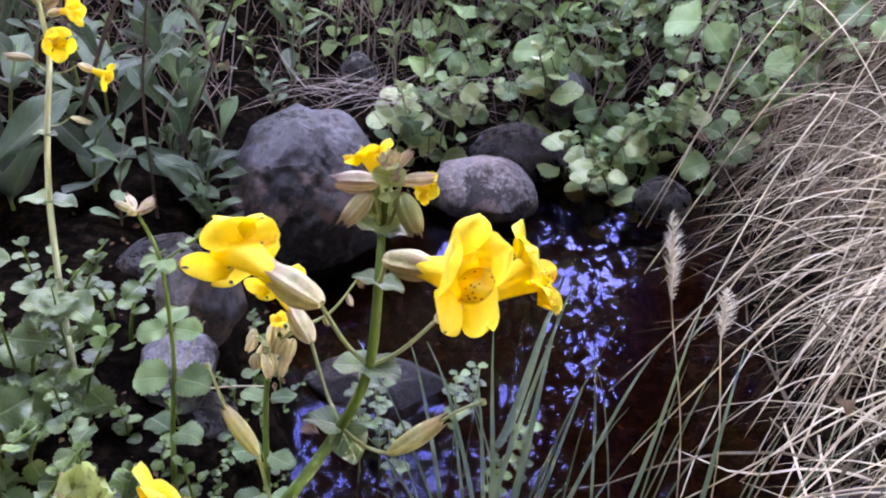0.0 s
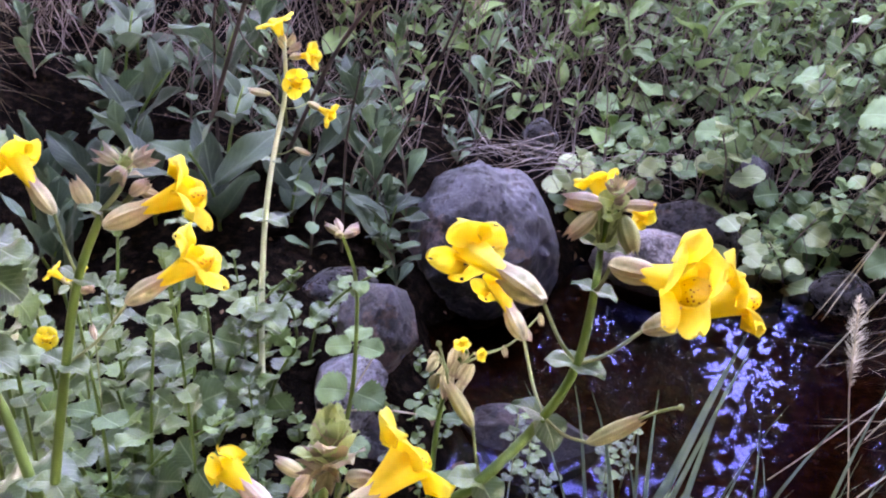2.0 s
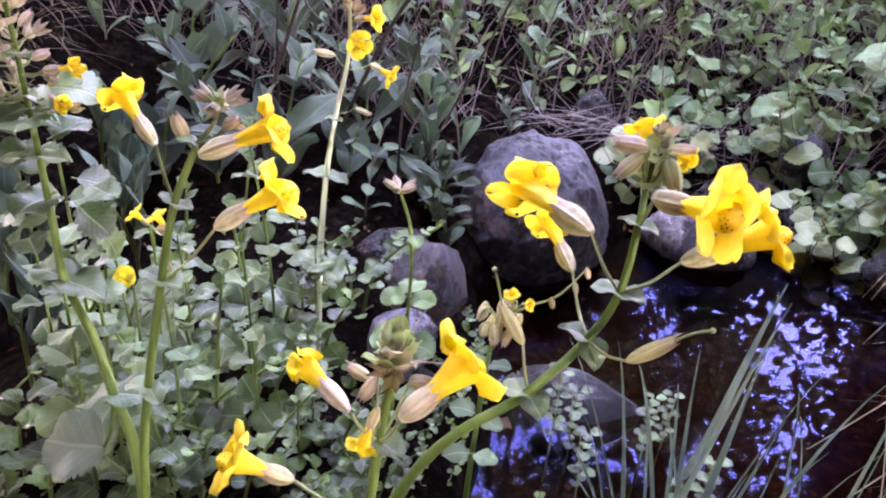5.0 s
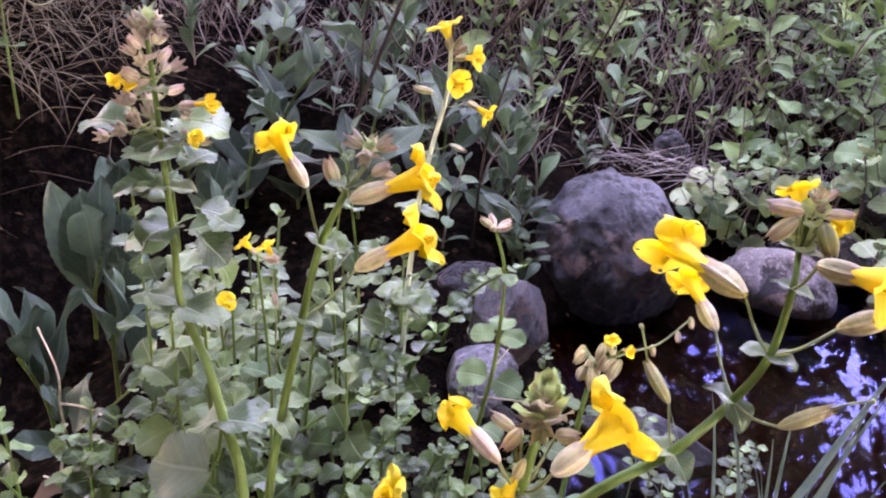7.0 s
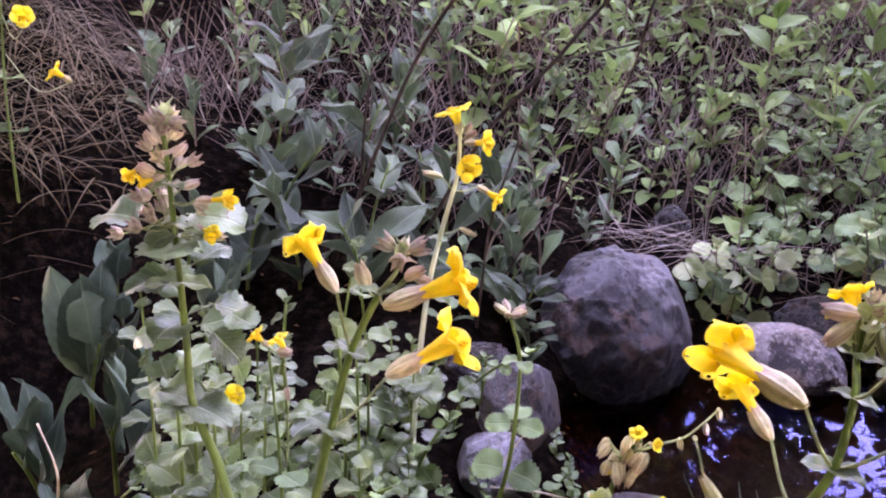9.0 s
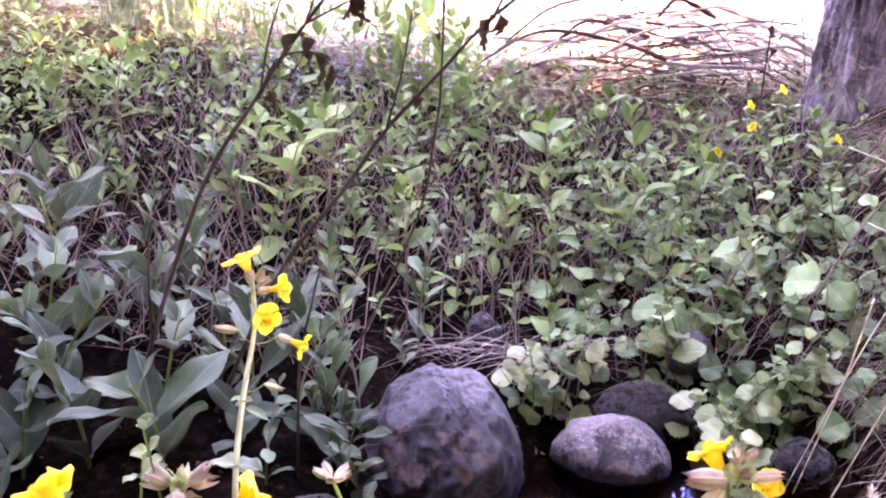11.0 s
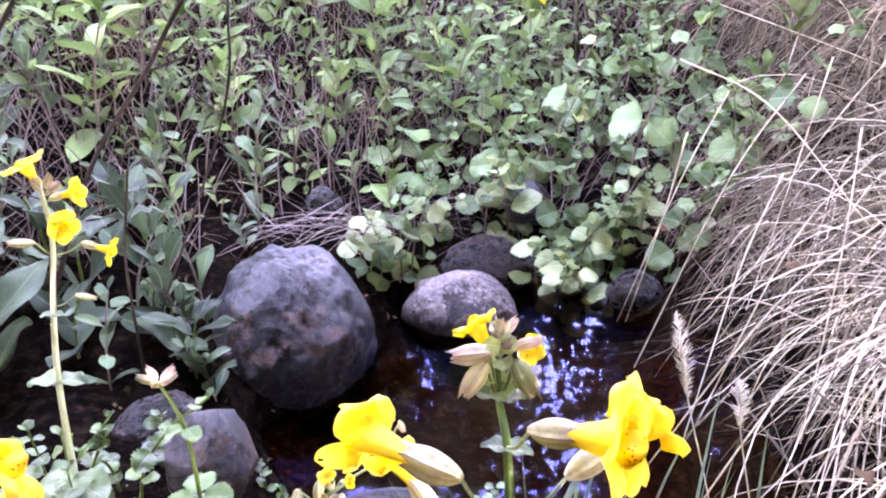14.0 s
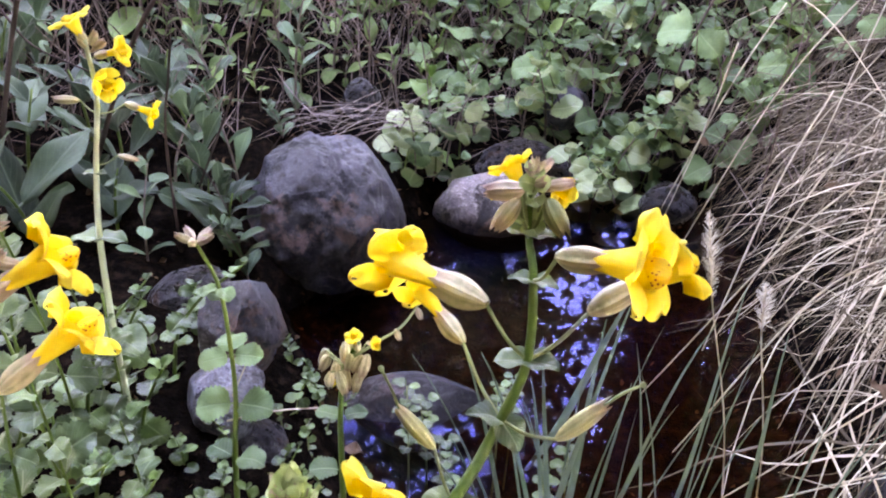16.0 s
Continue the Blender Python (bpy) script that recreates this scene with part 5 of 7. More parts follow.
def petal_mesh(angle, mat, length, width, fwd0, fwd1, seed, start=0.80):
    """A broad rounded lobe at the corolla's mouth; angle 0 is upright, 180 hangs down. It leaves the tube leaning forward by fwd0 and ends at fwd1 degrees."""
    r = random.Random(seed)
    nu, nv = 16, 12
    a = radians(angle)
    rad = Vector((0, math.sin(a), math.cos(a)))
    tan = Vector((0, math.cos(a), -math.sin(a)))
    fx = Vector((1, 0, 0))
    ph = [r.uniform(0, 6.28) for _ in range(4)]
    verts, uvs, faces = [], [], []
    pos = Vector((start, 0, 0)) + rad * (0.155 if start > 0.75 else 0.10)
    u_prev = 0.0
    lop = r.uniform(-0.10, 0.10)
    for i in range(nu + 1):
        u = math.sin(0.5 * math.pi * i / nu)
        e = radians(fwd0 + (fwd1 - fwd0) * u ** 0.8)
        along = rad * math.cos(e) + fx * math.sin(e)
        pos = pos + along * (length * (u - u_prev))
        u_prev = u
        nrm = fx * math.cos(e) - rad * math.sin(e)
        w = width * 0.5 * (0.50 + 0.50 * math.sin(math.pi * min(0.5, 0.10 + u * 0.72))) * max(0.0, 1 - u ** 3.4) ** 0.55 + 0.002
        for j in range(nv + 1):
            v = 2 * j / nv - 1
            notch = 0.16 * length * math.exp(-((v - lop) * 4.0) ** 2) * max(0, u - 0.55) * 2.2
            wob = 0.022 * math.sin(v * 4.6 + ph[0]) * u * u + 0.015 * math.sin(u * 6 + ph[1] + v * 3) * u + 0.012 * math.sin(v * 9 + ph[2]) * u ** 3
            crease = 0.028 * math.exp(-(v * 6) ** 2) * u * (1.15 - u)
            cup = -0.10 * v * v * (1 - 0.55 * u)
            verts.append(pos + tan * ((v + lop * 0.4 * u) * w) - along * notch + nrm * (wob + cup - crease))
            uvs.append((u, j / nv))
    for i in range(nu):
        for j in range(nv):
            b = i * (nv + 1) + j
            faces.append((b, b + nv + 1, b + nv + 2, b + 1))
    return mesh_of("petal", verts, faces, mat, uvs)


COROLLA = tube_corolla()
COROLLA_SHUT = tube_corolla(True)
PETALS = [[petal_mesh(-32 + 4 * s, MAT_PETAL, 0.36, 0.52, 64, -6 - 9 * s, s), petal_mesh(33 - 3 * s, MAT_PETAL, 0.36, 0.52, 60, -22 + 9 * s, s + 9),
           petal_mesh(104 + 4 * s, MAT_PETAL, 0.35, 0.50, 60, -14 + 8 * s, s + 17), petal_mesh(-105 + 3 * s, MAT_PETAL, 0.35, 0.50, 56, -18 + 8 * s, s + 25),
           petal_mesh(180 + 3 * s, MAT_PETAL, 0.42, 0.52, 66, -34 + 9 * s, s + 33)] for s in range(3)]
PETALS_SHUT = [petal_mesh(a, MAT_PETAL, 0.24, 0.26, 84, 122, 70 + k, 0.80) for k, a in enumerate((-36, 36, 108, -108, 180))]


def palate_mesh():
    """The swollen, spotted lower lip that half closes the throat: two soft ridges side by side."""
    verts, uvs, faces = [], [], []
    n, m = 12, 16
    for i in range(n + 1):
        a = math.pi * i / n
        for k in range(m):
            b = 2 * math.pi * k / m
            y = 0.165 * math.sin(a) * math.cos(b)
            ridge = 1 + 0.16 * math.cos(2 * b)
            dip = 0.035 * math.exp(-(y / 0.05) ** 2) * math.sin(a)
            verts.append((0.85 + 0.15 * math.cos(a) - dip, y, -0.070 + 0.105 * math.sin(a) * math.sin(b) * ridge - dip))
            uvs.append((0.29 * i / n, k / m * 2.2))
    for i in range(n):
        for k in range(m):
            k2 = (k + 1) % m
            faces.append((i * m + k, i * m + k2, (i + 1) * m + k2, (i + 1) * m + k))
    return mesh_of("palate", verts, faces, MAT_PETAL_SPOT, uvs)


PALATE = palate_mesh()
def star_calyx(mat, seed):
    """Spent papery calyx: a ribbed cup with five broad pointed lobes."""
    r = random.Random(seed)
    verts, faces, uvs = [], [], []
    na, nx = 20, 8
    for i in range(nx + 1):
        t = i / nx
        for k in range(na):
            a = 2 * math.pi * k / na
            lobe = 0.5 + 0.5 * math.cos(5 * a)
            rad = (0.10 + 0.27 * math.sin(math.pi * t ** 0.8 * 0.72)) * (1 + 0.12 * math.cos(5 * a))
            x = 0.66 * t
            if t > 0.6:
                q = (t - 0.6) / 0.4
                rad += q * 0.15 * lobe * lobe * r.uniform(0.6, 1.4)
                x += q * 0.34 * lobe * lobe * r.uniform(0.7, 1.3)
            verts.append((x, rad * math.sin(a), rad * math.cos(a)))
            uvs.append((t, k / na))
    for i in range(nx):
        for k in range(na):
            k2 = (k + 1) % na
            faces.append((i * na + k, i * na + k2, (i + 1) * na + k2, (i + 1) * na + k))
    faces.append(tuple(range(na)))
    return mesh_of("calyx", verts, faces, mat, uvs)


CALYX_STAR = [star_calyx(MAT_CALYX_DULL, 1), star_calyx(MAT_CALYX, 2), star_calyx(MAT_CALYX_DULL, 3)]
CALYX_OPEN = [calyx_mesh(True, MAT_CALYX, 1), calyx_mesh(True, MAT_CALYX_PINK, 2)]
CALYX_SHUT = [calyx_mesh(False, MAT_CALYX, 3), calyx_mesh(False, MAT_CALYX_PINK, 4), calyx_mesh(False, MAT_POD, 5), calyx_mesh(False, MAT_CALYX_GREEN, 6)]


def local(plant, p):
    return Vector(p) - plant.location


def flower(plant, base, mouth, up=(0, 0, 1), s=0, width=1.0, join=None, pink=0, ped=0.0006, shut=False, cup=0.44, tall=1.0):
    """A trumpet flower in its calyx, from the calyx's base to the middle of its throat. shut: a flower not yet open."""
    b, m = local(plant, base), local(plant, mouth)
    L = (m - b).length / 0.88
    mat = aim(b, m - b, up, (L, L * width, L * width * tall))
    c = part("corolla", COROLLA_SHUT if shut else COROLLA, plant, mat, "closed yellow flower bud" if shut else "bright yellow trumpet flower")
    for me in PETALS_SHUT if shut else PETALS[s % 3]:
        part("petal", me, c)
    if not shut:
        part("palate", PALATE, c, None, "red-spotted swollen lower lip")
    part("calyx", CALYX_OPEN[pink], plant, mat @ Matrix.Diagonal((cup, 0.44 / width ** 0.5, 0.44 / width ** 0.5 / tall, 1)), "pale olive ribbed calyx")
    if join is not None:
        j = local(plant, join)
        mid = (j + b) / 2 + Vector((0, 0, -0.10)) * (b - j).length
        part("flower_stalk", tube_mesh("flower_stalk", [j, mid, b + (m - b) * 0.02], ped, ped * 0.9, MAT_STEM_PALE, 6, 5), plant)


def calyx(plant, base, tip, k=0, fat=1.0, join=None, ped=0.0005):
    b, m = local(plant, base), local(plant, tip)
    L = (m - b).length
    part("seed_calyx", CALYX_SHUT[k], plant, aim(b, m - b, (0, 0, 1), (L, L * fat * 0.78, L * fat * 0.78)), ("pale olive closed calyx", "pinkish closed calyx", "papery straw-coloured seed calyx", "green closed calyx")[k])
    if join is not None:
        j = local(plant, join)
        part("flower_stalk", tube_mesh("flower_stalk", [j, (j + b) / 2 + Vector((0, 0, -0.002)), b], ped, ped, MAT_STEM_PALE, 6, 4), plant)


def style(plant, a, b, knob=0.0009):
    a, b = local(plant, a), local(plant, b)
    me = tube_mesh("style", [a, (a + b) / 2 + Vector((0, 0, 0.0008)), b, b + (b - a) * 0.03], 0.00042, 0.00042, MAT_STEM_PALE, 6, 4)
    o = part("style", me, plant, None, "thin pale style left on the pod")
    bm = bmesh.new()
    bmesh.ops.create_icosphere(bm, subdivisions=2, radius=knob)
    for v in bm.verts:
        v.co = v.co * (1 + 0.2 * noise.noise(v.co * 900)) + b
    kn = bpy.data.meshes.new("stigma")
    bm.to_mesh(kn)
    bm.free()
    kn.materials.append(MAT_STEM_PALE)
    part("stigma", kn, o)


def pair(plant, p, ways, size, leaves, up=(0, 0, 1)):
    for i, w in enumerate(ways):
        part("leaf", leaves[(i + int(size * 9000)) % len(leaves)], plant, aim(local(plant, p), w, up, size))


def stem(plant, pts, r0, r1, mat=None, name="stem"):
    part(name, tube_mesh(name, [local(plant, p) for p in pts], r0, r1, mat or MAT_STEM, 10, 8), plant)


def spike(plant, p, size, seed, n=9, pinks=3):
    """The crowded tip of a flowering stem: bracts round young calyces."""
    r = random.Random(seed)
    p = Vector(p)
    for i in range(n):
        a, e = i * 2.4, 0.25 + 1.1 * i / n
        w = Vector((math.cos(a) * math.cos(e), math.sin(a) * math.cos(e), math.sin(e)))
        q = p + Vector((0, 0, size * 0.55 * i / n))
        part("bract", r.choice(LEAF_TOPGREEN if i % 3 else LEAF_BRACT), plant, aim(local(plant, q), w, (0, 0, 1), size * r.uniform(0.6, 0.9)))
    for i in range(pinks):
        a = 6.28 * i / pinks + r.uniform(-0.4, 0.4)
        w = Vector((math.cos(a), math.sin(a), r.uniform(-0.1, 0.7)))
        q = p + Vector((0, 0, size * 0.3))
        part("spent_calyx", CALYX_STAR[i % 3], plant, aim(local(plant, q + w * size * 0.3), w, (0, 0, 1), size * r.uniform(0.6, 0.85)), "papery pinkish star-shaped calyx")


def bract_stack(plant, foot, top, wide, tiers, seed, flush=0):
    """An egg-shaped head of cupped bracts laid over one another in crossed pairs."""
    r = random.Random(seed)
    foot, top = Vector(foot), Vector(top)
    axis_ = (top - foot).normalized()
    side = axis_.orthogonal().normalized()
    for i in range(tiers):
        t = i / tiers
        q = foot.lerp(top, t * 0.9)
        for k in range(4):
            a = i * 0.8 + k * math.pi / 2 + r.gauss(0, 0.15)
            out = Matrix.Rotation(a, 3, axis_) @ side
            w = out * (1.0 - 0.75 * t) + axis_ * (0.45 + 1.1 * t)
            me = r.choice(CUP_FLUSH if (i + k) % 3 < flush else CUP_GREEN)
            part("bract", me, plant, aim(local(plant, q), w, axis_ * 0.9 - out, wide * (1.0 - 0.38 * t) * r.uniform(0.85, 1.12)))


def main_plant():
    g = hz(-0.05, 0.18)
    P = thing("monkeyflower", (-0.05, 0.18, g), "tall monkeyflower with bright yellow trumpets on a thick green stem", "flower", "flowering stems")
    low = (-0.012, 0.190, 0.372)
    n3, n2, n1, n0, top = (0.018, 0.215, 0.404), (0.0305, 0.2350, 0.417), (0.037, 0.2395, 0.435), (0.0375, 0.2480, 0.456), (0.036, 0.2600, 0.464)
    stem(P, [(-0.05, 0.18, g - 0.01), (-0.045, 0.178, 0.25), low, n3, n2, n1, n0, top, (0.036, 0.266, 0.474)], 0.0022, 0.0009)
    pair(P, n3, [(-0.6, -0.3, 0.15), (0.5, -0.4, -0.35)], 0.010, LEAF_HERO)
    pair(P, n2, [(-0.85, -0.1, 0.35), (0.55, -0.55, -0.55)], 0.0105, LEAF_HERO)
    pair(P, n1, [(-0.9, -0.15, 0.12), (0.85, -0.35, 0.08)], 0.0095, LEAF_HERO)
    pair(P, n0, [(-0.9, 0.1, 0.15), (0.8, -0.2, 0.0)], 0.0072, LEAF_HERO)
    pair(P, top, [(-0.8, 0.0, 0.35), (0.9, -0.1, 0.12)], 0.0078, LEAF_HERO)
    flower(P, (0.0414, 0.2317, 0.473), (0.0630, 0.2185, 0.4785), (-0.1, -0.3, 1), 0, 0.98, n0)
    flower(P, (0.0531, 0.2444, 0.4487), (0.0780, 0.2510, 0.4635), (0.1, -0.1, 1), 1, 0.82, n1)
    flower(P, (0.0249, 0.2378, 0.4541), (-0.0030, 0.2560, 0.4560), (-0.1, 0.35, 1), 2, 0.95, n1, tall=0.62)
    flower(P, (0.0187, 0.2512, 0.4316), (0.0040, 0.2690, 0.4390), (0.3, 0.3, 1), 1, 0.85, n2, tall=0.62)
    # crowded tip
    calyx(P, (0.034, 0.264, 0.4765), (0.0235, 0.262, 0.4765), 1, 1.3, top)
    calyx(P, (0.0325, 0.262, 0.4745), (0.0265, 0.257, 0.4675), 0, 1.25, top)
    calyx(P, (0.0405, 0.262, 0.4750), (0.0455, 0.257, 0.467), 3, 1.35, top)
    calyx(P, (0.040, 0.266, 0.477), (0.048, 0.268, 0.4775), 1, 1.0, top)
    calyx(P, (0.037, 0.268, 0.479), (0.0415, 0.270, 0.4835), 1, 1.0, top)
    for i in range(5):
        q, w = (0.0362 + 0.0002 * i, 0.2635 + 0.0006 * i, 0.4655 + 0.0040 * i), 0.0072 - 0.0007 * i
        pair(P, q, [(-0.9, -0.3, 0.35), (0.9, -0.3, 0.3)] if i % 2 else [(0.25, -0.95, 0.1), (-0.5, 0.6, 0.4)], w, LEAF_TOPROUND, (0, -0.75, 0.65))
    for w, z, k in (((-0.3, -0.3, 0.8), 0.480, 0), ((0.8, -0.2, 0.4), 0.477, 2), ((0.2, 0.3, 1), 0.481, 1)):
        part("spent_calyx", CALYX_STAR[k], P, aim(local(P, (0.0370, 0.2655, z)), w, (0, 0, 1), 0.0048), "papery pinkish star-shaped calyx")
    flower(P, (0.037, 0.267, 0.4690), (0.0295, 0.274, 0.4805), (-0.5, -0.6, 0.4), 1, 0.9)
    flower(P, (0.0385, 0.267, 0.4765), (0.0465, 0.272, 0.4725), (0.3, -0.5, 0.6), 0, 0.9)
    flower(P, (0.0335, 0.2625, 0.4715), (0.0262, 0.2655, 0.4750), (0, 0, 1), 2, 0.7)
    # seed pods with their styles
    calyx(P, (0.0453, 0.2235, 0.4208), (0.0575, 0.2263, 0.4311), 2, 0.72, n2)
    style(P, (0.0575, 0.2263, 0.4311), (0.0675, 0.2288, 0.4368))
    calyx(P, (0.0125, 0.2204, 0.4177), (0.0023, 0.2270, 0.4250), 2, 0.72, n3)
    style(P, (0.0023, 0.2270, 0.4250), (-0.0033, 0.2312, 0.4356))
    return P


def left_plant():
    g = hz(-0.13, 0.19)
    P = thing("monkeyflower", (-0.13, 0.19, g), "monkeyflower stem with yellow trumpets facing aside and pink-tipped buds", "flower", "flowering stems")
    n3, n2, n1, top = (-0.126, 0.20, 0.362), (-0.124, 0.21, 0.405), (-0.122, 0.218, 0.434), (-0.116, 0.225, 0.456)
    stem(P, [(-0.13, 0.19, g - 0.01), (-0.129, 0.193, 0.25), (-0.128, 0.195, 0.323), n3, n2, n1, top], 0.0022, 0.0013)
    pair(P, n3, [(0.75, -0.4, -0.15), (-0.75, -0.1, -0.1)], 0.0105, LEAF_HERO)
    pair(P, n2, [(0.95, -0.1, 0.1), (-0.95, 0.0, 0.25)], 0.0095, LEAF_HERO)
    pair(P, n1, [(0.85, 0, -0.05), (-0.85, 0.1, 0.35)], 0.0075, LEAF_HERO)
    pair(P, top, [(-0.6, -0.5, 0.3), (0.5, 0.3, 0.3)], 0.0075, LEAF_HERO)
    flower(P, (-0.111, 0.2194, 0.4545), (-0.0870, 0.2320, 0.4670), (-0.1, 0.1, 1), 0, 0.76, top)
    flower(P, (-0.1308, 0.2208, 0.4537), (-0.1497, 0.2262, 0.4679), (0.3, 0.4, 1), 1, 0.80, n1, tall=0.85)
    flower(P, (-0.1121, 0.2274, 0.4226), (-0.0905, 0.2395, 0.4395), (-0.2, 0.1, 1), 2, 0.76, n2)
    calyx(P, (-0.1215, 0.226, 0.456), (-0.125, 0.225, 0.4645), 0, 1.4, top)
    calyx(P, (-0.110, 0.232, 0.461), (-0.1035, 0.232, 0.466), 1, 1.3, top)
    calyx(P, (-0.108, 0.234, 0.462), (-0.1015, 0.235, 0.4605), 1, 1.3, top)
    spike(P, (-0.1135, 0.235, 0.4655), 0.0092, 4, 9, 4)
    stem(P, [top, (-0.114, 0.232, 0.462), (-0.1135, 0.235, 0.468)], 0.001, 0.0007, MAT_STEM_PALE, "tip")
    return P


def tall_left_plant():
    x0, y0 = -0.185, 0.25
    g = hz(x0, y0)
    P = thing("monkeyflower", (x0, y0, g), "bent monkeyflower stem with a fading pink-brown flower spike", "flower", "flowering stems")
    b0, b1, n2, n1, n0 = (-0.196, 0.26, 0.235), (-0.218, 0.27, 0.274), (-0.264, 0.29, 0.322), (-0.28, 0.30, 0.388), (-0.29, 0.305, 0.44)
    stem(P, [(x0, y0, g - 0.01), b0, b1, (-0.238, 0.28, 0.299), n2, (-0.272, 0.295, 0.355), n1, n0, (-0.294, 0.306, 0.468)], 0.0034, 0.0012)
    pair(P, b1, [(-0.9, -0.2, -0.5), (0.8, 0.2, 0.1)], 0.026, LEAF_HERO)
    pair(P, (-0.224, 0.264, 0.238), [(-1.0, -0.12, -0.20)], 0.042, LEAF_BIG, (0.0, -0.65, 0.8))
    part("flower_stalk", tube_mesh("flower_stalk", [local(P, b1), local(P, (-0.219, 0.266, 0.252)), local(P, (-0.224, 0.264, 0.238))], 0.0012, 0.001, MAT_STEM, 6, 4), P)
    pair(P, n2, [(-0.9, 0.1, 0.05), (0.9, 0.1, -0.15), (-0.7, 0.5, -0.4)], 0.026, LEAF_HERO)
    pair(P, n1, [(-0.5, -0.5, 0.0), (0.85, 0.2, 0.05)], 0.018, LEAF_HERO)
    pair(P, (-0.286, 0.303, 0.42), [(-0.8, -0.2, -0.3), (0.9, 0.1, -0.1)], 0.017, LEAF_HERO)
    pair(P, n0, [(-0.4, -0.6, -0.2), (0.7, -0.2, 0.1)], 0.012, LEAF_HERO)
    for k, (dx, dy, dz) in enumerate(((0.03, 0.02, -0.03), (-0.035, 0.01, -0.02), (0.04, 0.01, -0.06), (-0.03, 0.02, -0.07), (0.045, 0.03, -0.10), (-0.045, 0.0, -0.10))):
        q = Vector(n1) + Vector((dx, dy, dz))
        part("leaf", LEAF_SMALL[k % 6], P, aim(local(P, n1) + Vector((dx, dy, dz)) * 0.4, (dx, dy, dz + 0.02), (0, -0.2, 1), 0.026))
    r = random.Random(12)
    for i in range(22):
        a = i * 2.4
        c = Vector((-0.289 - 0.0003 * i, 0.305, 0.430 + 0.0018 * i))
        w = Vector((math.cos(a), math.sin(a), 0.15 + 0.06 * i))
        w.normalize()
        out = 0.016 * (1 - 0.6 * i / 22) + r.uniform(-0.003, 0.003)
        if i % 4 == 3:
            calyx(P, c + w * out * 0.5, c + w * (out * 0.5 + 0.009), i % 2, 1.3, c)
        elif i % 4 == 1:
            part("bract", LEAF_BRACT[i % 5], P, aim(local(P, c), w, (0, 0, 1), 0.014))
        else:
            part("flower_stalk", tube_mesh("flower_stalk", [local(P, c), local(P, c + w * out)], 0.0005, 0.0005, MAT_STEM_PALE, 5, 3), P)
            part("spent_calyx", CALYX_STAR[i % 3], P, aim(local(P, c + w * out), w, (0, 0, 1), 0.0078), "papery pinkish star-shaped calyx")
    for i in range(16):
        a = i * 2.1 + 0.4
        c = Vector((-0.288, 0.304, 0.412 + 0.0025 * (i % 6)))
        w = Vector((math.cos(a), math.sin(a) * 0.8, r.uniform(-0.1, 0.6))).normalized()
        out = r.uniform(0.012, 0.036)
        q = c + w * out
        part("flower_stalk", tube_mesh("flower_stalk", [local(P, c), local(P, c + w * out * 0.5 - Vector((0, 0, 0.002))), local(P, q)], 0.0005, 0.0005, MAT_STEM_PALE, 5, 3), P)
        part("spent_calyx", CALYX_STAR[(i + 1) % 3], P, aim(local(P, q), w + Vector((0, 0, 0.4)), (0, 0, 1), r.uniform(0.006, 0.010)), "papery cream-coloured spent calyx")
        if i % 2:
            part("leaf", LEAF_HERO[i % 5], P, aim(local(P, c - Vector((0, 0, 0.012))), (w.x, w.y, -0.1), (0, -0.3, 1), r.uniform(0.012, 0.022)))
    spike(P, (-0.292, 0.306, 0.470), 0.0115, 6, 12, 4)
    for k in range(14):
        a = k * 2.4 + 0.5
        q = Vector((-0.283 + 0.010 * r.gauss(0, 1), 0.302 + 0.006 * r.gauss(0, 1), 0.425 - 0.009 * k))
        w = Vector((math.cos(a), math.sin(a) * 0.8 - 0.2, r.uniform(-0.15, 0.25)))
        part("leaf", LEAF_MID[k % 6], P, aim(local(P, q), w, (0, -0.35, 1), r.uniform(0.022, 0.034)))
    flower(P, (-0.301, 0.300, 0.450), (-0.3135, 0.299, 0.4405), (0, 0, 1), 0, 0.55, (-0.29, 0.304, 0.445), 1)
    flower(P, (-0.290, 0.302, 0.445), (-0.2985, 0.293, 0.441), (0, 0, 1), 1, 0.8, (-0.289, 0.304, 0.441), 1)
    flower(P, (-0.268, 0.300, 0.437), (-0.246, 0.300, 0.4425), (0, 0, 1), 2, 0.42, (-0.288, 0.304, 0.430), 1)
    flower(P, (-0.268, 0.300, 0.4235), (-0.253, 0.2955, 0.4235), (0, 0, 1), 1, 0.6, (-0.286, 0.303, 0.418), 1)
    return P


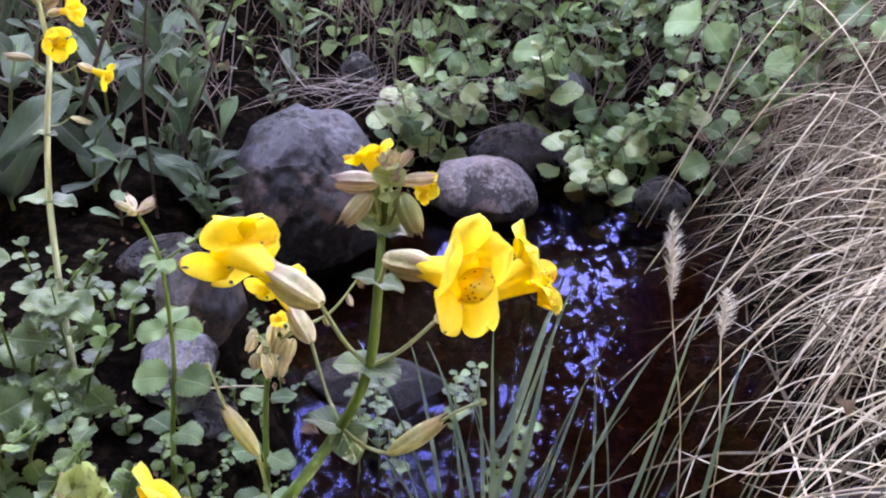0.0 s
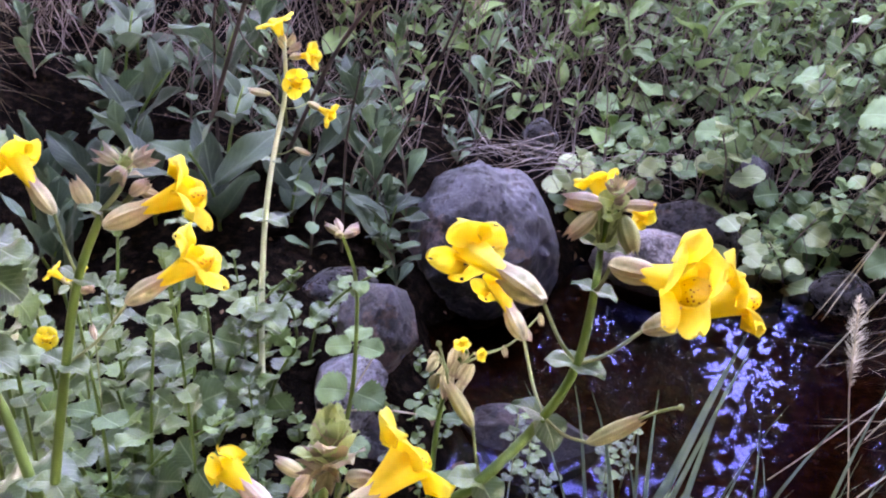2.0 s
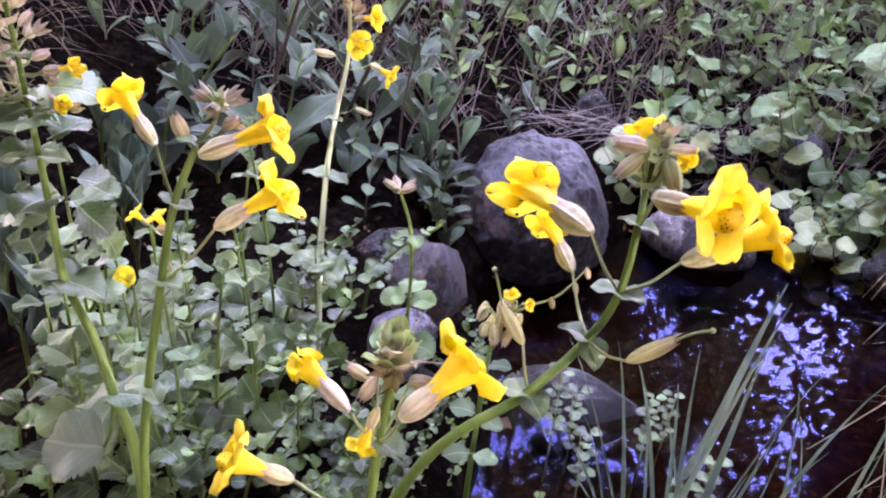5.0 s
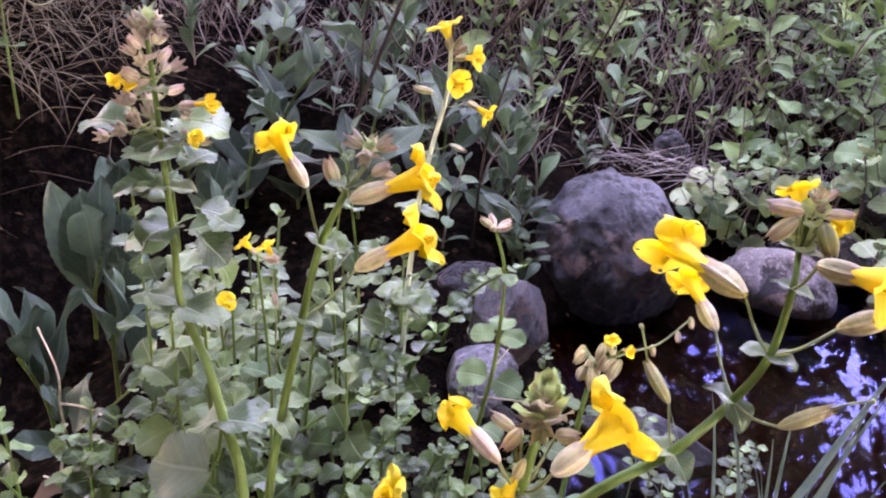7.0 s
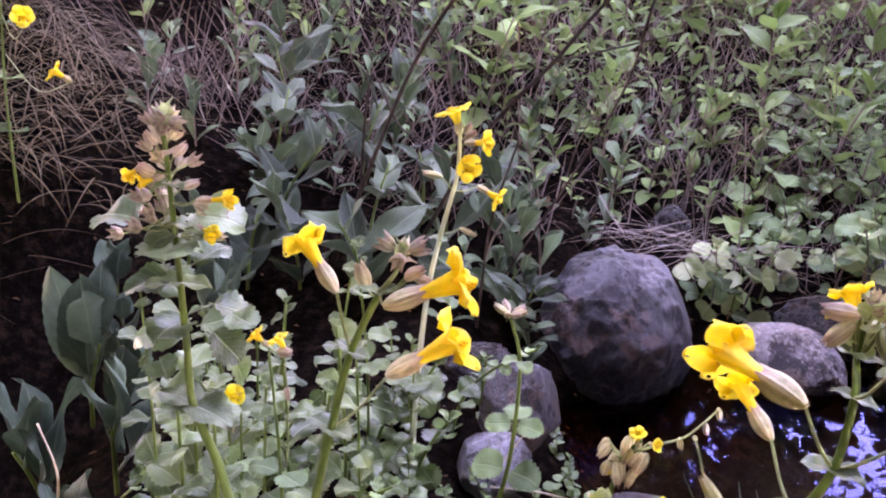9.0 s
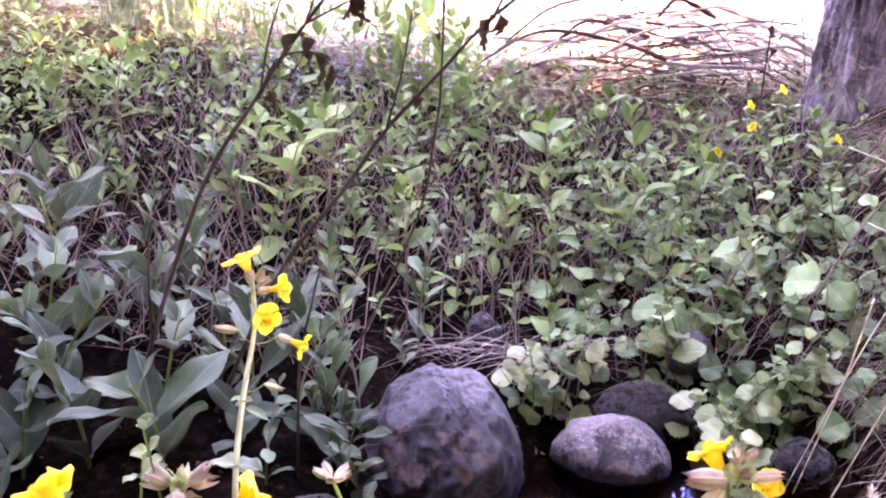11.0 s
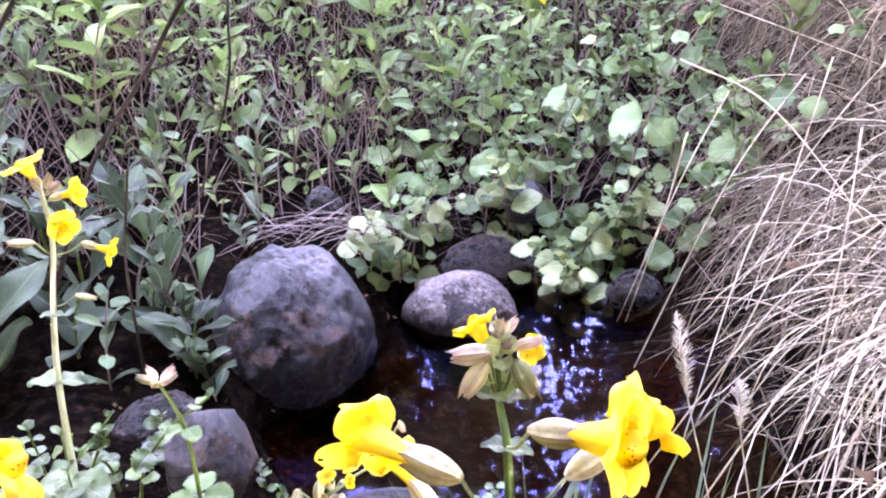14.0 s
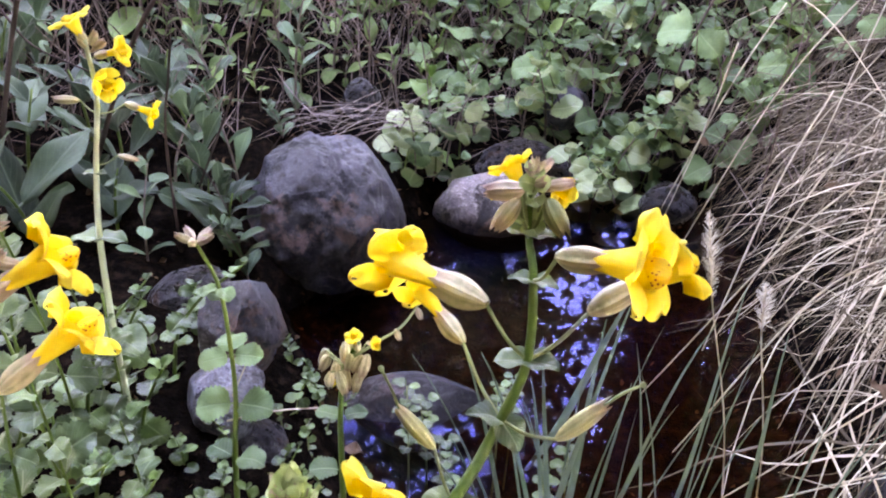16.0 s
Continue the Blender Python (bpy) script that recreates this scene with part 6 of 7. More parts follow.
def front_plant():
    x0, y0 = -0.025, 0.165
    g = hz(x0, y0)
    P = thing("monkeyflower", (x0, y0, g), "short monkeyflower crowned with papery calyces and yellow trumpets", "flower", "flowering stems")
    top = Vector((-0.021, 0.197, 0.412))
    stem(P, [(x0, y0, g - 0.01), (-0.022, 0.175, 0.28), (-0.0215, 0.187, 0.385), top], 0.0022, 0.0014)
    low = (-0.0215, 0.188, 0.388)
    pair(P, low, [(-0.8, -0.4, 0.0), (0.8, -0.2, -0.1)], 0.010, LEAF_HERO)
    flower(P, (-0.0102, 0.1762, 0.4100), (0.0030, 0.1960, 0.4225), (-0.2, -0.1, 1), 2, 1.05, low)
    flower(P, (-0.0268, 0.1765, 0.4060), (-0.0460, 0.1820, 0.4130), (0.2, -0.5, 1), 0, 0.95, low, 1, shut=True, cup=0.60)
    flower(P, (-0.022, 0.187, 0.402), (-0.0245, 0.181, 0.389), (0, -1, 0.2), 1, 0.75, low)
    flower(P, (-0.036, 0.160, 0.3885), (-0.0525, 0.151, 0.3975), (0, 0.2, 1), 0, 1.0, (-0.022, 0.175, 0.37))
    calyx(P, (-0.0295, 0.196, 0.404), (-0.0375, 0.196, 0.4065), 0, 1.2, low)
    calyx(P, (-0.0275, 0.196, 0.4055), (-0.031, 0.193, 0.398), 1, 1.3, low)
    calyx(P, (-0.016, 0.196, 0.408), (-0.009, 0.195, 0.4115), 0, 1.5, low)
    bract_stack(P, (-0.0200, 0.1935, 0.4110), (-0.0222, 0.1985, 0.4235), 0.0125, 5, 9, 1)
    for k, (w, z) in enumerate((((-0.7, -0.3, 0.3), 0.412), ((0.2, -0.8, 0.2), 0.411), ((-0.3, 0.6, 0.5), 0.414))):
        part("spent_calyx", CALYX_STAR[k], P, aim(local(P, (-0.0205, 0.194, z)), w, (0, 0, 1), 0.0085), "papery pinkish star-shaped calyx")
    return P


def tall_plant():
    x0, y0 = -0.249, 0.525
    g = hz(x0, y0)
    P = thing("monkeyflower", (x0, y0, g), "tall slender pale monkeyflower stem with small orange-yellow flowers at its tip", "flower", "flowering stems")
    n4, n3, n2 = (-0.248, 0.54, 0.123), (-0.258, 0.56, 0.206), (-0.265, 0.58, 0.28)
    top = (-0.256, 0.598, 0.385)
    stem(P, [(x0, y0, g - 0.01), n4, n3, n2, (-0.262, 0.59, 0.335), top, (-0.258, 0.60, 0.425)], 0.0030, 0.0016, MAT_STEM_WHITE)
    pair(P, n3, [(-0.8, -0.3, 0.0), (0.8, -0.4, -0.2), (0.1, -0.9, 0.2)], 0.030, LEAF_HERO)
    pair(P, n4, [(0.9, 0, 0.1), (-0.8, 0.2, 0.1)], 0.028, LEAF_HERO)
    pair(P, n2, [(-0.9, -0.1, 0.05), (0.9, -0.1, 0.05)], 0.022, LEAF_HERO)
    pair(P, (-0.263, 0.588, 0.33), [(-0.9, -0.1, 0.0), (0.9, -0.1, 0.0)], 0.009, LEAF_HERO)
    flower(P, (-0.258, 0.602, 0.421), (-0.266, 0.600, 0.4395), (0.9, 0, 0.5), 0, 1.45, (-0.258, 0.60, 0.425))
    flower(P, (-0.254, 0.602, 0.413), (-0.232, 0.600, 0.4185), (0, 0, 1), 1, 0.85, (-0.257, 0.60, 0.41))
    flower(P, (-0.254, 0.600, 0.399), (-0.241, 0.588, 0.3975), (0, 0, 1), 2, 1.25, (-0.256, 0.598, 0.395))
    flower(P, (-0.240, 0.606, 0.378), (-0.219, 0.606, 0.371), (0, 0.2, 1), 1, 0.85, (-0.2565, 0.598, 0.372))
    calyx(P, (-0.270, 0.60, 0.381), (-0.288, 0.60, 0.381), 0, 0.8, (-0.2565, 0.598, 0.372))
    calyx(P, (-0.251, 0.604, 0.338), (-0.236, 0.602, 0.336), 0, 0.7, (-0.262, 0.59, 0.335))
    for k, (dx, dz) in enumerate(((0.006, 0.016), (0.010, 0.010), (-0.004, 0.010), (0.004, 0.004))):
        calyx(P, (-0.256 + dx * 0.3, 0.60, 0.415 + dz * 0.4), (-0.256 + dx * 1.3, 0.597, 0.415 + dz), k % 2, 1.2)
    return P


def pair_plant():
    x0, y0 = -0.151, 0.485
    g = hz(x0, y0)
    P = thing("monkeyflower", (x0, y0, g), "slim green stem with paired toothed leaves and a withered tip", "flower", "budding stems")
    n = [(-0.149, 0.493, 0.15), (-0.146, 0.50, 0.195), (-0.147, 0.506, 0.233), (-0.153, 0.515, 0.282), (-0.167, 0.52, 0.313)]
    stem(P, [(x0, y0, g - 0.01)] + n, 0.0022, 0.0012)
    pair(P, n[0], [(0.9, -0.2, 0.1), (-0.8, 0.4, 0.1)], 0.024, LEAF_PALE)
    pair(P, n[1], [(0.95, -0.2, 0.05), (-0.9, -0.2, 0.0)], 0.028, LEAF_PALE, (0, -0.5, 1))
    pair(P, n[2], [(0.9, -0.15, 0.1), (-0.9, -0.4, -0.1), (-0.2, 0.9, 0.2)], 0.023, LEAF_PALE, (0, -0.5, 1))
    pair(P, n[3], [(0.6, -0.5, -0.2), (-0.8, -0.3, -0.2)], 0.014, LEAF_PALE)
    for i in range(6):
        a = i * 2.4
        q = Vector(n[4])
        w = Vector((math.cos(a), math.sin(a), 0.5))
        calyx(P, q + w * 0.002, q + w * 0.012, i % 2, 1.2)
    return P


def nodding_plant():
    x0, y0 = -0.055, 0.415
    g = hz(x0, y0)
    P = thing("monkeyflower", (x0, y0, g), "small monkeyflower with a nodding cluster of buds and tiny yellow flowers", "flower", "budding stems")
    top = Vector((-0.052, 0.435, 0.285))
    stem(P, [(x0, y0, g - 0.01), (-0.055, 0.42, 0.215), (-0.0555, 0.43, 0.262), top, (-0.045, 0.437, 0.298)], 0.0020, 0.0012)
    pair(P, (-0.055, 0.42, 0.215), [(0.8, -0.3, 0.0), (-0.8, -0.2, 0.2)], 0.020, LEAF_PALE)
    pair(P, (-0.0555, 0.428, 0.25), [(0.8, 0.2, 0.1), (-0.8, 0.1, 0.1)], 0.016, LEAF_PALE)
    pair(P, (-0.055, 0.415, 0.185), [(0.9, -0.1, 0.1), (-0.7, -0.5, 0.1)], 0.020, LEAF_PALE)
    stem(P, [top, (-0.035, 0.438, 0.298), (-0.020, 0.442, 0.308), (-0.006, 0.45, 0.328)], 0.0009, 0.0006, MAT_STEM_PALE, "flower_stalk")
    r = random.Random(8)
    for i in range(17):
        q = top + Vector((r.uniform(-0.015, 0.014), r.uniform(-0.009, 0.007), r.uniform(-0.008, 0.016)))
        calyx(P, q, q + Vector((r.uniform(-0.006, 0.004), r.uniform(-0.005, 0.004), -0.012)), 0, 1.1, top)
    for i, q in enumerate(((-0.024, 0.441, 0.306), (-0.012, 0.446, 0.318), (-0.007, 0.45, 0.328))):
        calyx(P, q, (q[0] + 0.002, q[1], q[2] - 0.007), i % 2, 1.2)
    flower(P, (-0.046, 0.434, 0.294), (-0.047, 0.431, 0.3065), (0, -1, 0.2), 0, 0.8, top)
    flower(P, (-0.040, 0.434, 0.300), (-0.034, 0.430, 0.303), (0, -0.3, 1), 1, 1.0, top)
    flower(P, (-0.057, 0.433, 0.284), (-0.0605, 0.432, 0.272), (0, -1, 0.2), 2, 0.45, top)
    return P


def small_flowers():
    for base, cal, mouth, extra in (((-0.325, 0.40), (-0.322, 0.400, 0.252), (-0.3175, 0.388, 0.258), None),
                                    ((-0.262, 0.365), (-0.275, 0.371, 0.318), (-0.2835, 0.367, 0.3265), (-0.2565, 0.369, 0.318))):
        g = hz(*base)
        P = thing("monkeyflower", (*base, g), "little monkeyflower with one small fading yellow flower among leaves", "flower", "budding stems")
        stem(P, [(*base, g - 0.01), (base[0] + 0.004, base[1], (g + cal[2]) / 2), cal], 0.0016, 0.0008)
        flower(P, cal, mouth, (0, 0, 1), 1, 1.1)
        mid = (base[0] + 0.003, base[1], g * 0.4 + cal[2] * 0.6)
        pair(P, mid, [(0.8, -0.3, 0.1), (-0.8, -0.2, 0.1)], 0.022, LEAF_PALE)
        if extra:
            flower(P, extra, (-0.2645, 0.366, 0.330), (0, 0, 1), 2, 0.9, cal, 1)
            calyx(P, (-0.266, 0.369, 0.319), (-0.255, 0.366, 0.3225), 1, 1.4, cal)
            calyx(P, (-0.251, 0.360, 0.292), (-0.2525, 0.36, 0.301), 1, 1.0, (-0.245, 0.352, 0.25))
            style(P, (-0.252, 0.36, 0.299), (-0.2555, 0.362, 0.315))
    # further clumps: by the hay, and below the tree
    for (x, y), tops in (((-0.99, 0.73), ((-0.775, 0.60, 0.452), (-0.741, 0.604, 0.399))), ((0.33, 2.0), ((0.31, 2.0, 0.518), (0.315, 1.99, 0.470))), ((0.40, 2.05), ((0.384, 2.05, 0.554),)),
                         ((0.245, 1.9), ((0.237, 1.9, 0.418),)), ((0.51, 2.0), ((0.502, 2.0, 0.451),))):
        g = hz(x, y)
        P = thing("monkeyflower", (x, y, g), "distant monkeyflower plant with small yellow flowers", "flower", "distant flowers")
        hi = max(t[2] for t in tops)
        stem(P, [(x, y, g - 0.01), (x - 0.003, y, (g + hi) / 2), (x, y + 0.005, hi - 0.012)], 0.002, 0.001)
        for k, t in enumerate(tops):
            s = -1 if k % 2 == 0 else 1
            flower(P, (t[0] + 0.014 * s, t[1] + 0.012, t[2] - 0.012), t, (0, 0, 1), k, 1.05, (x, y + 0.004, t[2] - 0.03))
        for q in (0.35, 0.6, 0.85):
            pair(P, (x - 0.002, y, g + (hi - g) * q), [(0.8, -0.3, 0.2), (-0.8, -0.1, 0.2)], 0.036, LEAF_PALE)


main_plant()
left_plant()
tall_left_plant()
front_plant()
tall_plant()
pair_plant()
nodding_plant()
small_flowers()


# ---- reeds, seed heads, dead stalks ----
def sedge():
    r = random.Random(17)
    for (x, y), n, hi in (((0.085, 0.50), 12, 0.30), ((0.125, 0.545), 7, 0.27), ((0.20, 0.585), 6, 0.24), ((0.26, 0.52), 6, 0.28)):
        z = hz(x, y)
        P = thing("sedge", (x, y, z), "tuft of slender blue-green grass blades rising from the water", "grass", "green tufts")
        for _ in range(n):
            a = r.uniform(-0.9, 0.9) + (0 if r.random() < 0.62 else math.pi)
            v, f = [], []
            L = hi * r.uniform(0.4, 0.7)
            pts = arc((r.gauss(0, 0.012), r.gauss(0, 0.010), -0.005), (math.cos(a), math.sin(a) * 0.6, 0), L * r.uniform(0.08, 0.62), 1, 0, r, 9, 0.03)
            k = hi * r.uniform(0.7, 1.25) - z
            for i, p in enumerate(pts):
                t = i / 8
                p.z = k * (t - 0.22 * t * t * t)
            ribbon(v, f, pts, r.choice((0.0006, 0.0008, 0.0010, 0.0013, 0.0019)), up=Vector((0.2, -1, 0.1)))
            part("blade", mesh_of("blade", v, f, MAT_SEDGE), P)
    # broad blades that stand before the pool
    P = thing("sedge", (0.09, 0.53, hz(0.09, 0.53)), "broad green reed blades standing before the pool", "grass", "green tufts")
    for a, b, w in (((0.0, 0.0, 0.0), (-0.014, 0.02, 0.232), 0.0026), ((-0.006, 0.0, 0.0), (0.030, 0.02, 0.250), 0.0036), ((-0.045, -0.03, 0.0), (0.022, -0.10, 0.350), 0.0026), ((0.10, 0.06, 0.0), (0.135, 0.05, 0.265), 0.0022), ((0.16, 0.04, 0.0), (0.165, 0.03, 0.24), 0.0026), ((-0.005, 0.20, hz(0.085, 0.73) - hz(0.09, 0.53)), (0.012, -0.150, 0.385), 0.0042)):
        v, f = [], []
        a, b = Vector(a), Vector(b) - Vector((0, 0, P.location.z))
        ribbon(v, f, [a.lerp(b, t / 9) + Vector((0.004 * math.sin(t * 0.5), 0, 0)) for t in range(10)], w, up=Vector((0.1, -1, 0.2)))
        part("blade", mesh_of("blade", v, f, MAT_SEDGE), P)


def seed_heads():
    r = random.Random(31)
    for base, foot, head, n, lab in (((0.26, 0.60), (0.200, 0.583, 0.245), (0.189, 0.60, 0.315), 34, "dry grass stalk with a feathery nodding seed head"), ((0.275, 0.575), (0.240, 0.58, 0.222), (0.234, 0.58, 0.268), 26, "straw stalk with a curled withered seed head")):
        g = max(hz(*base), -0.05)
        P = thing("grass_seed_head", (*base, g), lab, "grass", "seed heads")
        foot, head = Vector(foot) - P.location, Vector(head) - P.location
        part("stalk", tube_mesh("stalk", [(0, 0, 0), foot * 0.6 + Vector((0.01, 0, -0.01)), foot, (foot + head) / 2, head], 0.0006, 0.0004, MAT_STRAW, 5, 6), P)
        v, f = [], []
        for _ in range(n * 7):
            t = r.random()
            c = foot.lerp(head, 0.1 + 0.9 * t)
            a = r.uniform(0, 6.28)
            w = Vector((math.cos(a) * 0.8, math.sin(a) * 0.8, 0.6))
            s = 0.010 * (0.4 + math.sin(math.pi * t))
            ribbon(v, f, [c, c + w * s * 0.4, c + w * s * 0.8], 0.0004)
        part("panicle", mesh_of("panicle", v, f, MAT_PANICLE), P)
    # long single straws over the bank and the pool
    for a, b, c in (((0.98, 0.95, 0.42), (0.72, 0.90, 0.40), (0.42, 0.84, 0.22)), ((0.90, 1.25, 0.62), (0.62, 1.17, 0.40), (0.40, 1.10, 0.12)), ((0.66, 0.80, 0.52), (0.60, 0.80, 0.30), (0.56, 0.80, 0.12)),
                    ((0.36, 1.18, 0.30), (0.33, 1.16, 0.18), (0.28, 1.13, 0.03)), ((0.62, 0.62, 0.30), (0.46, 0.60, 0.25), (0.22, 0.56, 0.06)), ((0.60, 0.56, 0.16), (0.40, 0.54, 0.15), (0.20, 0.52, 0.09)),
                    ((0.39, 1.35, 0.373), (0.455, 1.15, 0.345), (0.516, 0.95, 0.24)), ((0.545, 1.25, 0.365), (0.41, 1.13, 0.25), (0.264, 1.0, 0.03)), ((0.51, 1.0, 0.347), (0.46, 0.9, 0.23), (0.399, 0.8, 0.05)), ((0.454, 1.3, 0.332), (0.37, 1.22, 0.22), (0.272, 1.15, 0.02)),
                    ((0.495, 0.9, 0.266), (0.36, 0.82, 0.21), (0.201, 0.75, 0.03)), ((0.434, 0.75, 0.221), (0.33, 0.70, 0.19), (0.214, 0.65, 0.04)), ((0.468, 1.1, 0.262), (0.38, 0.98, 0.18), (0.288, 0.85, 0.02)), ((0.604, 1.3, 0.379), (0.53, 1.2, 0.25), (0.443, 1.1, 0.06)), ((0.532, 1.0, 0.313), (0.42, 0.93, 0.24), (0.30, 0.85, 0.04)),
                    ((0.62, 1.75, 0.50), (0.80, 1.6, 0.44), (1.0, 1.4, 0.36)), ((0.50, 1.9, 0.44), (0.66, 1.7, 0.38), (0.86, 1.45, 0.30))):
        P = thing("grass_stalk", c, "long bleached grass stalk lying across the bank", "grass", "loose stalks")
        q = Vector(c)
        part("stalk", tube_mesh("stalk", [Vector(a) - q, Vector(b) - q, Vector((0, 0, 0))], 0.0012, 0.0006, MAT_STRAW, 5, 8), P)


LEAF_DEAD = leaf_set("withered_leaf", MAT_DEADLEAF, 5, 0.30, shape="pointed", curl=1.0, fold=1.5, nu=14, nv=6, wave=0.12)
LEAF_FALLEN = leaf_set("fallen_leaf", MAT_LITTER, 4, 0.6, shape="pointed", curl=0.4, fold=0.4, nu=14, nv=6, wave=0.08)


def withered(P, at, size, r):
    """Curled dead leaves hanging from a stalk."""
    for _ in range(2):
        part("withered_leaf", r.choice(LEAF_DEAD), P, aim(Vector(at), (r.uniform(-0.7, 0.7), r.uniform(-0.7, 0.7), -1), (r.uniform(-1, 1), r.uniform(-1, 1), 0.2), size * r.uniform(0.55, 0.95)))


def fallen_leaves():
    r = random.Random(53)
    for x, y, z, size, lab in ((-0.243, 0.935, 0.035, 0.030, "brown fallen leaf at the boulder's foot"), (0.375, 1.28, 0.115, 0.030, "reddish dead leaf caught in the dry grass"), (0.465, 1.05, 0.15, 0.028, "tan dead leaf lying on dry grass"),
                               (0.36, 0.62, 0.155, 0.024, "brown dead leaf between grass blades"), (-0.42, 1.35, None, 0.04, "orange-brown fallen leaf behind the boulder"), (-0.10, 0.66, None, 0.022, "small brown leaf lying at the water's edge"), (-0.42, 0.31, None, 0.03, "brown fallen leaf in the hollow")):
        z = max(hz(x, y), WATER) + 0.004 if z is None else z
        ob = thing("fallen_leaf", (x, y, z), lab, "leaf", "fallen leaves")
        a = r.uniform(0, 6.28)
        part("blade", r.choice(LEAF_FALLEN), ob, aim(Vector((0, 0, 0)), (math.cos(a), math.sin(a), 0.15), (0, -0.3, 1), size))


fallen_leaves()


def dead_stalks():
    r = random.Random(77)
    data = (
        ([(-0.50, 1.0, None), (-0.384, 0.95, 0.326), (-0.29, 0.92, 0.444), (-0.236, 0.895, 0.514), (-0.176, 0.87, 0.574), (-0.117, 0.84, 0.631), (-0.042, 0.80, 0.677), (0.02, 0.78, 0.705)], 0.0031, 0.0011,
         [[(-0.117, 0.84, 0.631), (-0.105, 0.82, 0.65), (-0.094, 0.81, 0.668)], [(-0.29, 0.92, 0.444), (-0.22, 0.90, 0.47), (-0.14, 0.88, 0.50)], [(-0.236, 0.895, 0.514), (-0.215, 0.88, 0.58), (-0.205, 0.875, 0.64)]],
         [(-0.096, 0.81, 0.666, 0.024), (-0.117, 0.84, 0.63, 0.045), (-0.112, 0.84, 0.632, 0.03), (-0.05, 0.80, 0.672, 0.022), (-0.20, 0.88, 0.55, 0.02)], "long dark dead stalk with withered leaves, leaning over the plants"),
        ([(-0.60, 0.945, None), (-0.464, 0.90, 0.415), (-0.372, 0.88, 0.549), (-0.313, 0.86, 0.62), (-0.25, 0.84, 0.685), (-0.20, 0.83, 0.73)], 0.0030, 0.0012,
         [[(-0.313, 0.86, 0.62), (-0.30, 0.86, 0.66), (-0.305, 0.86, 0.70)], [(-0.372, 0.88, 0.549), (-0.352, 0.885, 0.585), (-0.315, 0.888, 0.592), (-0.290, 0.885, 0.575)], [(-0.313, 0.86, 0.62), (-0.285, 0.868, 0.636), (-0.267, 0.870, 0.645)], [(-0.372, 0.88, 0.549), (-0.36, 0.88, 0.61), (-0.33, 0.87, 0.68)]],
         [(-0.309, 0.85, 0.668, 0.03), (-0.267, 0.868, 0.647, 0.052), (-0.263, 0.868, 0.645, 0.04), (-0.315, 0.888, 0.592, 0.045), (-0.295, 0.885, 0.580, 0.04), (-0.32, 0.86, 0.61, 0.05), (-0.36, 0.88, 0.55, 0.03)], "dark bare dead stalk with hanging shrivelled leaves"),
        ([(-0.36, 0.98, None), (-0.20, 0.85, 0.40), (-0.155, 0.76, 0.52), (-0.148, 0.75, 0.587), (-0.142, 0.72, 0.657), (-0.14, 0.715, 0.70)], 0.0014, 0.0008, [], [(-0.142, 0.72, 0.668, 0.02), (-0.147, 0.735, 0.61, 0.014)], "thin upright dead stem with a shrivelled tip"),
        ([(0.42, 2.55, None), (0.425, 2.55, 0.60), (0.43, 2.55, 0.74)], 0.004, 0.002, [], [(0.43, 2.55, 0.72, 0.05), (0.43, 2.55, 0.66, 0.05)], "dark dried flower stalk standing by the tree"),
        ([(-0.62, 1.05, None), (-0.60, 1.03, 0.36), (-0.53, 1.0, 0.31), (-0.44, 0.98, 0.28)], 0.0022, 0.001, [], [], "bent brown stalk fallen among the leaves"),
        ([(-0.34, 0.90, None), (-0.33, 0.88, 0.24), (-0.30, 0.84, 0.33), (-0.285, 0.82, 0.37)], 0.0018, 0.001, [[(-0.33, 0.88, 0.24), (-0.28, 0.85, 0.22), (-0.25, 0.83, 0.18)]], [], "thin purplish dead twig between plants"),
    )
    for pts, r0, r1, sides, leaves, lab in data:
        x, y, _ = pts[0]
        g = hz(x, y)
        P = thing("dead_stalk", (x, y, g), lab, "dead plant", "dead stalks")
        q = [(x, y, g - 0.01)] + list(pts[1:])
        part("stalk", tube_mesh("stalk", [local(P, p) for p in q], r0, r1, MAT_TWIG, 7, 7, 0.25), P)
        for s in sides:
            part("twig", tube_mesh("twig", [local(P, p) for p in s], r0 * 0.5, r1 * 0.6, MAT_TWIG, 6, 5, 0.25), P)
        for lx, ly, lz, s in leaves:
            withered(P, local(P, (lx, ly, lz)), s, r)
    # thin twigs standing among the brown stems
    for _ in range(34):
        x, y = r.uniform(-0.75, 0.05), r.uniform(1.2, 2.3)
        g = hz(x, y)
        P = thing("dead_stalk", (x, y, g), "thin brown dead stem with side twigs", "dead plant", "thin dead stems")
        h = r.uniform(0.12, 0.30)
        a = r.uniform(0, 6.28)
        d = Vector((math.cos(a), math.sin(a), 0)) * h * r.uniform(0.1, 0.4)
        part("stalk", tube_mesh("stalk", [(0, 0, -0.01), d * 0.3 + Vector((0, 0, h * 0.5)), d + Vector((0, 0, h))], 0.0015, 0.0007, MAT_BROWN, 5, 5, 0.3), P)
        for k in range(3):
            t = r.uniform(0.4, 0.9)
            p = d * t * t + Vector((0, 0, h * t))
            b = r.uniform(0, 6.28)
            part("twig", tube_mesh("twig", [p, p + Vector((math.cos(b) * 0.02, math.sin(b) * 0.02, 0.02)), p + Vector((math.cos(b) * 0.045, math.sin(b) * 0.045, 0.05))], 0.0009, 0.0004, MAT_BROWN, 4, 3), P)


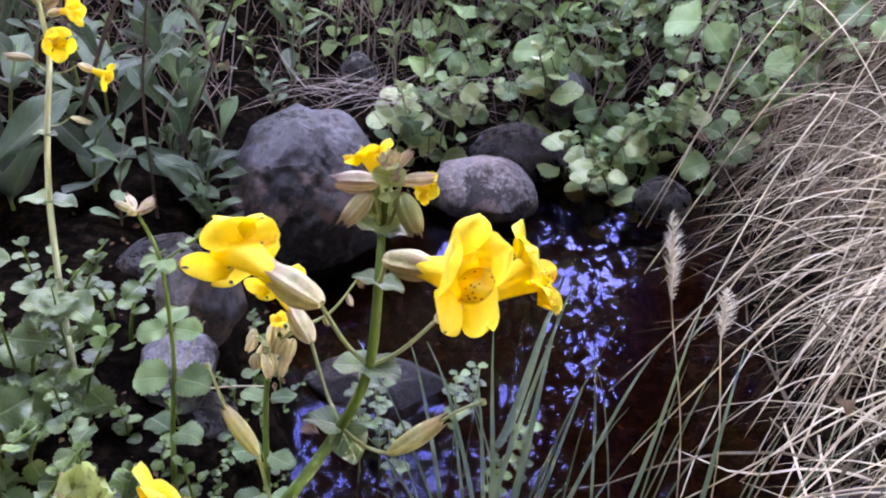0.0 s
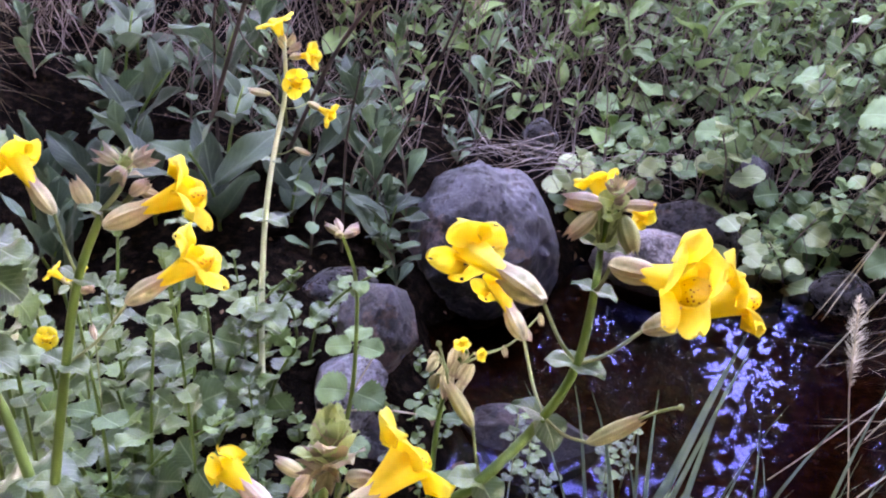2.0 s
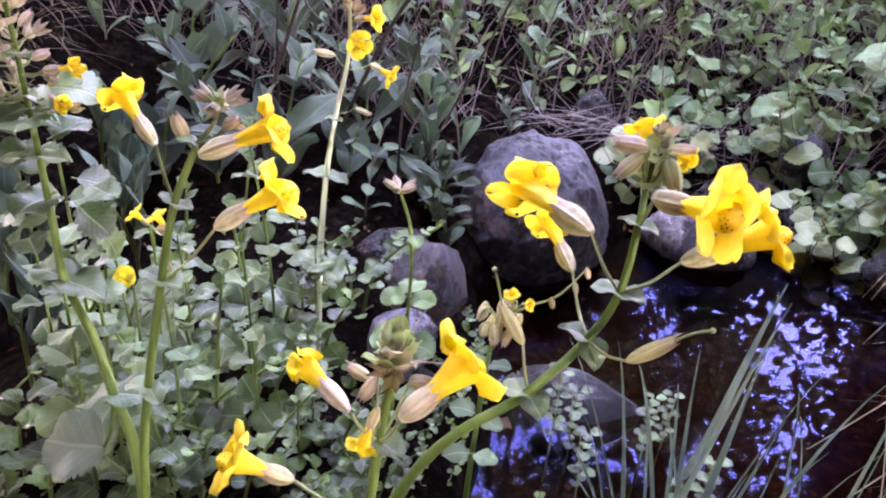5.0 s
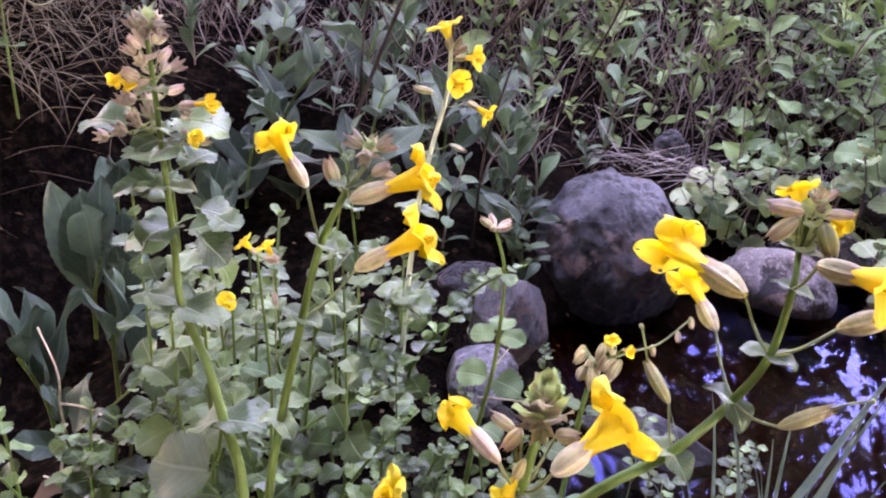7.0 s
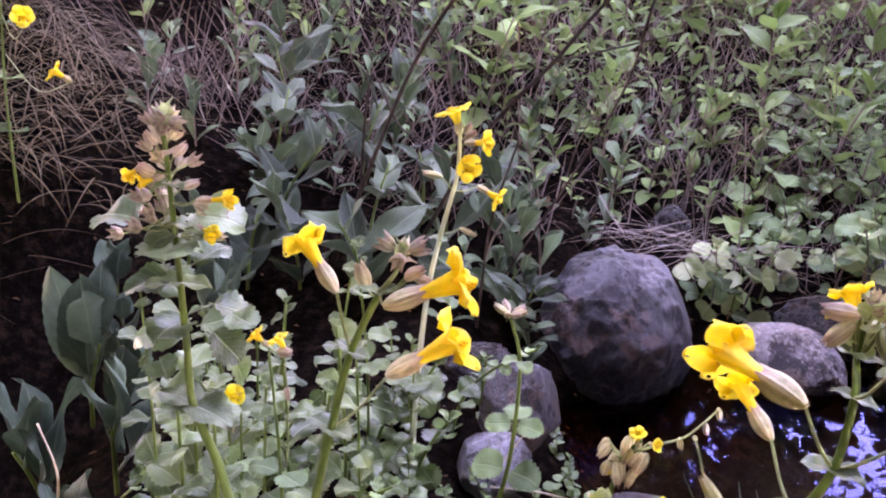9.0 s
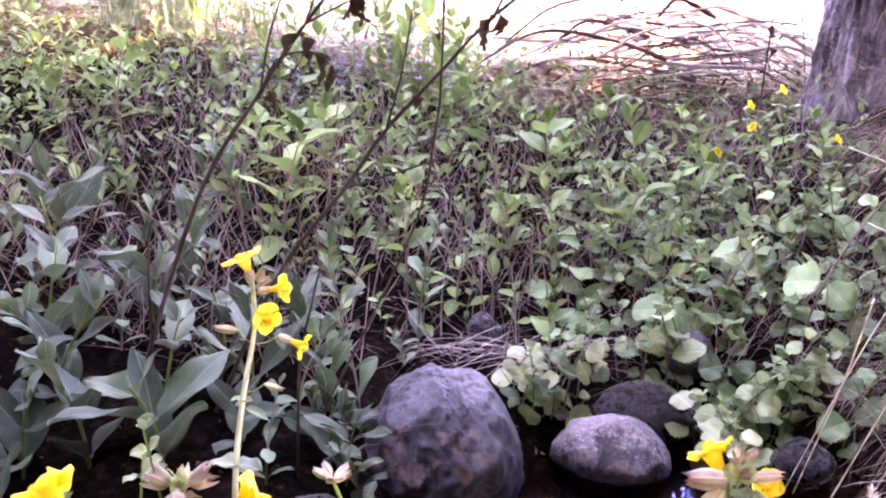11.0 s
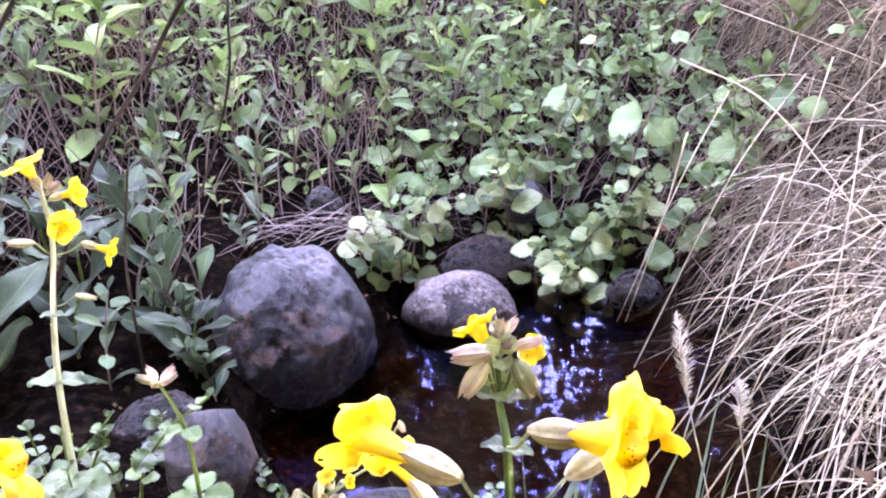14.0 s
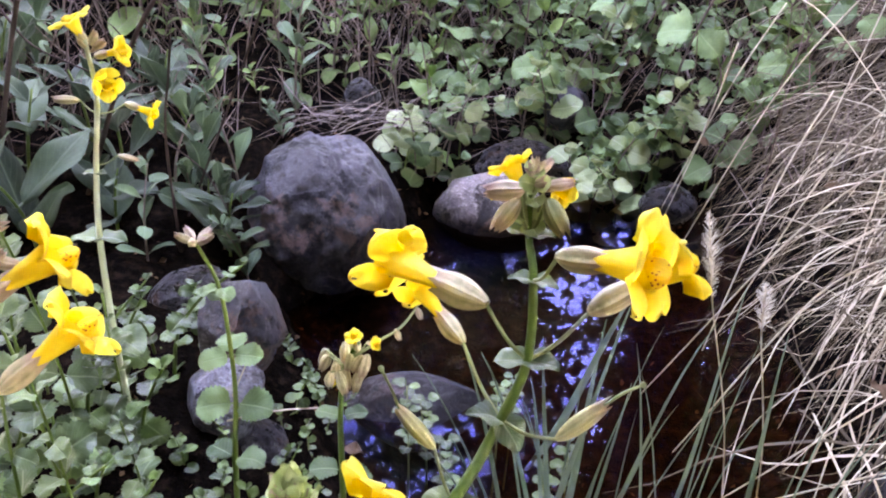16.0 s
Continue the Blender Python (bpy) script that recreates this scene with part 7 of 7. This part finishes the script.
def hollow_twigs():
    for pts, r0, lab in (([(-0.48, 0.35, 0.028), (-0.457, 0.345, 0.10), (-0.45, 0.34, 0.138), (-0.448, 0.34, 0.171), (-0.464, 0.34, 0.206)], 0.0012, "bleached bent dead twig standing in the hollow"),
                         ([(-0.45, 0.34, 0.139), (-0.42, 0.34, 0.148), (-0.393, 0.34, 0.148)], 0.0009, "short pale dead twig lying among leaves"),
                         ([(-0.437, 0.34, 0.04), (-0.425, 0.34, 0.09), (-0.416, 0.34, 0.122)], 0.0016, "thick bleached straw standing in the hollow"),
                         ([(-0.178, 0.56, 0.125), (-0.14, 0.57, 0.13), (-0.105, 0.58, 0.128)], 0.0008, "pale thin dead twig lying on the bank"),
                         ([(-0.178, 0.58, 0.135), (-0.165, 0.58, 0.165), (-0.155, 0.58, 0.186)], 0.0007, "thin brown dead twig leaning on a rock"),
                         ([(-0.47, 0.33, 0.06), (-0.43, 0.33, 0.07), (-0.40, 0.335, 0.10)], 0.0008, "thin pale straw leaning in the hollow")):
        P = thing("dead_twig", pts[0], lab, "twig", "pale twigs")
        part("twig", tube_mesh("twig", [local(P, p) for p in pts], r0, r0 * 0.7, MAT_STRAW, 6, 5, 0.2), P)


hollow_twigs()
sedge()
seed_heads()
dead_stalks()


def water_sprigs():
    """Little pale sprigs growing out of the water by the slab."""
    r = random.Random(61)
    for x, y, h in ((0.045, 0.66, 0.09), (0.06, 0.70, 0.07), (0.11, 0.62, 0.07), (-0.02, 0.62, 0.10), (-0.035, 0.60, 0.13), (0.0, 0.58, 0.09), (0.09, 0.60, 0.05)):
        z = hz(x, y)
        P = thing("water_sprig", (x, y, z), "little pale green sprig with tiny leaves rising from the water", "plant", "water sprigs")
        top = h + WATER - z
        part("stem", tube_mesh("stem", [(0, 0, -0.005), (0.003, 0, top * 0.5), (r.uniform(-0.01, 0.01), 0, top)], 0.0009, 0.0006, MAT_STEM_PALE, 5, 4), P)
        for k in range(6):
            zz = top - 0.011 * k * (0.7 + h * 4)
            a = k * 1.57 + r.uniform(-0.3, 0.3)
            for s in (0, math.pi):
                part("leaf", r.choice(LEAF_SMALL), P, aim((0.002, 0, zz), (math.cos(a + s), math.sin(a + s), 0.25), (0, 0, 1), r.uniform(0.009, 0.015)))


water_sprigs()


def far_edge_plants():
    r = random.Random(91)
    # blue flower spikes among the slope's plants
    for x, y, z in ((-0.83, 2.0, 0.60), (-0.78, 2.02, 0.56), (-0.46, 2.0, 0.62), (-0.40, 2.1, 0.60), (-0.70, 2.15, 0.58), (-0.92, 2.1, 0.60), (-1.08, 2.36, 0.66), (-0.99, 2.37, 0.68), (-0.71, 2.16, 0.585), (-0.55, 2.29, 0.69), (-0.50, 2.29, 0.66), (-1.197, 2.13, 0.57), (-0.657, 2.165, 0.59), (-0.60, 2.25, 0.64)):
        g = hz(x, y)
        P = thing("flower_spike", (x, y, g), "slim stalk with whorls of small violet-blue blossoms", "flower", "blue spikes")
        h = z - g
        part("stem", tube_mesh("stem", [(0, 0, -0.01), (0.004, 0, h * 0.5), (0, 0, h)], 0.002, 0.001, MAT_STEM, 5, 4), P)
        for k in range(5):
            v, f = [], []
            c = Vector((0, 0, h - 0.018 * k))
            for j in range(12):
                a, e = r.uniform(0, 6.28), r.uniform(-0.2, 0.6)
                w = Vector((math.cos(a) * math.cos(e), math.sin(a) * math.cos(e), math.sin(e)))
                ribbon(v, f, [c, c + w * 0.007, c + w * 0.013], 0.0035)
            part("whorl", mesh_of("whorl", v, f, MAT_BLUE), P)
    # tall green grass at the edge of the sun
    for x, y, n, hi in ((-1.35, 2.6, 60, 0.46), (-1.5, 2.75, 60, 0.52), (-1.2, 2.75, 30, 0.36), (-1.62, 2.62, 60, 0.50), (-1.42, 2.85, 50, 0.50), (-1.72, 2.85, 50, 0.52)):
        P = thing("grass_tuft", (x, y, hz(x, y)), "tall tuft of green grass at the edge of the sunlit slope", "grass", "tall grass tufts")
        for _ in range(n):
            a = r.uniform(0, 6.28)
            v, f = [], []
            L = hi * r.uniform(0.6, 1.1)
            b = Vector((r.gauss(0, 0.05), r.gauss(0, 0.05), 0))
            d = Vector((math.cos(a), math.sin(a), 0)) * L * r.uniform(0.1, 0.45)
            ribbon(v, f, [b + d * t * t + Vector((0, 0, L * (t - 0.2 * t * t))) for t in (0, 0.25, 0.5, 0.75, 1)], 0.003, up=Vector((math.sin(a), -math.cos(a), 0.1)))
            part("blade", mesh_of("blade", v, f, MAT_SEDGE), P)
    # dark shrubs behind the tree's far side
    for x, y, s in ((0.98, 2.62, 0.9), (1.08, 2.75, 1.0), (1.20, 2.62, 1.0), (1.02, 2.9, 1.1), (1.15, 3.0, 1.2), (1.30, 2.85, 1.1), (1.42, 2.7, 1.0), (1.26, 3.1, 1.2), (0.94, 2.78, 0.9), (1.42, 3.05, 1.1), (1.10, 3.25, 1.7), (1.25, 3.35, 1.8), (1.42, 3.3, 1.8), (1.58, 3.2, 1.7), (1.70, 3.0, 1.6), (1.35, 2.95, 1.5), (1.55, 2.85, 1.4), (1.18, 3.12, 1.5), (1.75, 3.3, 1.8), (1.00, 3.3, 1.5)):
        P = leafy_plant("shrub", "dark leafy shrub standing behind the tree", "dark shrubs", LEAF_DOCK, MAT_TWIG, int(x * 100 + y * 7), 0.30 * s, 8, 0.10 * s, rise=0.4, stem_r=0.004, category="shrub", lean=0.3)
        P.location = (x, y, hz(x, y))
    # broad leaves that push through the dry grass
    for x, y, s in ((0.58, 1.5, 0.9), (0.47, 1.36, 0.8), (0.74, 1.78, 0.9), (0.52, 1.42, 0.7), (0.9, 2.05, 1.0), (0.62, 1.62, 0.8)):
        P = leafy_plant("sage_plant", "green long-leaved plant pushing through dry grass", "plants in the dry grass", LEAF_FRESH, MAT_BROWN, int(x * 100), 0.10, 3, 0.10 * s, rise=0.85, stem_r=0.0018, tip=False)
        P.location = (x, y, hz(x, y))


far_edge_plants()
